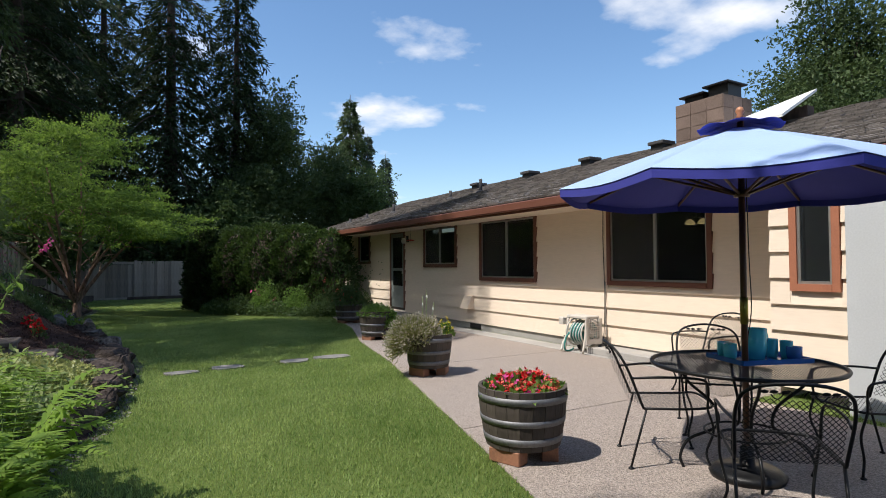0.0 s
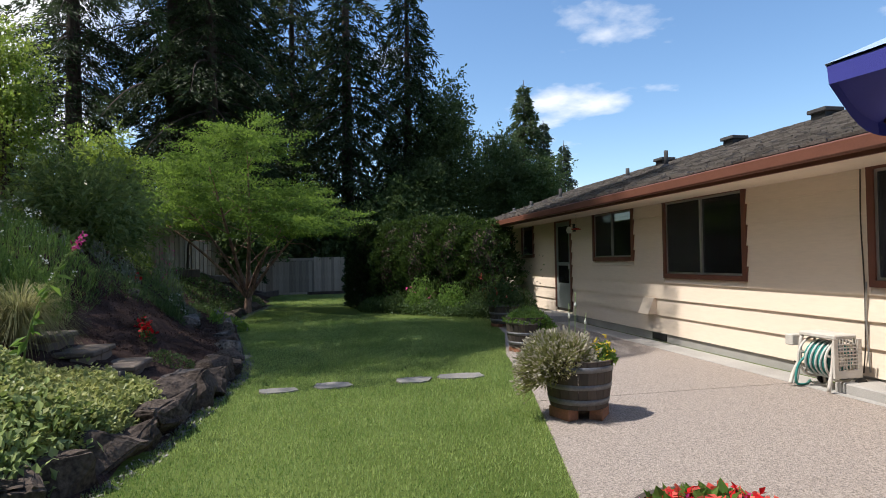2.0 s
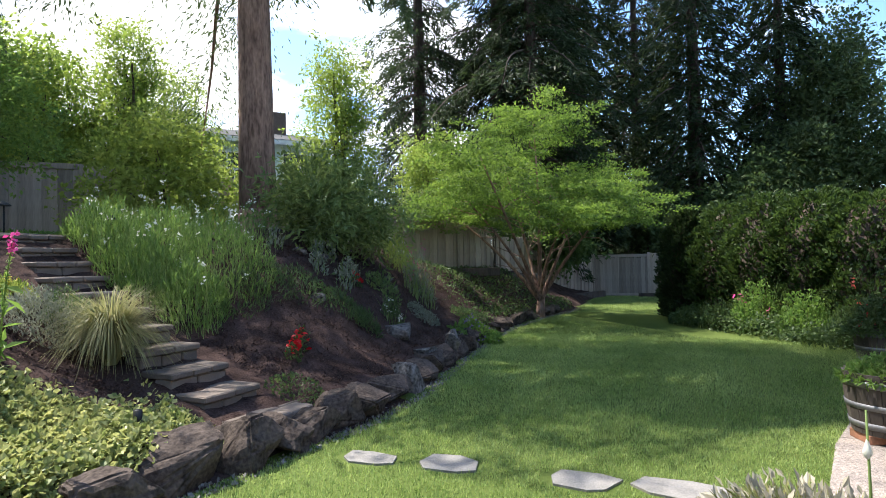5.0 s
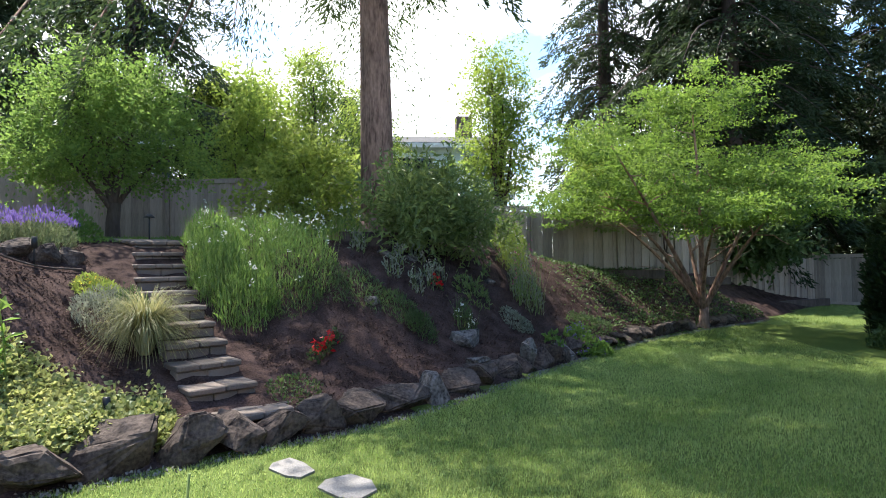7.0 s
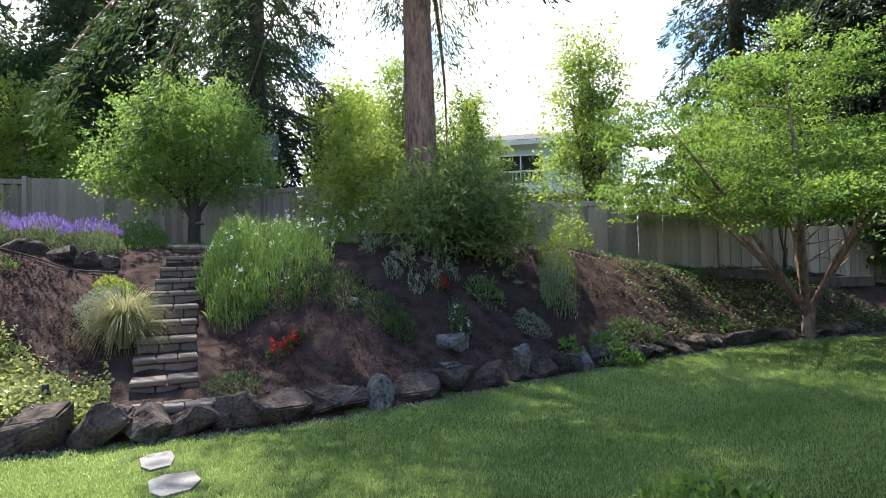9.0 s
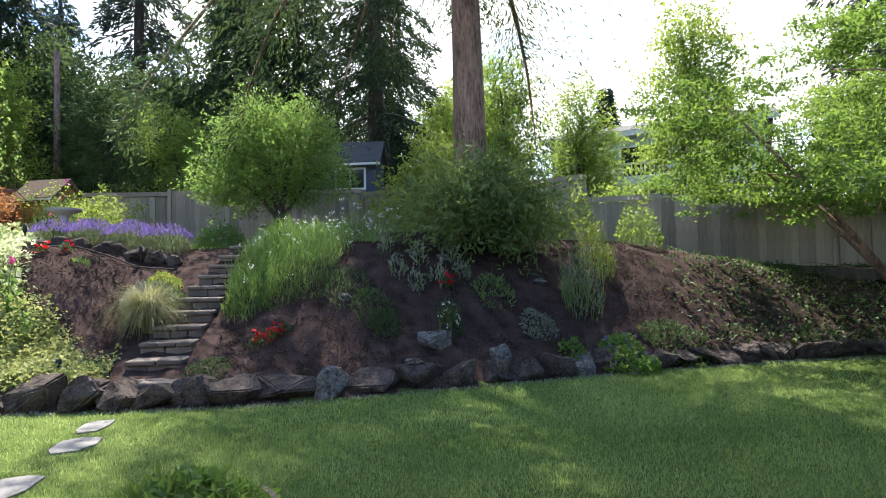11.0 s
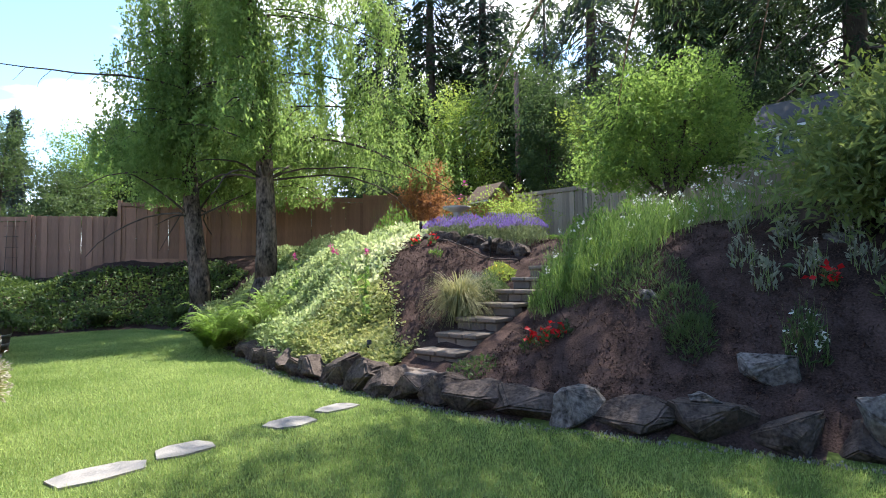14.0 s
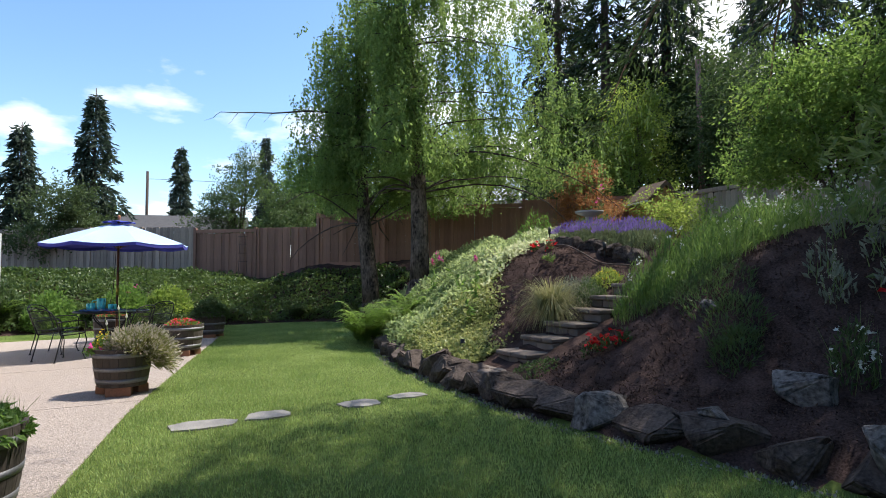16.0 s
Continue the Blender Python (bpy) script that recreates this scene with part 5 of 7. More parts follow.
# ---- half-barrel planters ----
def barrel(x, y, rt=0.335, h=0.47, lift=0.07, label=""):
    t = thing("barrel_planter", (x, y, 0.012), 0, label, "planter", "half-barrel planters")
    n = 22
    rb, rm = rt * 0.83, rt * 0.985
    for i in range(n):
        a0, a1 = 2 * math.pi * i / n, 2 * math.pi * (i + 0.96) / n
        bm = bmesh.new()
        rows = []
        for f in (0, 0.33, 0.66, 1.0):
            r = rb + (rt - rb) * (1 - (1 - f) ** 1.7)
            z = lift + f * h
            rows.append([bm.verts.new((rr * math.cos(a), rr * math.sin(a), z)) for a in (a0, a1) for rr in (r, r - 0.026)])
        for p_, q_ in zip(rows, rows[1:]):
            for j, l in ((0, 1), (1, 3), (3, 2), (2, 0)):
                bm.faces.new((p_[j], p_[l], q_[l], q_[j]))
        for rw in (rows[0], rows[-1]):
            bm.faces.new((rw[0], rw[1], rw[3], rw[2]))
        bmesh.ops.recalc_face_normals(bm, faces=bm.faces)
        part("stave", bm, M_BARREL, t)
    for f, w in ((0.10, 0.05), (0.42, 0.045), (0.78, 0.05)):
        r = rb + (rt - rb) * (1 - (1 - f) ** 1.7) + 0.004
        r2 = rb + (rt - rb) * (1 - (1 - f - w / h) ** 1.7) + 0.004
        z = lift + f * h
        bm = bmesh.new()
        lathe(bm, [(r - 0.006, z), (r, z), (r2, z + w), (r2 - 0.006, z + w)], 36)
        part("hoop", bm, M_HOOP, t, "grey steel hoop")
    bm = bmesh.new()
    lathe(bm, [(rt - 0.028, lift + h - 0.05), (rt * 0.5, lift + h - 0.025), (0.005, lift + h - 0.015)], 20)
    part("soil", bm, M_MULCH, t)
    bm = bmesh.new()
    lathe(bm, [(0.005, lift + 0.02), (rb - 0.02, lift + 0.02), (rb - 0.02, lift + 0.03)], 20)
    part("barrel_bottom", bm, M_BARREL, t)
    for a in (200, 320, 80):
        r = rb * 0.72
        ob = boxed("foot_block", (-0.13, 0.13, -0.06, 0.06, 0.0, lift), M_BLOCKW, t, "reddish cedar foot block", bevel=0.006)
        ob.matrix_basis = pose(r * math.cos(radians(a)), r * math.sin(radians(a)), 0, 0, 0, a + 90)
    return lift + h


def dome(n, r, h, z, seed, q0=0.0):
    q = np.random.default_rng(seed)
    a, s = q.uniform(0, 6.283, n), np.sqrt(q.random(n)) * (1 - q0) + q0
    return np.stack([np.cos(a) * s * r, np.sin(a) * s * r, z + h * (1 - s * s) * q.uniform(0.3, 1.0, n)], 1)


def plant(name, x, y, z, label, category="plant", group=""):
    return thing(name, (x, y, z), 0, label, category, group)


TOP = barrel(2.19, 7.24, h=0.43, lift=0.10, label="half wine barrel planter full of red and coral impatiens")
t = plant("impatiens", 2.19, 7.24, TOP - 0.03, "mounded impatiens with coral, red and magenta flowers", "flowers")
leaves("foliage", dome(1500, 0.30, 0.10, 0, 1), 0.06, 0.035, M_HERB, t, None, None, 1, 0.6)
leaves("coral_bloom", np.repeat(dome(85, 0.29, 0.13, 0.03, 2), 5, 0), 0.03, 0.03, M_CORAL, t, None, None, 1, 0.9)
leaves("red_bloom", np.repeat(dome(45, 0.29, 0.13, 0.03, 3), 5, 0), 0.03, 0.03, M_RED, t, None, None, 1, 0.9)
leaves("magenta_bloom", np.repeat(dome(30, 0.29, 0.13, 0.03, 4), 5, 0), 0.03, 0.03, M_PINK, t, None, None, 1, 0.9)

barrel(3.14, 10.47, rt=0.315, h=0.43, lift=0.10, label="half wine barrel planter with trailing pale lavender")
t = plant("trailing_lavender", 3.0, 10.5, TOP, "bushy grey-green plant with pale lilac flower spikes", "plant")
q = np.random.default_rng(8)
c = unit(q.normal(size=(9000, 3))) * (q.uniform(0.55, 1.0, (9000, 1)) ** 0.6)
c = c * np.where(c[:, :1] < 0, [[0.46, 0.36, 0.26]], [[0.32, 0.33, 0.24]]) * (1 + 0.12 * np.sin(c[:, :1] * 9) * np.sin(c[:, 1:2] * 8))
low = np.clip(-c[:, 0] - 0.25, 0, 1)
c[:, 2] -= low * q.random(9000) * 1.35
c = c[(c[:, 2] > -0.04) | (np.hypot(c[:, 0] - 0.12, c[:, 1]) > 0.36)]
out_ = unit(c + [0, 0, 0.12])
leaves("stalk_mass", c - out_ * 0.1, 0.12, 0.010, M_OLIVE, t, q, out_ * 1.5, 0.35)
leaves("bloom", (c + out_ * 0.01)[::3], 0.04, 0.018, M_PALE, t, q, out_[::3] * 1.2, 0.4)
t = plant("yellow_flowers", 3.34, 10.38, TOP - 0.02, "small yellow flowering plant in the barrel", "flowers")
leaves("foliage", dome(500, 0.12, 0.2, 0, 9), 0.05, 0.02, M_HERB, t, None, None, 1)
leaves("petal_mass", np.repeat(dome(60, 0.13, 0.24, 0.02, 10), 4, 0), 0.02, 0.018, M_YELF, t, None, None, 1, 0.8)
t = plant("pink_petunias", 3.42, 10.52, TOP - 0.02, "few bright pink flowers at the barrel rim", "flowers")
leaves("petal_mass", np.repeat(dome(7, 0.08, 0.07, 0.02, 11), 6, 0), 0.035, 0.035, M_PINK, t, None, None, 1, 0.6)
leaves("foliage", dome(120, 0.1, 0.05, 0, 12), 0.05, 0.025, M_HERB, t, None, None, 1)


def allium(x, y, z, pts, head):
    t = plant("seed_stalk", x, y, z, "thin pale stalk with a swollen bud", "plant", "seed stalks")
    bm = bmesh.new()
    tube(bm, pts, 0.006, 5, 0.003)
    part("stalk", bm, M_STALK, t)
    bm = bmesh.new()
    lathe(bm, [(0.001, -0.025), (0.011, -0.012), (0.013, 0.0), (0.008, 0.014), (0.001, 0.04)], 8)
    ob = part("bud", bm, M_WHITEF, t)
    ob.matrix_basis = pose(*head)


allium(3.18, 10.57, TOP - 0.02, [(0, 0, 0), (0.0, 0.03, 0.3), (0.02, 0.05, 0.62)], (0.016, 0.045, 0.5))
allium(3.26, 10.61, TOP - 0.02, [(0, 0, 0), (0.03, 0.02, 0.2), (0.07, 0.06, 0.42)], (0.05, 0.04, 0.33))
allium(3.13, 10.55, TOP - 0.02, [(0, 0, 0), (-0.01, 0.05, 0.25), (-0.02, 0.02, 0.52)], (-0.018, 0.03, 0.4))

barrel(3.98, 14.15, label="half wine barrel planter with leafy mint")
t = plant("mint", 3.98, 14.15, TOP, "bright green leafy mint in a barrel", "plant")
leaves("foliage", dome(2200, 0.35, 0.19, -0.04, 13), 0.06, 0.03, M_HERB, t, None, None, 1, 0.5)
blades("stalk_mass", dome(400, 0.3, 0.1, -0.04, 14), 0.2, 0.006, M_STALK, t)
t = plant("trailing_mint", 4.2, 13.88, TOP - 0.22, "bright green shoots hanging over the barrel rim", "plant")
leaves("foliage", dome(900, 0.2, 0.3, -0.05, 15), 0.055, 0.028, M_HERB, t, None, None, 1, 0.5)
barrel(4.66, 17.45, label="half wine barrel planter with mixed shrubby plants")
t = plant("barrel_shrub", 4.66, 17.45, TOP, "dull green shrubby plants with small red flowers", "plant")
leaves("foliage", dome(3200, 0.42, 0.5, -0.05, 16), 0.06, 0.03, M_BUSHD, t, None, None, 1, 0.4)
leaves("red_bloom", np.repeat(dome(14, 0.4, 0.45, 0.0, 17), 5, 0), 0.035, 0.03, M_CORAL, t, None, None, 1)
t = plant("climbing_twigs", 4.85, 17.75, TOP, "tall thin twigs with sparse leaves", "plant")
bm = bmesh.new()
for i in range(7):
    tube(bm, limb_points(np.random.default_rng(500 + i), (0.1 * i - 0.3, 0, 0), (0.1 * math.sin(i), 0.1 * math.cos(i * 2), 1), 0.95, 6, 0, 0.12), 0.005, 4, 0.002, cap=False)
tagged(part("twig_wood", bm, M_BARKD, t), kind="stuff")
leaves("foliage", np.random.default_rng(18).normal(size=(320, 3)) * [0.28, 0.12, 0.25] + [0, 0, 0.7], 0.05, 0.035, M_BUSHD, t)
barrel(1.35, 4.25, rt=0.34, h=0.5, label="dark half barrel planter with a leafy green shrub")
t = plant("barrel_fern_shrub", 1.35, 4.25, TOP, "dark leafy shrub growing in a barrel", "plant")
leaves("foliage", dome(2600, 0.40, 0.42, -0.04, 19), 0.075, 0.035, M_BUSHD, t, None, None, 1, 0.3)
barrel(3.3, 4.2, label="half wine barrel planter with red flowers by the table")
t = plant("red_bedding_flowers", 3.3, 4.2, TOP - 0.03, "red and pink bedding flowers in a barrel", "flowers")
leaves("foliage", dome(1300, 0.30, 0.09, 0, 20), 0.06, 0.035, M_HERB, t, None, None, 1, 0.6)
leaves("bloom", np.repeat(dome(90, 0.29, 0.12, 0.03, 21), 5, 0), 0.03, 0.03, M_CORAL, t, None, None, 1, 0.9)


# ---- patio table, chairs, umbrella ----
def curve3(p, n=10):
    """A smooth line through points."""
    P = [Vector(a) for a in p]
    P = [P[0] * 2 - P[1]] + P + [P[-1] * 2 - P[-2]]
    out = []
    for i in range(1, len(P) - 2):
        for k in range(n):
            s = k / n
            a, b, c, d = P[i - 1], P[i], P[i + 1], P[i + 2]
            out.append(0.5 * ((2 * b) + (c - a) * s + (2 * a - 5 * b + 4 * c - d) * s * s + (3 * b - a - 3 * c + d) * s ** 3))
    return out + [P[-2]]


M_MESHM = bpy.data.materials.new("expanded_metal_mesh")
M_MESHM.use_nodes = True
_n, _l = M_MESHM.node_tree.nodes, M_MESHM.node_tree.links
_n["Principled BSDF"].inputs["Base Color"].default_value = (0.012, 0.012, 0.013, 1)
_n["Principled BSDF"].inputs["Roughness"].default_value = 0.45


def net(bm, origin, u, v, nu, nv, bend=None, r=0.0022):
    """Diamond mesh of thin strips over the patch origin + s*u + t*v."""
    o, u, v = Vector(origin), Vector(u), Vector(v)
    nn = u.cross(v).normalized()

    def at(s, t):
        p = o + u * s + v * t
        return p + (bend(s, t) if bend else Vector((0, 0, 0)))

    def strip(a, b):
        d = (b - a)
        sd = d.cross(nn).normalized() * r
        vs = [bm.verts.new(a - sd), bm.verts.new(a + sd), bm.verts.new(b + sd), bm.verts.new(b - sd)]
        bm.faces.new(vs)
    for i in range(nu):
        for j in range(nv):
            s0, s1, t0, t1 = i / nu, (i + 1) / nu, j / nv, (j + 1) / nv
            sm, tm = (s0 + s1) / 2, (t0 + t1) / 2
            strip(at(s0, tm), at(sm, t1))
            strip(at(sm, t1), at(s1, tm))
            strip(at(s1, tm), at(sm, t0))
            strip(at(sm, t0), at(s0, tm))
    return bm


def chair():
    """Wrought-iron armchair; the seat faces +y."""
    t = thing("patio_chair", (0, 0, 0), 0, "black wrought-iron mesh armchair with leaf scrolls", "chair", "chairs round the patio table")
    part("seat", net(bmesh.new(), (-0.24, -0.22, 0.42), (0.48, 0, 0), (0, 0.46, 0.02), 15, 15), M_MESHM, t, "black expanded-metal mesh seat")
    rim = curve3([(-0.25, -0.22, 0.42), (-0.25, 0.1, 0.425), (-0.2, 0.25, 0.44), (0.2, 0.25, 0.44), (0.25, 0.1, 0.425), (0.25, -0.22, 0.42)], 5)
    part("seat_rim", tube(bmesh.new(), rim, 0.009, 6), M_IRON, t)
    part("backrest", net(bmesh.new(), (-0.23, -0.23, 0.44), (0.46, 0, 0), (0, -0.15, 0.34), 15, 11, lambda s, q: Vector((0, -0.06 * (1 - (2 * s - 1) ** 2), 0))), M_MESHM, t, "black mesh backrest")
    top = curve3([(-0.25, -0.22, 0.42), (-0.26, -0.33, 0.70), (-0.2, -0.40, 0.82), (0, -0.45, 0.86), (0.2, -0.40, 0.82), (0.26, -0.33, 0.70), (0.25, -0.22, 0.42)], 6)
    part("back_frame", tube(bmesh.new(), top, 0.010, 6), M_IRON, t)
    bm = bmesh.new()
    for k in (-1, 1):
        sp = [(k * (0.02 + 0.10 * f) , -0.43 + 0.01 * f, 0.80 + 0.022 * math.sin(f * 6.3)) for f in np.linspace(0, 1, 12)]
        tube(bm, sp, 0.004, 4)
        for f in (0.06, 0.11, 0.15):
            bmesh.ops.create_icosphere(bm, subdivisions=1, radius=0.016, matrix=pose(k * f, -0.435, 0.815, 30, 0, 40 * f) @ Matrix.Diagonal((1.3, 0.35, 0.8, 1)))
    part("leaf_scroll", bm, M_IRON, t)
    for k in (-1, 1):
        part("armrest", tube(bmesh.new(), curve3([(k * 0.255, -0.30, 0.63), (k * 0.285, -0.1, 0.645), (k * 0.285, 0.12, 0.64), (k * 0.275, 0.2, 0.60), (k * 0.262, 0.2, 0.43)], 5), 0.009, 6), M_IRON, t)
        part("front_leg", tube(bmesh.new(), curve3([(k * 0.26, 0.2, 0.43), (k * 0.25, 0.24, 0.28), (k * 0.22, 0.2, 0.12), (k * 0.245, 0.23, 0.012)], 5), 0.009, 6), M_IRON, t)
        part("rear_leg", tube(bmesh.new(), [(k * 0.25, -0.2, 0.42), (k * 0.25, -0.31, 0.012)], 0.009, 6), M_IRON, t)
        for yy in (0.23, -0.31):
            bm = bmesh.new()
            lathe(bm, [(0.001, 0.0), (0.02, 0.0), (0.02, 0.008), (0.008, 0.016)], 8)
            ob = part("foot", bm, M_IRON, t)
            ob.matrix_basis = pose(k * 0.25, yy, 0)
    return t


TX, TY = 3.28, 6.17
ch = chair()
spots = [(3.05, 6.62, 232), (2.64, 5.58, -47), (3.98, 6.9, 132), (4.12, 5.8, 62), (5.2, 7.85, 80)]
ch.matrix_basis = pose(spots[0][0], spots[0][1], 0.012, 0, 0, spots[0][2])
for x, yy, a in spots[1:]:
    copy_thing(ch, pose(x, yy, 0.012, 0, 0, a))

table = thing("patio_table", (TX, TY, 0.012), 0, "round black wrought-iron mesh patio table", "table")
bm = bmesh.new()
R = 0.60
n = 46
for i in range(n):
    for j in range(n):
        x0, y0_ = -R + 2 * R * (i + 0.5) / n, -R + 2 * R * (j + 0.5) / n
        if x0 * x0 + y0_ * y0_ < (R - 0.02) ** 2 and x0 * x0 + y0_ * y0_ > 0.03 ** 2:
            net(bm, (x0 - R / n, y0_ - R / n, 0.735), (2 * R / n, 0, 0), (0, 2 * R / n, 0), 1, 1, None, 0.0045)
tagged(part("tabletop_mesh", bm, M_MESHM, table, "black expanded-metal tabletop"), kind="stuff")
bm = bmesh.new()
lathe(bm, [(R - 0.012, 0.722), (R + 0.008, 0.722), (R + 0.014, 0.735), (R + 0.008, 0.746), (R - 0.012, 0.746), (R - 0.012, 0.722)], 48)
part("rim", bm, M_IRON, table)
for k in range(4):
    a = radians(45 + 90 * k)
    pr = [(0.42, 0.722), (0.36, 0.6), (0.2, 0.45), (0.18, 0.3), (0.36, 0.2), (0.42, 0.08), (0.40, 0.0)]
    part("leg", tube(bmesh.new(), curve3([(r * math.cos(a), r * math.sin(a), z) for r, z in pr], 5), 0.011, 6), M_IRON, table)
bm = bmesh.new()
tube(bm, [(0.26 * math.cos(s), 0.26 * math.sin(s), 0.27) for s in np.linspace(0, 6.283, 25)], 0.008, 5, cap=False)
part("stretcher_ring", bm, M_IRON, table)

umb = thing("patio_umbrella", (TX - 0.08, TY - 0.06, 0.012), 12, "blue canvas market umbrella on a brown wooden pole", "umbrella")
part("pole", tube(bmesh.new(), [(0, 0, 0.03), (0, 0, 2.41)], 0.021, 12), M_POLE, umb, "brown wooden pole")
bm = bmesh.new()
lathe(bm, [(0.024, 1.02), (0.026, 1.02), (0.026, 1.20), (0.024, 1.20)], 12)
part("pole_joint", bm, mat("brass_sleeve", (0.35, 0.30, 0.06), 0.4, 0.8, var=0.1), umb, "dull brass pole sleeve")
bm = bmesh.new()
lathe(bm, [(0.001, 0.0), (0.23, 0.0), (0.24, 0.03), (0.20, 0.06), (0.05, 0.08), (0.04, 0.2), (0.022, 0.21)], 24)
part("base", bm, M_IRON, umb)
RR, ZR, ZT = 1.23, 1.95, 2.34
bm = bmesh.new()
rib_a = [radians(45 * k) for k in range(8)]
rows = []
for f in np.linspace(0.0, 1, 9):
    ring = []
    for k in range(48):
        a = 2 * math.pi * k / 48
        seg = (a / (math.pi / 4)) % 1
        flat = math.cos(math.pi / 8) / math.cos((seg - 0.5) * math.pi / 4)
        r = (0.09 + (RR - 0.09) * f) * flat
        sag = 0.035 * math.sin(seg * math.pi) * f
        ring.append(bm.verts.new((r * math.cos(a), r * math.sin(a), ZT - (ZT - ZR) * (f * 0.9 + 0.1 * f * f) - sag)))
    rows.append(ring)
for r0, r1 in zip(rows, rows[1:]):
    for k in range(48):
        bm.faces.new((r0[k], r0[(k + 1) % 48], r1[(k + 1) % 48], r1[k]))
# valance hem
hem = [bm.verts.new((v.co.x * 0.997, v.co.y * 0.997, v.co.z - 0.05)) for v in rows[-1]]
for k in range(48):
    bm.faces.new((rows[-1][k], rows[-1][(k + 1) % 48], hem[(k + 1) % 48], hem[k]))
# second copy just beneath carries the underside's shade as a deeper blue
shaded_underside = bm.copy()
for v in shaded_underside.verts:
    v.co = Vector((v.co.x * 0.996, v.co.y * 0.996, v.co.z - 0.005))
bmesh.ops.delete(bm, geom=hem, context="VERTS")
canopy = part("canopy", bm, M_CANVAS, umb, "blue canvas canopy, coloured pale as if sunlit")
part("shaded_underside", shaded_underside, M_CANVAS_SHADE, umb, "canopy underside, coloured deep blue for its shade")
bm = bmesh.new()
prev = None
for f in np.linspace(0, 1, 4):
    ring = []
    for k in range(48):
        a = 2 * math.pi * k / 48
        seg = (a / (math.pi / 4)) % 1
        r = 0.02 + 0.25 * f
        ring.append(bm.verts.new((r * math.cos(a), r * math.sin(a), ZT + 0.055 - 0.05 * f + (0.018 * math.sin(seg * math.pi) * f))))
    if prev:
        for k in range(48):
            bm.faces.new((prev[k], prev[(k + 1) % 48], ring[(k + 1) % 48], ring[k]))
    prev = ring
# the vent reuses the underside's shade blue
part("vent", bm, M_CANVAS_SHADE, canopy, "deep blue scalloped top vent")
bm = bmesh.new()
lathe(bm, [(0.001, 2.50), (0.02, 2.49), (0.03, 2.465), (0.018, 2.445), (0.028, 2.43), (0.012, 2.41)], 12)
part("finial", bm, mat("copper_wood_finial", (0.45, 0.20, 0.10), 0.4, var=0.1), umb, "turned reddish finial")
bm = bmesh.new()
lathe(bm, [(0.023, 1.88), (0.05, 1.88), (0.05, 1.93), (0.023, 1.93)], 12)
part("hub", bm, M_POLE, umb)
for a in rib_a:
    c, s = math.cos(a), math.sin(a)
    rib = part("rib", tube(bmesh.new(), [(0.04 * c, 0.04 * s, ZT - 0.03), ((RR - 0.03) * c, (RR - 0.03) * s, ZR - 0.008)], 0.010, 5), M_POLE, umb)
    part("strut", tube(bmesh.new(), [(0.04 * c, 0.04 * s, 1.90), (0.64 * c, 0.68 * s, ZR + (ZT - ZR) * 0.5 - 0.035)], 0.010, 5), M_POLE, rib)
bm = bmesh.new()
tube(bm, curve3([(0.03, 0, 2.3), (0.045, 0.01, 1.6), (0.10, 0.02, 0.95), (0.16, 0.05, 0.78)], 6), 0.004, 4)
part("cord", bm, M_BLACK, umb)
bm = bmesh.new()
tube(bm, curve3([(0.02, -0.02, 2.2), (0.05, -0.02, 1.5), (0.07, -0.02, 1.1), (0.15, 0.06, 0.80)], 6), 0.004, 4)
part("cord", bm, M_BLACK, umb)

# tray with turquoise glassware on the table
ZTAB = 0.012 + 0.746
tray = thing("serving_tray", (TX + 0.17, TY + 0.0, ZTAB), -20, "blue rectangular serving tray on the table", "tray")
boxed("tray_base", (-0.26, 0.26, -0.19, 0.19, 0.003, 0.012), M_BLUEG, tray)
for d in ((-0.27, 0.27, 0.185, 0.2), (-0.27, 0.27, -0.2, -0.185), (-0.275, -0.26, -0.185, 0.185), (0.26, 0.275, -0.185, 0.185)):
    boxed("tray_edge", (*d, 0.003, 0.035), M_BLUEG, tray)


def vessel(name, x, y, r, h, material, label, handle=False):
    t = thing(name, (x, y, ZTAB + 0.013), 0, label, "glassware", "turquoise glassware")
    bm = bmesh.new()
    lathe(bm, [(0.001, 0.004), (r * 0.8, 0.0), (r * 0.98, h * 0.3), (r, h), (r - 0.006, h), (r * 0.9, h * 0.3), (r * 0.75, 0.012), (0.001, 0.012)], 18)
    part("body", bm, material, t)
    if handle:
        part("handle", tube(bmesh.new(), curve3([(r, 0, h * 0.85), (r + 0.06, 0, h * 0.8), (r + 0.065, 0, h * 0.45), (r, 0, h * 0.2)], 5), 0.008, 6), material, t)


for x, yy, r, h, m, l, hd in ((0.17, 0.02, 0.075, 0.21, M_TURQ, "turquoise glass pitcher with a handle", True), (-0.03, 0.08, 0.045, 0.11, M_TURQ, "ribbed turquoise glass drinking tumbler", False), (0.02, 0.16, 0.045, 0.11, M_TURQ, "ribbed turquoise glass drinking tumbler", False),
                           (0.30, -0.02, 0.042, 0.13, M_TURQ, "ribbed turquoise glass drinking tumbler", False), (0.36, -0.09, 0.042, 0.12, M_TURQ, "ribbed turquoise glass drinking tumbler", False), (0.33, -0.16, 0.05, 0.09, M_BLUEG, "small blue glass bowl", False)):
    vessel("pitcher" if hd else "tumbler", TX + x, TY + yy, r, h, m, l, hd)

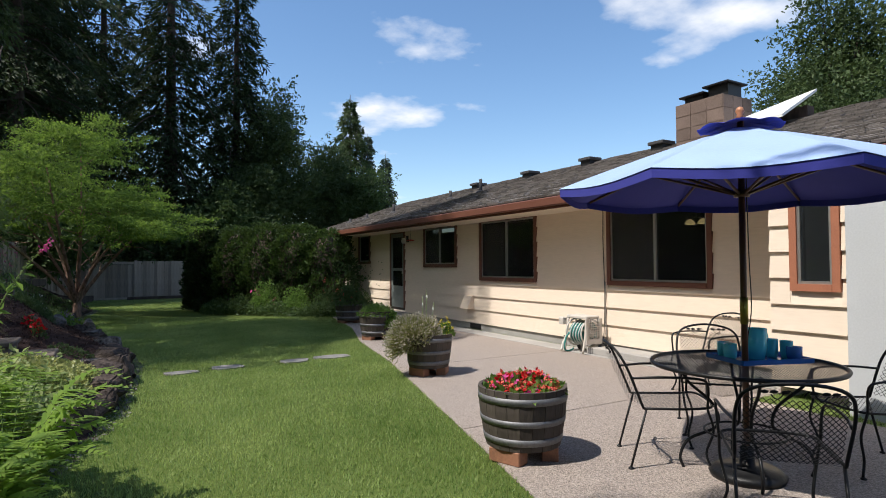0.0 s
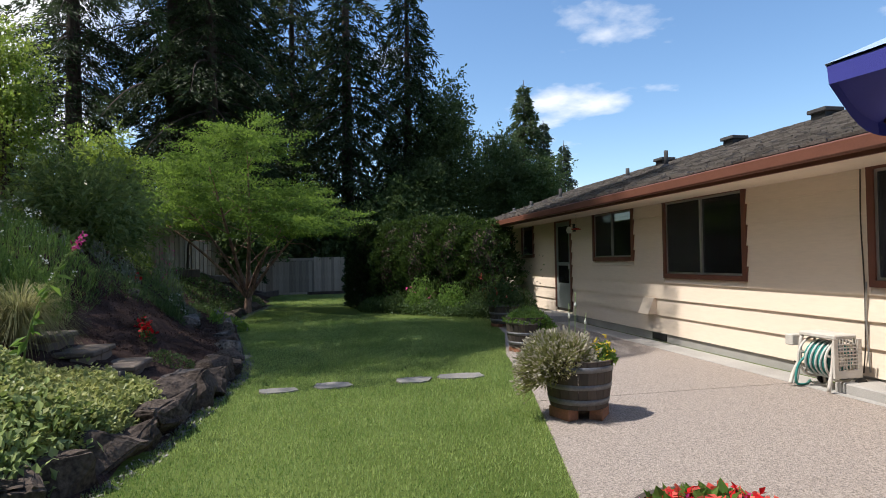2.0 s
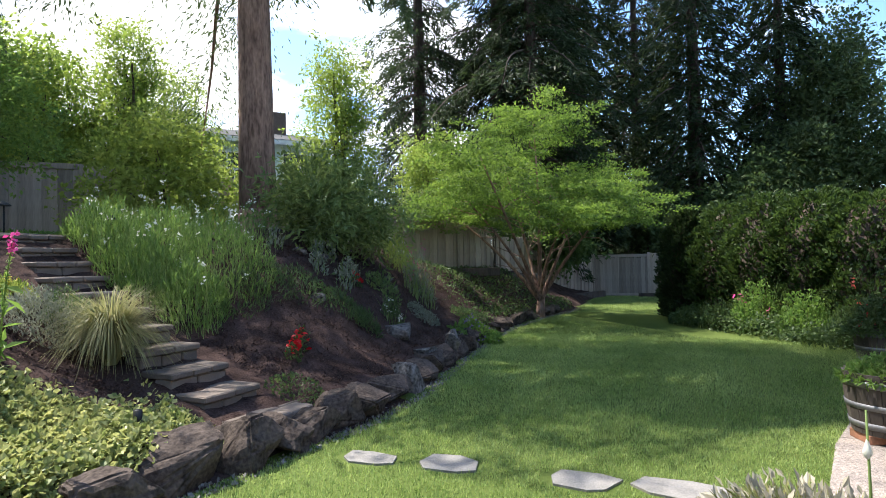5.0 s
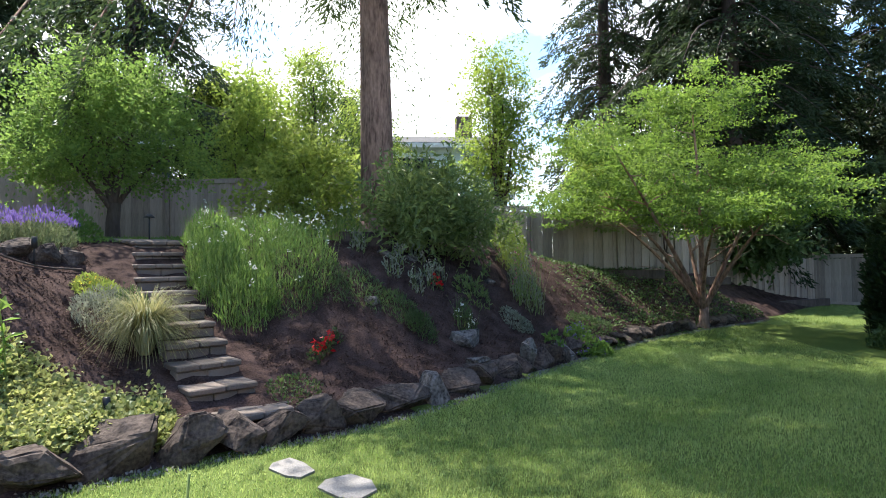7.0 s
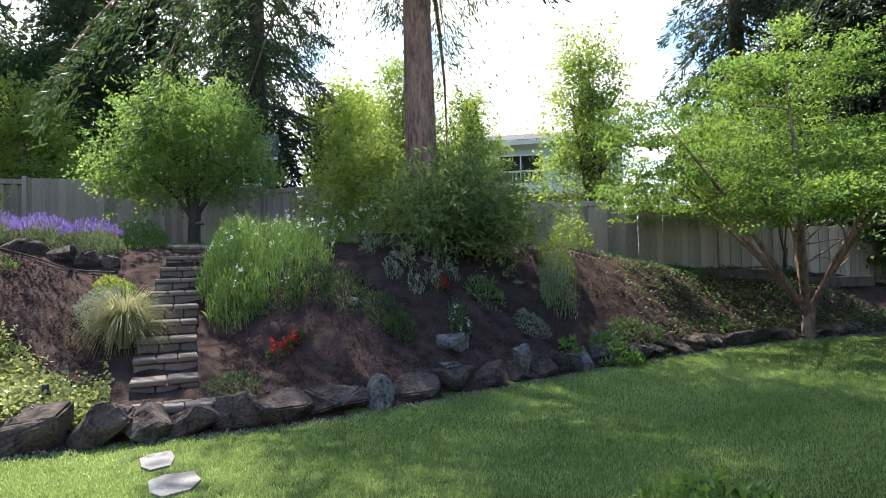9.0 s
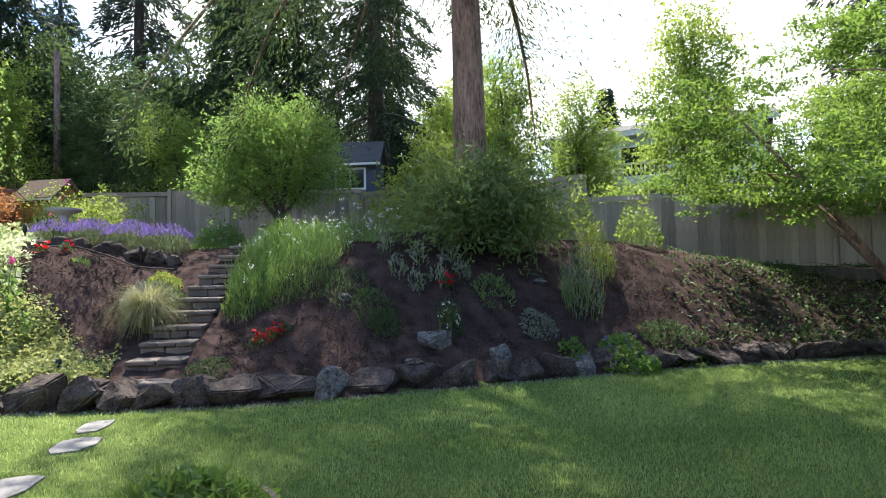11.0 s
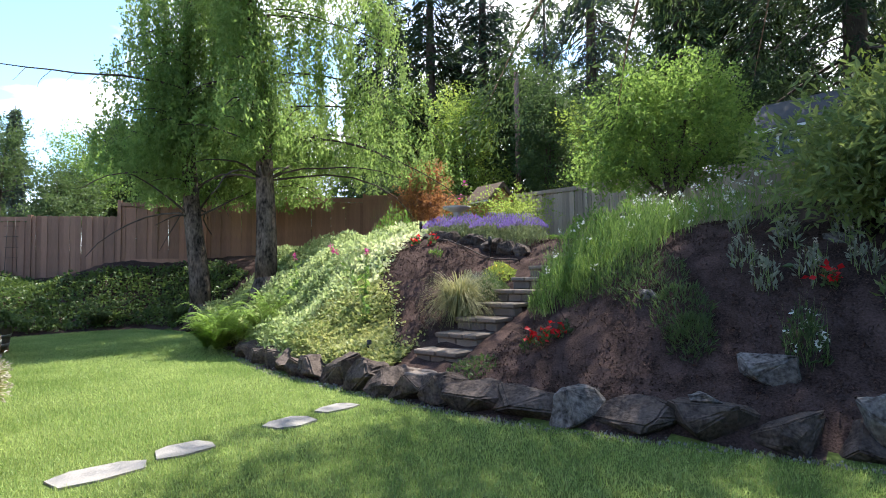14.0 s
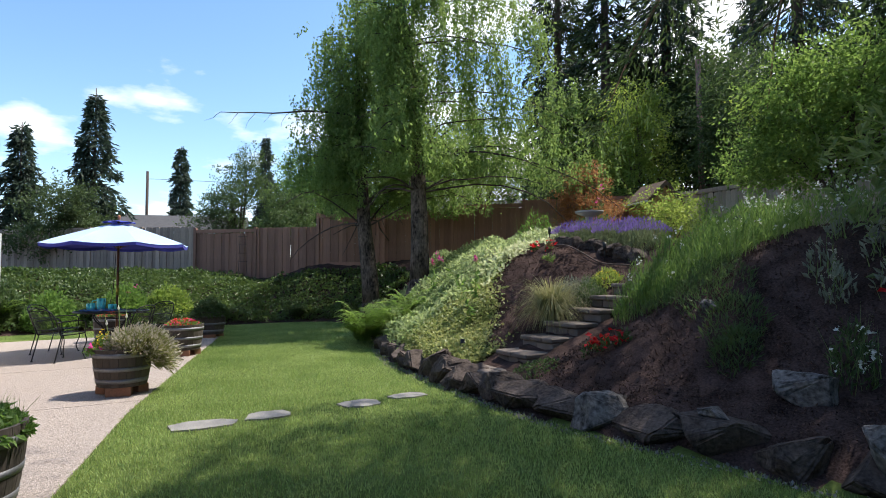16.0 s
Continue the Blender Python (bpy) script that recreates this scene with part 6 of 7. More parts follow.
# ---- bank plants ----
def fern(x, y, R, n=22, material=M_FERN, seed=1, label="arching bright green sword fern"):
    """Arching fronds, each with two rows of leaflets."""
    q = np.random.default_rng(seed)
    z = ground(x, y)
    t = thing("fern", (x, y, z), 0, label, "fern")
    C, A = [], []
    bm = bmesh.new()
    for k in range(n):
        a = 6.283 * k / n + q.normal() * 0.25
        L = R * q.uniform(0.7, 1.1)
        lift = q.uniform(0.9, 1.75)
        out = q.uniform(0.35, 0.85)
        dirv = np.array([math.cos(a), math.sin(a), 0.0])
        side = np.array([-math.sin(a), math.cos(a), 0.0])
        s = np.linspace(0, 1, 26)
        pts = dirv[None] * (s ** 1.25 * L * out)[:, None]
        pts[:, 2] = L * (lift * s - 0.58 * lift * s ** 2.4) + 0.02
        tube(bm, [tuple(p) for p in pts[::5]], 0.005, 3, 0.002, cap=False)
        for i in range(3, 26):
            w = 0.125 * R * math.sin(math.pi * min(1, 0.2 + 0.8 * s[i])) ** 0.9 + 0.012
            for sg in (-1, 1):
                C.append(pts[i])
                A.append((side * sg + dirv * 0.45 + [0, 0, q.uniform(-0.3, 0.1)]) * w)
    tagged(part("midrib_mass", bm, M_STALK, t), kind="stuff")
    C, A = np.array(C), np.array(A)
    W = np.linalg.norm(A, axis=1)
    u = A / W[:, None]
    up = np.array([0, 0, 1.0])
    b = unit(np.cross(u, up)) * 0.011 * (R / 0.7)
    v = np.stack([C - b, C + b, C + A * 0.75 + b * 0.6, C + A], 1)
    raw("frond_mass", v.reshape(-1, 3), np.arange(len(C) * 4).reshape(-1, 4), material, t)["kind"] = "stuff"
    return t


for i, (x, y, R, m) in enumerate(((-1.0, 7.7, 1.15, M_FERN), (-1.55, 6.85, 1.05, M_FERN), (-1.35, 8.4, 0.85, M_FERN), (-1.1, 7.1, 0.85, M_FERN), (-2.0, 7.6, 0.95, M_FERN), (-1.75, 6.2, 0.9, M_FERN), (-1.5, 1.05, 0.75, M_FERND), (0.5, 0.95, 0.7, M_FERND), (-2.75, 2.6, 0.7, M_FERND), (3.6, 0.9, 0.8, M_FERND), (5.6, 1.0, 0.9, M_FERN))):
    fern(x, y, R * 0.9, 40, m, 600 + i, "arching bright green sword fern" if m is M_FERN else "dark green fern at the foot of the ivy bank")


def clump(name, x, y, r, h, n, material, label, leaf_l=0.05, leaf_w=0.02, flowers=None, fcount=0, fsize=0.02, upright=1.0, seed=1, stems=0, category="plant", group="", ry=None, ftop=1.0):
    """A mound of small leaves, with stems and flower heads where given."""
    q = np.random.default_rng(seed)
    ry = ry or r
    t = thing(name, (x, y, ground(x, y)), 0, label, category, group)
    a, s = q.uniform(0, 6.283, n), np.sqrt(q.random(n))
    px, py = np.cos(a) * s * r, np.sin(a) * s * ry
    gz = land(x + px, y + py) - ground(x, y)
    lump = 1 + 0.25 * np.sin(px * 11 + seed) * np.sin(py * 13)
    c = np.stack([px, py, gz + h * (1 - 0.75 * s ** 2.2) * lump * q.random(n) ** 0.6], 1)
    leaves("foliage", c, leaf_l, leaf_w, material, t, q, np.stack([px / r * 0.5, py / ry * 0.5, np.full(n, upright)], 1), 0.55)
    if stems:
        k = q.integers(0, n, stems)
        b = c[k].copy()
        b[:, 2] = gz[k]
        blades("stalk_mass", b, h * 1.1, 0.009, M_STALK, t, q, 0.16)
    if flowers:
        k = q.integers(0, n, fcount)
        f = c[k].copy()
        top = gz[k] + h * (1 - 0.75 * s[k] ** 2.2) * lump[k] * ftop * q.uniform(0.85, 1.12, fcount)
        f[:, 2] = top + 0.02
        f = np.repeat(f, 5, 0) + q.normal(size=(fcount * 5, 3)) * fsize * 0.5
        leaves("bloom", f, fsize, fsize * 0.8, flowers, t, q, None, 1, 0.6)
    return t


# tall yarrow mass beside the steps
for i, (x, y, r, h) in enumerate(((-2.75, 13.9, 0.6, 0.75), (-3.3, 13.3, 0.55, 0.7), (-3.3, 14.2, 0.5, 0.62), (-3.9, 13.9, 0.55, 0.75), (-4.0, 14.7, 0.45, 0.7), (-3.7, 15.3, 0.4, 0.7), (-4.5, 14.4, 0.5, 0.7), (-4.7, 13.6, 0.45, 0.6), (-2.55, 13.2, 0.38, 0.8), (-3.1, 13.12, 0.36, 0.95), (-3.7, 13.25, 0.4, 0.95), (-4.3, 13.4, 0.38, 0.9))):
    clump("yarrow", x, y, r, h * 0.72, 1800 if y < 14.1 else 520, M_YARROW, "tall feathery green yarrow with flat white flower heads", 0.09, 0.012, M_WHITEF, 16 if 1 < i < 8 else 4, 0.035, 1.8, 700 + i, 110 if y < 14.1 else 60, "plant", "yarrow clumps", ftop=1.25)
for i, (x, y, r) in enumerate(((-2.05, 14.55, 0.36), (-1.72, 14.95, 0.28), (-2.35, 14.15, 0.36), (-2.4, 13.75, 0.36), (-1.5, 15.1, 0.2))):
    clump("creeping_thyme", x, y, r, 0.2, 620, M_BUSHD, "low green creeping mat plant", 0.075, 0.011, None, 0, 0.02, 1.1, 720 + i, 0, "plant", "mat plants")
# lavender on the terrace rocks
for i, (x, y) in enumerate(((-4.75, 9.5), (-4.7, 10.1), (-4.65, 10.75), (-4.7, 11.35), (-5.2, 9.8), (-5.2, 10.6))):
    q = np.random.default_rng(730 + i)
    t = clump("lavender", x, y, 0.40, 0.36, 2400, M_LAVL, "rounded lavender bush in purple bloom", 0.09, 0.010, None, 0, 0.03, 1.5, 730 + i, 0, "plant", "lavender bushes")
    d_ = dome(620, 0.44, 0.26, 0.24, 740 + i)
    leaves("bloom", d_, 0.055, 0.016, M_PURP, t, q, np.tile((0, 0, 1.2), (620, 1)) + d_ * [1, 1, 0], 0.3)


def grass_clump(x, y, h, n, material, label, seed):
    q = np.random.default_rng(seed)
    t = thing("ornamental_grass", (x, y, ground(x, y)), 0, label, "grass clump")
    N = n * 3
    a = q.uniform(0, 6.283, N)
    R, H, K = 0.46 * h / 0.52 * q.uniform(0.2, 1.15, N), h * q.uniform(0.6, 1.1, N), q.uniform(1.2, 2.45, N)
    dx, dy = np.cos(a), np.sin(a)
    V = []
    for f in (0, 0.3, 0.55, 0.8, 1.0):
        r_, z_ = R * f ** 1.5 + 0.05, H * (2.3 * f - K * f ** 2.1)
        w_ = 0.006 * (1 - 0.85 * f)
        V.append(np.stack([dx * r_ - dy * w_, dy * r_ + dx * w_, z_], 1))
        V.append(np.stack([dx * r_ + dy * w_, dy * r_ - dx * w_, z_], 1))
    V = np.stack(V, 1)
    F = np.concatenate([np.arange(N)[:, None] * 10 + np.array([2 * k, 2 * k + 1, 2 * k + 3, 2 * k + 2]) for k in range(4)])
    raw("blade_mass", V.reshape(-1, 3), F, material, t)["kind"] = "stuff"


grass_clump(-2.12, 11.93, 0.64, 480, M_TAN, "arching straw-coloured ornamental grass clump", 750)
clump("santolina", -2.7, 11.75, 0.38, 0.38, 3200, M_GREYL, "silver-green rounded santolina bush", 0.05, 0.010, None, 0, 0.02, 1.0, 752)
clump("santolina", -2.75, 12.0, 0.24, 0.40, 1500, M_BUSHD, "dark grey-green rounded bush", 0.05, 0.010, None, 0, 0.02, 1.0, 753)
clump("yellow_daisies", -3.35, 11.75, 0.25, 0.22, 900, M_YELL, "low plant with small yellow flowers", 0.05, 0.016, M_YELF, 25, 0.018, 1.0, 754)
# silver lamb's ears and dry stalks
for i, (x, y) in enumerate(((-2.45, 15.35), (-2.7, 15.7), (-2.35, 15.95), (-2.9, 16.2), (-2.2, 15.6), (-2.55, 16.35), (-3.1, 15.2))):
    clump("lambs_ear", x, y, 0.12, 0.30, 48, M_GREYL, "silver-grey furry plant with upright stalks", 0.085, 0.03, M_PALE, 9, 0.022, 1.3, 760 + i, 16, "plant", "silver plants", ftop=1.15)
for i, (x, y, n) in enumerate(((-1.42, 13.62, 2), (-1.5, 13.80, 2), (-1.36, 13.46, 2), (-2.3, 16.1, 2), (-3.4, 9.95, 2), (-3.5, 10.25, 2))):
    clump("red_geranium", x, y, 0.075, 0.15, 60, M_BUSHD, "small plant with bright red flowers", 0.05, 0.03, M_RED, n + 2, 0.062, 0.8, 780 + i, 0, "flowers", "red geraniums")
clump("white_daisies", -1.58, 16.0, 0.16, 0.42, 240, M_BUSHD, "tall white daisies above the boulder", 0.07, 0.018, M_WHITEF, 13, 0.035, 1.3, 790, 30, "flowers")
clump("sage_mound", -1.75, 17.3, 0.26, 0.22, 650, M_GREYL, "low grey-green sage mound", 0.05, 0.02, None, 0, 0.02, 0.8, 791)
clump("small_rhododendron", -2.2, 16.75, 0.28, 0.3, 260, M_RHODO, "small dark seedling shrub", 0.09, 0.03, None, 0, 0.02, 0.9, 792)
clump("rose_campion", -2.25, 18.15, 0.30, 0.80, 380, M_GREYL, "tall tan and silver stalks with dark red flowers", 0.08, 0.02, M_PINK, 30, 0.022, 1.5, 793, 140, ftop=1.2)
clump("pale_foliage_plant", -3.0, 18.7, 0.32, 0.75, 700, M_YELL, "tall pale green plant with thin stems", 0.07, 0.02, M_WHITEF, 12, 0.03, 1.4, 794, 90)
clump("purple_geranium", -1.12, 18.35, 0.38, 0.32, 1600, M_HERB, "leafy mound with small purple flowers", 0.05, 0.035, M_PURP, 32, 0.03, 0.8, 795)
clump("hosta_seedling", -1.2, 17.6, 0.18, 0.16, 90, M_HERB, "small broad-leaved green plant", 0.09, 0.05, None, 0, 0.02, 0.5, 796)
clump("cream_ground_cover", -1.6, 19.3, 0.5, 0.16, 900, M_BUSHD, "dull green spreading ground cover", 0.055, 0.03, None, 0, 0.02, 0.7, 797)
clump("rose_bush", -4.6, 20.3, 0.45, 0.95, 900, M_BUSHY, "leafy rose bush before the grey fence", 0.06, 0.035, M_WHITEF, 8, 0.04, 0.8, 798, 60)
clump("rose_bush", -5.6, 18.6, 0.5, 1.0, 1000, M_BUSHD, "dark leafy shrub before the fence", 0.07, 0.035, None, 8, 0.04, 0.8, 799, 60)
clump("golden_branch_shrub", -5.3, 19.3, 0.35, 1.25, 500, M_YELL, "golden-leaved young shrub near the fence", 0.08, 0.05, None, 0, 0.04, 0.6, 800, 30)
clump("rose_bush", -5.8, 9.0, 0.45, 0.95, 1000, M_BUSHD, "rose bush with pink and white blooms", 0.06, 0.035, M_PINK, 9, 0.06, 0.8, 801, 60, ftop=1.1)
clump("pale_hosta", -4.9, 8.3, 0.5, 0.4, 900, M_GOUTW, "white-edged leafy plant on the terrace", 0.10, 0.06, None, 0, 0.04, 0.8, 802)
clump("tall_phlox", -5.5, 7.4, 0.5, 0.9, 900, M_HERB, "tall leafy green stems", 0.09, 0.025, None, 0, 0.04, 1.3, 803, 90)
clump("hebe", -6.4, 11.9, 0.5, 0.5, 1300, M_HERB, "green leafy plant beside the landing", 0.06, 0.03, M_WHITEF, 10, 0.03, 0.9, 804)
clump("seedling", -3.2, 10.6, 0.12, 0.1, 60, M_HERB, "small green seedling in the mulch", 0.07, 0.02, None, 0, 0.02, 0.8, 805)
clump("vinca", -1.0, 11.55, 0.30, 0.12, 420, M_BUSHD, "dark green creeping plant at the steps", 0.04, 0.022, None, 0, 0.02, 0.6, 806)
clump("vinca", -0.95, 13.0, 0.28, 0.10, 360, M_BUSHD, "dark green creeping plant at the steps", 0.04, 0.022, None, 0, 0.02, 0.6, 807)
# hedge-foot roses
for i, (x, y, h, f) in enumerate(((3.5, 21.3, 0.95, M_PINK), (4.2, 20.6, 0.8, None), (2.9, 21.9, 0.5, None), (4.9, 19.7, 0.75, M_CORAL), (2.3, 22.4, 0.4, None), (5.6, 19.2, 0.7, None))):
    clump("rose_bush" if f else "perennial", x, y, 0.48, h, 2000, M_HERB if i in (0, 1) else M_BUSHD, "leafy rose bush with pink blooms by the hedge" if f else "leafy perennial at the hedge foot", 0.065, 0.035, f, 5 if f else 0, 0.075, 0.8, 820 + i, 80, ftop=1.1)
for i, (x, y, h, m) in enumerate(((4.6, 1.1, 0.8, M_HERB), (5.8, 0.7, 0.9, M_BUSHD), (3.0, 0.4, 0.7, M_HERB), (1.9, 0.2, 0.6, M_BUSHY), (6.6, 1.3, 0.8, M_HERB))):
    clump("border_shrub", x, y, 0.6, h, 2200, m, "leafy green border shrub below the fence", 0.09, 0.05, M_PINK if i == 2 else None, 3, 0.06, 0.7, 830 + i, 40)


def foxglove(x, y, h, lean, seed, label="tall foxglove stalk with pink bells"):
    q = np.random.default_rng(seed)
    t = thing("foxglove", (x, y, ground(x, y)), 0, label, "flowers", "foxgloves")
    pts = [(lean[0] * f * f, lean[1] * f * f, h * f) for f in np.linspace(0, 1, 9)]
    part("stalk", tube(bmesh.new(), pts, 0.009, 5, 0.003), M_STALK, t)
    k = q.random(26) * 0.75
    c = np.stack([lean[0] * k * k, lean[1] * k * k, h * k], 1)
    leaves("leaf_mass", c, 0.13 * 1.0, 0.045, M_HERB, t, q, None, 1, 0.4)
    k = q.uniform(0.9, 1.0, 34)
    c = np.stack([lean[0] * k * k, lean[1] * k * k, h * k], 1) + q.normal(size=(34, 3)) * 0.012
    leaves("bloom", c, 0.035, 0.025, M_PINK, t, q, np.tile((0, 0, -0.6), (34, 1)), 1)
    k = q.uniform(0.6, 0.92, 60)
    c = np.stack([lean[0] * k * k, lean[1] * k * k, h * k], 1)
    leaves("pod_mass", c, 0.03, 0.014, M_STALK, t, q, None, 1)


foxglove(-1.53, 10.74, 1.12, (0.52, -0.18), 850)
foxglove(-1.9, 10.3, 0.75, (0.05, 0.1), 851)
foxglove(-2.6, 7.6, 0.85, (0.1, 0.1), 852)


# ---- garden fittings ----
def path_light(x, y, h, hat, label):
    t = thing("path_light", (x, y, ground(x, y)), 0, label, "garden light", "path lights")
    part("stake", tube(bmesh.new(), [(0, 0, -0.05), (0, 0, h)], 0.012, 6), M_BLACK, t)
    bm = bmesh.new()
    if hat:
        lathe(bm, [(0.001, h + 0.06), (0.04, h + 0.045), (0.085, h), (0.08, h - 0.006), (0.02, h + 0.01)], 14)
    else:
        lathe(bm, [(0.001, h + 0.002), (0.03, h), (0.032, h - 0.14), (0.001, h - 0.145)], 12)
    part("lamp_head", bm, M_BLACK, t)


path_light(-4.44, 9.16, 0.42, False, "short black cylindrical path light")
path_light(-4.2, 13.4, 0.42, True, "dark path light with a wide hat")
path_light(-1.0, 11.35, 0.22, False, "short black path light at the steps")
path_light(-2.95, 16.5, 0.40, False, "slim black path light on the bank")
path_light(-3.9, 11.2, 0.34, False, "slim black path light by the lavender")
path_light(-5.6, 12.9, 0.42, True, "dark path light with a wide hat")
hose = [( -3.8, 9.0), (-3.75, 9.5), (-3.95, 10.1), (-3.85, 10.7), (-3.8, 11.2), (-3.95, 11.7)]
t = thing("drip_hose", (0, 0, 0), 0, "thin brown irrigation hose lying on the mulch", "hose")
part("tubing", tube(bmesh.new(), curve3([(x, y, ground(x, y) + 0.03) for x, y in hose], 6), 0.012, 6), M_BARKD, t)
bb = thing("bird_bath", (-5.35, 9.35, ground(-5.35, 9.35)), 0, "grey stone bird bath on a pedestal", "bird bath")
part("pedestal", lathe(bmesh.new(), [(0.16, 0), (0.15, 0.04), (0.07, 0.1), (0.06, 0.5), (0.09, 0.62)], 16), M_CONC, bb)
part("bowl", lathe(bmesh.new(), [(0.08, 0.6), (0.28, 0.68), (0.3, 0.72), (0.27, 0.72), (0.2, 0.66), (0.001, 0.64)], 20), M_CONC, bb)
rw = thing("retaining_board", (-3.55, 15.75, ground(-3.55, 15.75)), 78, "rough timber edging board on the bank", "edging")
boxed("plank", (-0.55, 0.55, -0.025, 0.025, -0.1, 0.22), M_BARKD, rw, bevel=0.006)
for i, (x, y, rz, L) in enumerate(((-3.6, 23.6, 60, 2.4), (-2.9, 26.3, 72, 2.6), (-1.6, 30.6, 75, 3.0), (1.6, 32.2, 3, 3.0))):
    tm = thing("landscape_timber", (x, y, ground(x, y)), rz, "dark weathered landscape timber", "edging", "landscape timbers")
    boxed("beam", (-L / 2, L / 2, -0.08, 0.08, -0.1, 0.14), M_BARKD, tm, bevel=0.01)

# trellis on the south fence
tr = thing("wire_trellis", (-0.75, -3.12, 1.5), -41, "thin rusty wire trellis hung on the fence", "trellis")
for xx in (-0.16, 0.16):
    part("upright_wire", tube(bmesh.new(), [(xx, 0.12, 0), (xx * 0.6, 0.12, 1.5)], 0.008, 5), M_BARKD, tr)
for zz in (0.4, 0.7, 1.0, 1.3):
    part("cross_wire", tube(bmesh.new(), [(-0.18, 0.12, zz), (0.18, 0.12, zz)], 0.008, 5), M_BARKD, tr)

# ---- things along the house ----
lt = thing("wall_light", (HX, 17.78, 2.12), 0, "dark metal wall lantern with frosted glass", "wall light")
boxed("back_plate", (-0.03, 0.0, -0.06, 0.06, -0.06, 0.12), M_IRON, lt, bevel=0.005)
part("arm", tube(bmesh.new(), curve3([(-0.02, 0, 0.08), (-0.1, 0, 0.12), (-0.14, 0, 0.06)], 5), 0.008, 5), M_IRON, lt)
gl = part("globe", lathe(bmesh.new(), [(0.001, -0.10), (0.05, -0.09), (0.065, -0.02), (0.04, 0.05), (0.001, 0.055)], 14), M_WHITE, lt, "white glass globe")
gl.matrix_basis = pose(-0.14, 0, 0)
vh = thing("vent_hood", (HX - 0.006, 14.68, 0.46), 0, "cream painted dryer vent hood", "vent")
bm = bmesh.new()
vs = [bm.verts.new(p) for p in ((0, -0.16, 0), (0, 0.16, 0), (0, 0.16, 0.28), (0, -0.16, 0.28), (-0.17, -0.16, 0), (-0.17, 0.16, 0), (-0.05, 0.16, 0.28), (-0.05, -0.16, 0.28))]
bmesh.ops.convex_hull(bm, input=vs)
part("hood_body", bm, M_SIDING, vh)
ht = thing("hanging_feeder", (HX - 0.35, 16.95, 2.36), 0, "red hummingbird feeder hung from the eave", "feeder")
part("wire", tube(bmesh.new(), [(0, 0, 0), (0, 0, -0.26)], 0.003, 4), M_IRON, ht)
part("red_dish", lathe(bmesh.new(), [(0.001, -0.30), (0.1, -0.30), (0.11, -0.285), (0.001, -0.26)], 14), mat("red_plastic", (0.5, 0.03, 0.02), 0.4, var=0.1), ht)
wc = thing("cable_run", (HX, 10.58, 0), 0, "thin dark cable down the wall beside the window", "cable")
part("cable", tube(bmesh.new(), curve3([(-0.03, 0, 2.35), (-0.02, 0.02, 1.8), (-0.03, -0.01, 1.1), (-0.03, 0.0, 0.5), (-0.04, 0.02, 0.18)], 6), 0.007, 5), M_BARKD, wc)
part("cable", tube(bmesh.new(), curve3([(-0.03, -0.03, 1.15), (-0.03, -0.02, 0.7), (-0.03, -0.05, 0.2)], 6), 0.010, 5), M_ALU, wc)

M_HOSE = mat("teal_hose", (0.03, 0.22, 0.20), 0.5, var=0.15)
M_PALEHOSE = mat("pale_grey_hose", (0.50, 0.52, 0.50), 0.5, var=0.1)
M_TAUPE = mat("taupe_plastic", (0.55, 0.51, 0.46), 0.55, var=0.08)
reel = thing("hose_reel", (HX - 0.36, 10.72, 0.012), 0, "taupe plastic hose reel cart wound with teal hose", "hose reel")
for k in (-0.21, 0.21):
    part("side_frame", tube(bmesh.new(), curve3([(0.16, k, 0.0), (0.13, k, 0.3), (0.1, k, 0.55), (-0.12, k, 0.55), (-0.16, k, 0.3), (-0.22, k, 0.02)], 5), 0.02, 6), M_TAUPE, reel)
    bm = bmesh.new()
    tube(bm, [(0.215 * math.cos(a_), 0.215 * math.sin(a_), 0) for a_ in np.linspace(0, 6.283, 25)], 0.014, 6, cap=False)
    lathe(bm, [(0.001, -0.014), (0.06, -0.014), (0.06, 0.014), (0.001, 0.014)], 14)
    for j_ in range(5):
        a_ = 1.2566 * j_ + 0.3
        tube(bm, [(0.05 * math.cos(a_), 0.05 * math.sin(a_), 0), (0.21 * math.cos(a_), 0.21 * math.sin(a_), 0)], 0.016, 5)
    ob = part("spool_disc", bm, M_TAUPE, reel)
    ob.matrix_basis = pose(0, k * 0.82, 0.32, 90)
    bm = bmesh.new()
    lathe(bm, [(0.001, -0.02), (0.07, -0.02), (0.075, 0.0), (0.07, 0.02), (0.001, 0.02)], 16)
    ob = part("wheel", bm, M_BLACK, reel)
    ob.matrix_basis = pose(0.16, k * 1.12, 0.075, 90)
bm = bmesh.new()
for i in range(3):
    rr = 0.10 + 0.035 * i
    tube(bm, [(rr * math.cos(s), -0.14 + 0.28 * ((s / 6.283) / 11), rr * math.sin(s) + 0.32) for s in np.linspace(0, 6.283 * 11, 11 * 18)], 0.013, 5)
part("hose_coil", bm, M_HOSE, reel, "teal garden hose coil")
bm = bmesh.new()
for y_ in (-0.09, -0.03, 0.035, 0.10):
    tube(bm, [(0.19 * math.cos(a_), y_ + 0.02 * math.sin(2 * a_), 0.32 + 0.19 * math.sin(a_)) for a_ in np.linspace(0, 6.283, 25)], 0.012, 5, cap=False)
part("pale_hose_loop", bm, M_PALEHOSE, reel, "pale grey hose loops")
bm = box(bmesh.new(), -0.19, 0.15, -0.262, -0.24, 0.16, 0.24)
box(bm, -0.19, -0.14, -0.262, -0.24, 0.24, 0.56)
box(bm, 0.10, 0.15, -0.262, -0.24, 0.24, 0.56)
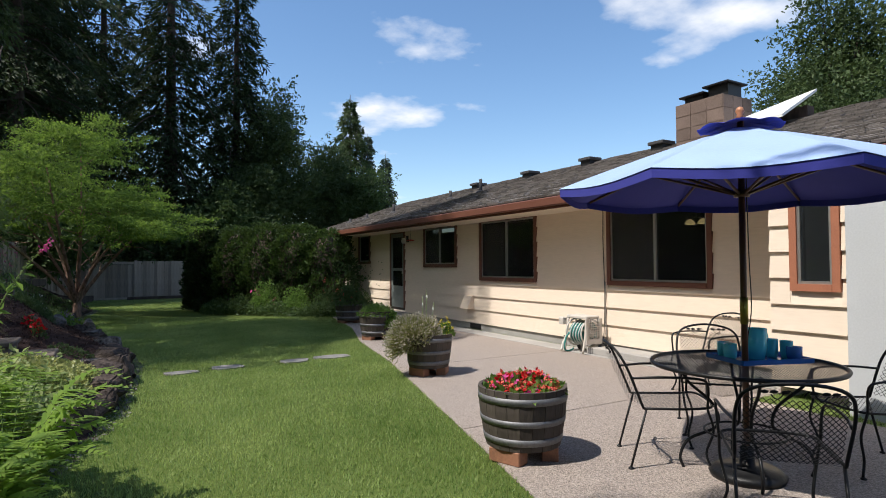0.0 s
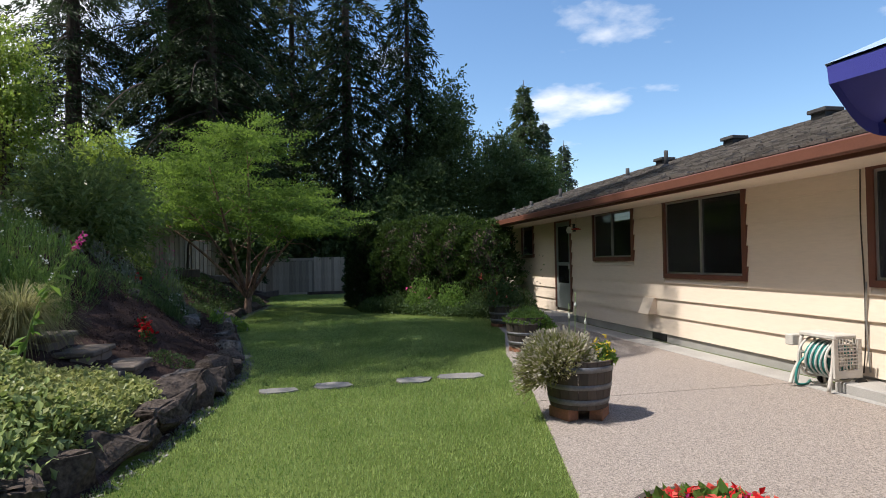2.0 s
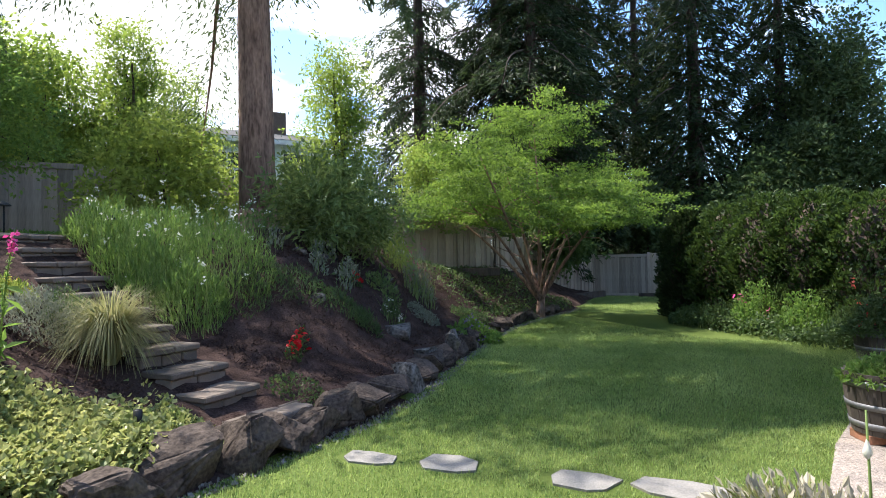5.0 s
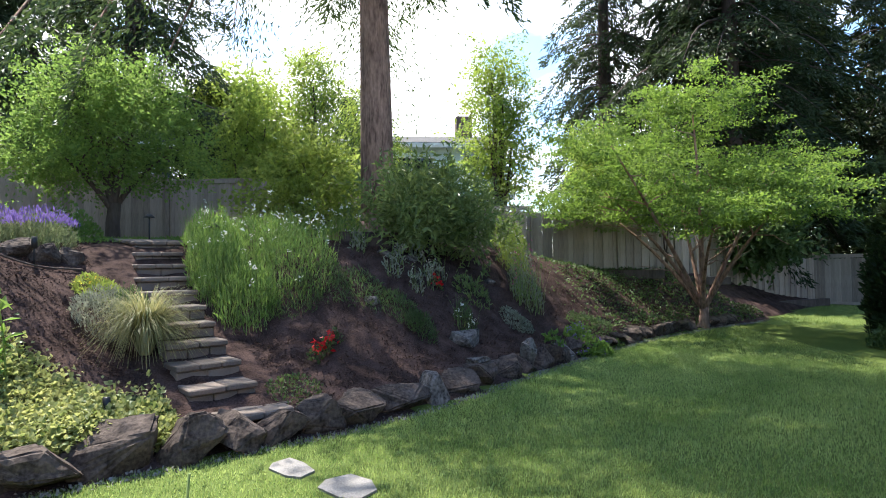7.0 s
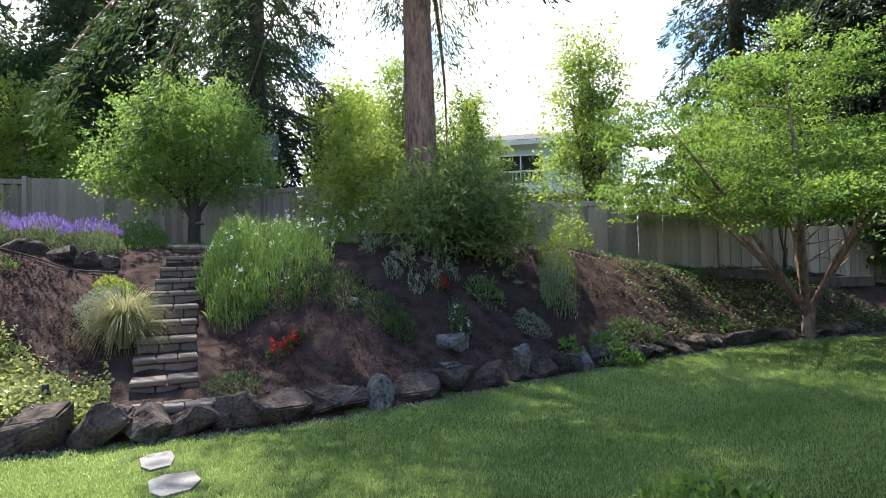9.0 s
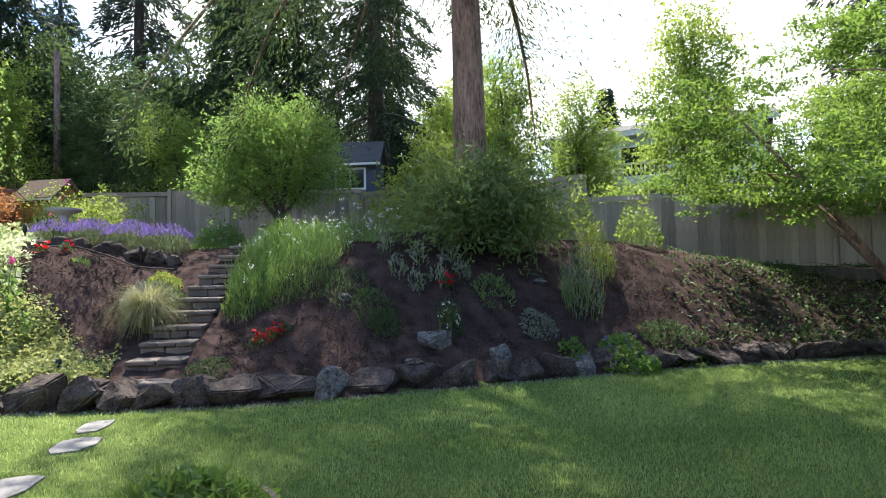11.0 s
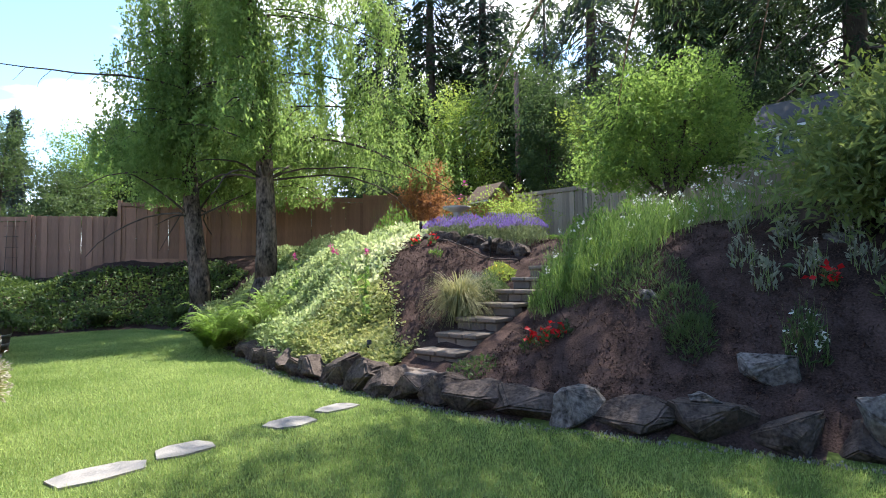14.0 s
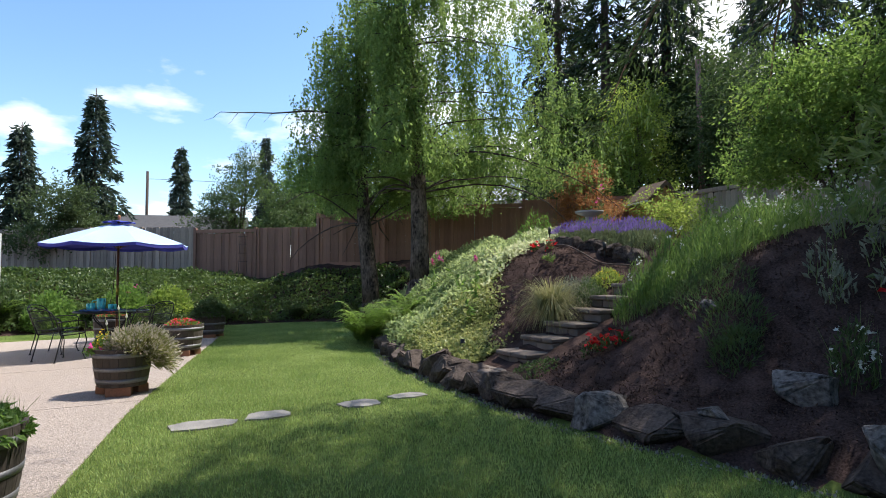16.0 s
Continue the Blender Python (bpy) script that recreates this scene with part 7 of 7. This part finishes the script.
for j_ in range(7):
    box(bm, -0.14, 0.10, -0.257, -0.247, 0.29 + 0.035 * j_, 0.303 + 0.035 * j_)
for j_ in range(6):
    box(bm, -0.115 + 0.04 * j_, -0.105 + 0.04 * j_, -0.256, -0.248, 0.24, 0.56)
part("grille_panel", bm, M_TAUPE, reel, "pale plastic side panel with a grille")
part("stand_leg", tube(bmesh.new(), curve3([(-0.16, 0.2, 0.3), (-0.24, 0.22, 0.14), (-0.30, 0.2, 0.03)], 5), 0.022, 6), M_TAUPE, reel)
part("bracket", box(bmesh.new(), -0.24, -0.10, 0.22, 0.33, 0.44, 0.56, 0.01), M_TAUPE, reel)
boxed("top_tray", (-0.15, 0.13, -0.23, 0.23, 0.55, 0.60), M_TAUPE, reel, bevel=0.012)
part("crank", tube(bmesh.new(), [(0, 0.2, 0.32), (0, 0.27, 0.32), (-0.12, 0.27, 0.24), (-0.12, 0.33, 0.24)], 0.012, 6), M_BLACK, reel)
part("loose_hose", tube(bmesh.new(), curve3([(-0.1, 0.1, 0.4), (-0.24, 0.14, 0.25), (-0.26, 0.16, 0.05), (-0.1, 0.2, 0.015), (0.1, 0.35, 0.015)], 6), 0.013, 6), M_HOSE, reel)

# chimney, roof vents and tilted roof panel


def on_roof(x):
    return EZ + (RZ - EZ) * (x - EX) / (RX - EX)


M_BRICKD = mat("sooty_brick", (0.16, 0.115, 0.095), 0.9, var=0.35, scale=4, bump=0.5, fine=40, obj_random=True)
chim = thing("chimney", (9.45, 10.62, 0), 0, "square sooty masonry chimney with two metal caps", "chimney")
boxed("stack_core", (-0.43, 0.43, -0.5, 0.5, on_roof(9.0) - 0.4, 4.50), M_BRICKD, chim)
zz = 3.56
r_ = 0
while zz < 4.3:
    for side in range(2):
        n_ = 3
        for k in range(n_):
            o = 0.2 if r_ % 2 else 0
            ya = -0.5 + 1.0 / n_ * k + 0.004
            boxed("masonry_panel", (-0.44, -0.431, ya, ya + 1.0 / n_ - 0.012, zz, zz + 0.225), M_BRICKD, chim) if side == 0 else boxed("masonry_panel", (-0.43 + 0.287 * k, -0.43 + 0.287 * (k + 1) - 0.012, -0.51, -0.501, zz, zz + 0.225), M_BRICKD, chim)
    zz += 0.235
    r_ += 1
for yy, z0_ in ((0.26, 4.50), (-0.25, 4.50)):
    h_ = 0.16 if yy > 0 else 0.24
    boxed("flue", (-0.2, 0.2, yy - 0.2, yy + 0.2, z0_, z0_ + h_), M_BLACK, chim)
    boxed("metal_cap", (-0.3, 0.3, yy - 0.27, yy + 0.27, z0_ + h_, z0_ + h_ + 0.035), M_IRON, chim, bevel=0.008)
rp = thing("roof_panel", (9.3, 9.5, on_roof(9.3) + 0.02), 0, "white tilted panel raised on the roof", "skylight")
bm = bmesh.new()
vs = [bm.verts.new(p) for p in ((-0.5, -0.55, 0), (-0.5, 0.6, 0), (0.55, -0.55, 0.56), (0.55, 0.6, 0.36), (-0.5, -0.55, 0.05), (-0.5, 0.6, 0.05), (0.55, -0.55, 0.61), (0.55, 0.6, 0.41))]
bmesh.ops.convex_hull(bm, input=vs)
part("panel", bm, M_WHITE, rp)
boxed("upstand", (0.3, 0.5, -0.52, 0.56, -0.1, 0.3), M_BARKD, rp)
for i, (x, y, h) in enumerate(((7.3, 20.4, 0.34), (8.1, 18.2, 0.30), (7.0, 21.9, 0.25), (8.3, 16.9, 0.42), (6.9, 23.2, 0.2))):
    pv = thing("roof_pipe", (x, y, on_roof(x) - 0.05), 0, "grey plumbing vent pipe on the roof", "vent pipe", "roof pipes")
    part("pipe", tube(bmesh.new(), [(0, 0, 0), (0, 0, h)], 0.045, 10), M_DARKR, pv)
    part("flashing", lathe(bmesh.new(), [(0.14, 0.04), (0.12, 0.07), (0.05, 0.12)], 12), M_DARKR, pv)
for i, y in enumerate((11.9, 14.0, 16.3, 18.9, 5.4)):
    rv = thing("roof_vent", (9.55, y, on_roof(9.55)), 0, "low dark box vent near the ridge", "roof vent", "roof vents")
    boxed("cover", (-0.2, 0.2, -0.2, 0.2, 0.09, 0.16), M_DARKR, rv, bevel=0.01)
    boxed("throat", (-0.15, 0.15, -0.15, 0.15, -0.1, 0.1), M_BLACK, rv)


# ---- neighbouring houses ----
def cottage(name, x, y, z, rz, w, d, h, rise, wall, roof, label, wins=(), rail=False, chimney=None, o=0.45):
    """A gabled house; its long face looks to -y before turning. wins: (x, z, w, h)."""
    t = thing(name, (x, y, z), rz, label, "house")
    boxed("wall", (-w / 2, w / 2, 0, d, -2.0, h), wall, t)
    bm = bmesh.new()
    for s in (-1, 1):
        ya, yb = (-o, d / 2) if s < 0 else (d + o, d / 2)
        vs = [bm.verts.new((xx, yy, zz2)) for xx in (-w / 2 - o, w / 2 + o) for yy, zz2 in ((ya, h - 0.12), (yb, h + rise), (ya, h + 0.03), (yb, h + rise + 0.15))]
        bmesh.ops.convex_hull(bm, input=vs)
    part("roof", bm, roof, t)
    boxed("fascia", (-w / 2 - o, w / 2 + o, -o - 0.04, -o - 0.002, h - 0.2 * o / 0.45, h), M_WHITE, t)
    for xx in (-w / 2 + 0.02, w / 2 - 0.02):
        bm = bmesh.new()
        vs = [bm.verts.new((xx + e, yy, zz2)) for e in (-0.02, 0.02) for yy, zz2 in ((0, h), (d, h), (d / 2, h + rise))]
        bmesh.ops.convex_hull(bm, input=vs)
        part("gable", bm, wall, t)
    for wx, wz, ww, wh in wins:
        win = boxed("window", (wx - ww / 2 - 0.07, wx + ww / 2 + 0.07, -0.03, 0.02, wz - 0.07, wz + wh + 0.07), M_WHITE, t, "white framed window")
        boxed("pane", (wx - ww / 2, wx - 0.03, -0.04, -0.031, wz, wz + wh), M_GLASS, win)
        boxed("pane", (wx + 0.03, wx + ww / 2, -0.04, -0.031, wz, wz + wh), M_GLASS, win)
    if rail:
        boxed("deck", (-w / 2, w / 2, -1.6, -0.02, 0.2, 0.35), M_WHITE, t)
        boxed("rail_top", (-w / 2, w / 2, -1.6, -1.53, 1.2, 1.27), M_WHITE, t)
        for k in range(int(w / 0.16)):
            boxed("baluster", (-w / 2 + k * 0.16, -w / 2 + k * 0.16 + 0.04, -1.58, -1.55, 0.35, 1.2), M_WHITE, t)
    if chimney:
        boxed("chimney", (chimney - 0.4, chimney + 0.4, d / 2 - 0.4, d / 2 + 0.3, h, h + rise + 1.1), M_BRICKD, t)
    return t


cottage("neighbour_house", -15.0, 26.2, 4.05, 54, 8.0, 7, 2.75, 1.0, M_MINT, M_DARKR, "pale green house with white balcony rail behind the fence", ((-3.0, 1.25, 1.6, 1.0), (-0.2, 1.0, 1.8, 1.15), (2.8, 1.25, 1.4, 1.0)), True, 2.6)
cottage("neighbour_house", -14.8, -9.5, 1.9, 142, 7.5, 7, 2.6, 1.5, M_BLUEH, M_DARKR, "blue-grey house behind the south fence", ((1.5, 1.2, 1.3, 0.9), (-1.5, 1.2, 1.3, 0.9)))
cottage("neighbour_house", 0.2, -25.5, 2.3, 168, 9.5, 7, 2.2, 1.3, mat("slate_grey_siding", (0.13, 0.14, 0.16), 0.7, var=0.08), M_DARKR, "dark grey house beyond the south fence", ((2.6, 1.0, 1.3, 1.0), (-2.0, 1.0, 1.5, 1.0)))
cottage("playhouse", -12.9, 14.4, 3.85, 78, 1.9, 1.6, 1.15, 0.75, mat("dark_blue_playhouse_paint", (0.06, 0.075, 0.11), 0.7, var=0.1), M_DARKR, "small dark blue playhouse raised behind the fence", ((0.1, 0.35, 0.9, 0.6),), o=0.16)
cottage("garden_shed", -10.4, 6.2, ground(-10.4, 6.2), 72, 1.15, 1.0, 1.4, 0.45, M_SHEDW, mat("brown_shed_roof", (0.12, 0.075, 0.05), 0.9, var=0.2), "small orange cedar garden shed with dark opening", ((0.15, 0.1, 0.4, 0.6),), o=0.1)
up_ = thing("utility_pole", (-17.0, 3.6, 2.2), 0, "brown wooden utility pole", "utility pole")
part("pole", tube(bmesh.new(), [(0, 0, -0.5), (0.1, 0, 7.8)], 0.13, 8, 0.10), M_BARK, up_)
up_ = thing("utility_pole", (1.2, -33.0, 1.6), 0, "grey wooden utility pole", "utility pole")
part("pole", tube(bmesh.new(), [(0, 0, -0.5), (0, 0, 8.2)], 0.13, 8, 0.10), M_BARKD, up_)
ow = thing("overhead_wire", (0, 0, 0), 0, "thin overhead service wire", "wire")
part("wire", tube(bmesh.new(), curve3([(1.2, -33, 9.2), (-10, -26, 8.6), (-20, -19, 8.9)], 8), 0.018, 4), M_BLACK, ow)

# ---- roof shakes: the nearest rows singly, the rest joined ----
qk = np.random.default_rng(77)
slope = math.hypot(RX - EX, RZ - EZ)
ux, uz = (RX - EX) / slope, (RZ - EZ) / slope
expo = 0.145
single = {}
V, F = [], []
count = 0
for r in range(int(slope / expo)):
    y = R0 + qk.uniform(0, 0.15)
    while y < R1 - 0.05:
        w = qk.choice([0.13, 0.17, 0.2, 0.24])
        w = min(w, R1 - y)
        th = qk.uniform(0.016, 0.032)
        s0 = r * expo + qk.uniform(-0.012, 0.012) - 0.02
        L = 0.27
        lift0 = 0.012
        cor = []
        for yy in (0.003, w - 0.004):
            for s_, lo, hi in ((0, 0.004, th + lift0), (L, 0.001, 0.006)):
                for h_ in (lo, hi):
                    cor.append((yy, s_, h_))
        P = np.array([(EX + ux * (s0 + c[1]) - uz * c[2], y + c[0], EZ + uz * (s0 + c[1]) + ux * c[2]) for c in cor])
        near = r < 8 and 9.2 < y < 15.0 and count < 290
        faces = [(0, 1, 5, 4), (1, 3, 7, 5), (0, 2, 3, 1), (4, 5, 7, 6)]
        if near:
            key = (round(w, 2), int(th * 250))
            if key not in single:
                me = bpy.data.meshes.new("shake")
                me.from_pydata([tuple(p - P[0]) for p in P], [], faces)
                me.materials.append(M_SHINGLE)
                single[key] = me
            ob = new("shake", single[key])
            ob.parent = roof_w
            ob.matrix_basis = Matrix.Translation(P[0])
            count += 1
        else:
            b = len(V) * 8
            V.append(P)
            F += [tuple(b + i for i in f) for f in faces]
        y += w
rest = raw("shakes_rest", np.concatenate(V), np.array(F), M_SHINGLE_J, roof_w)
rest["kind"] = "stuff"
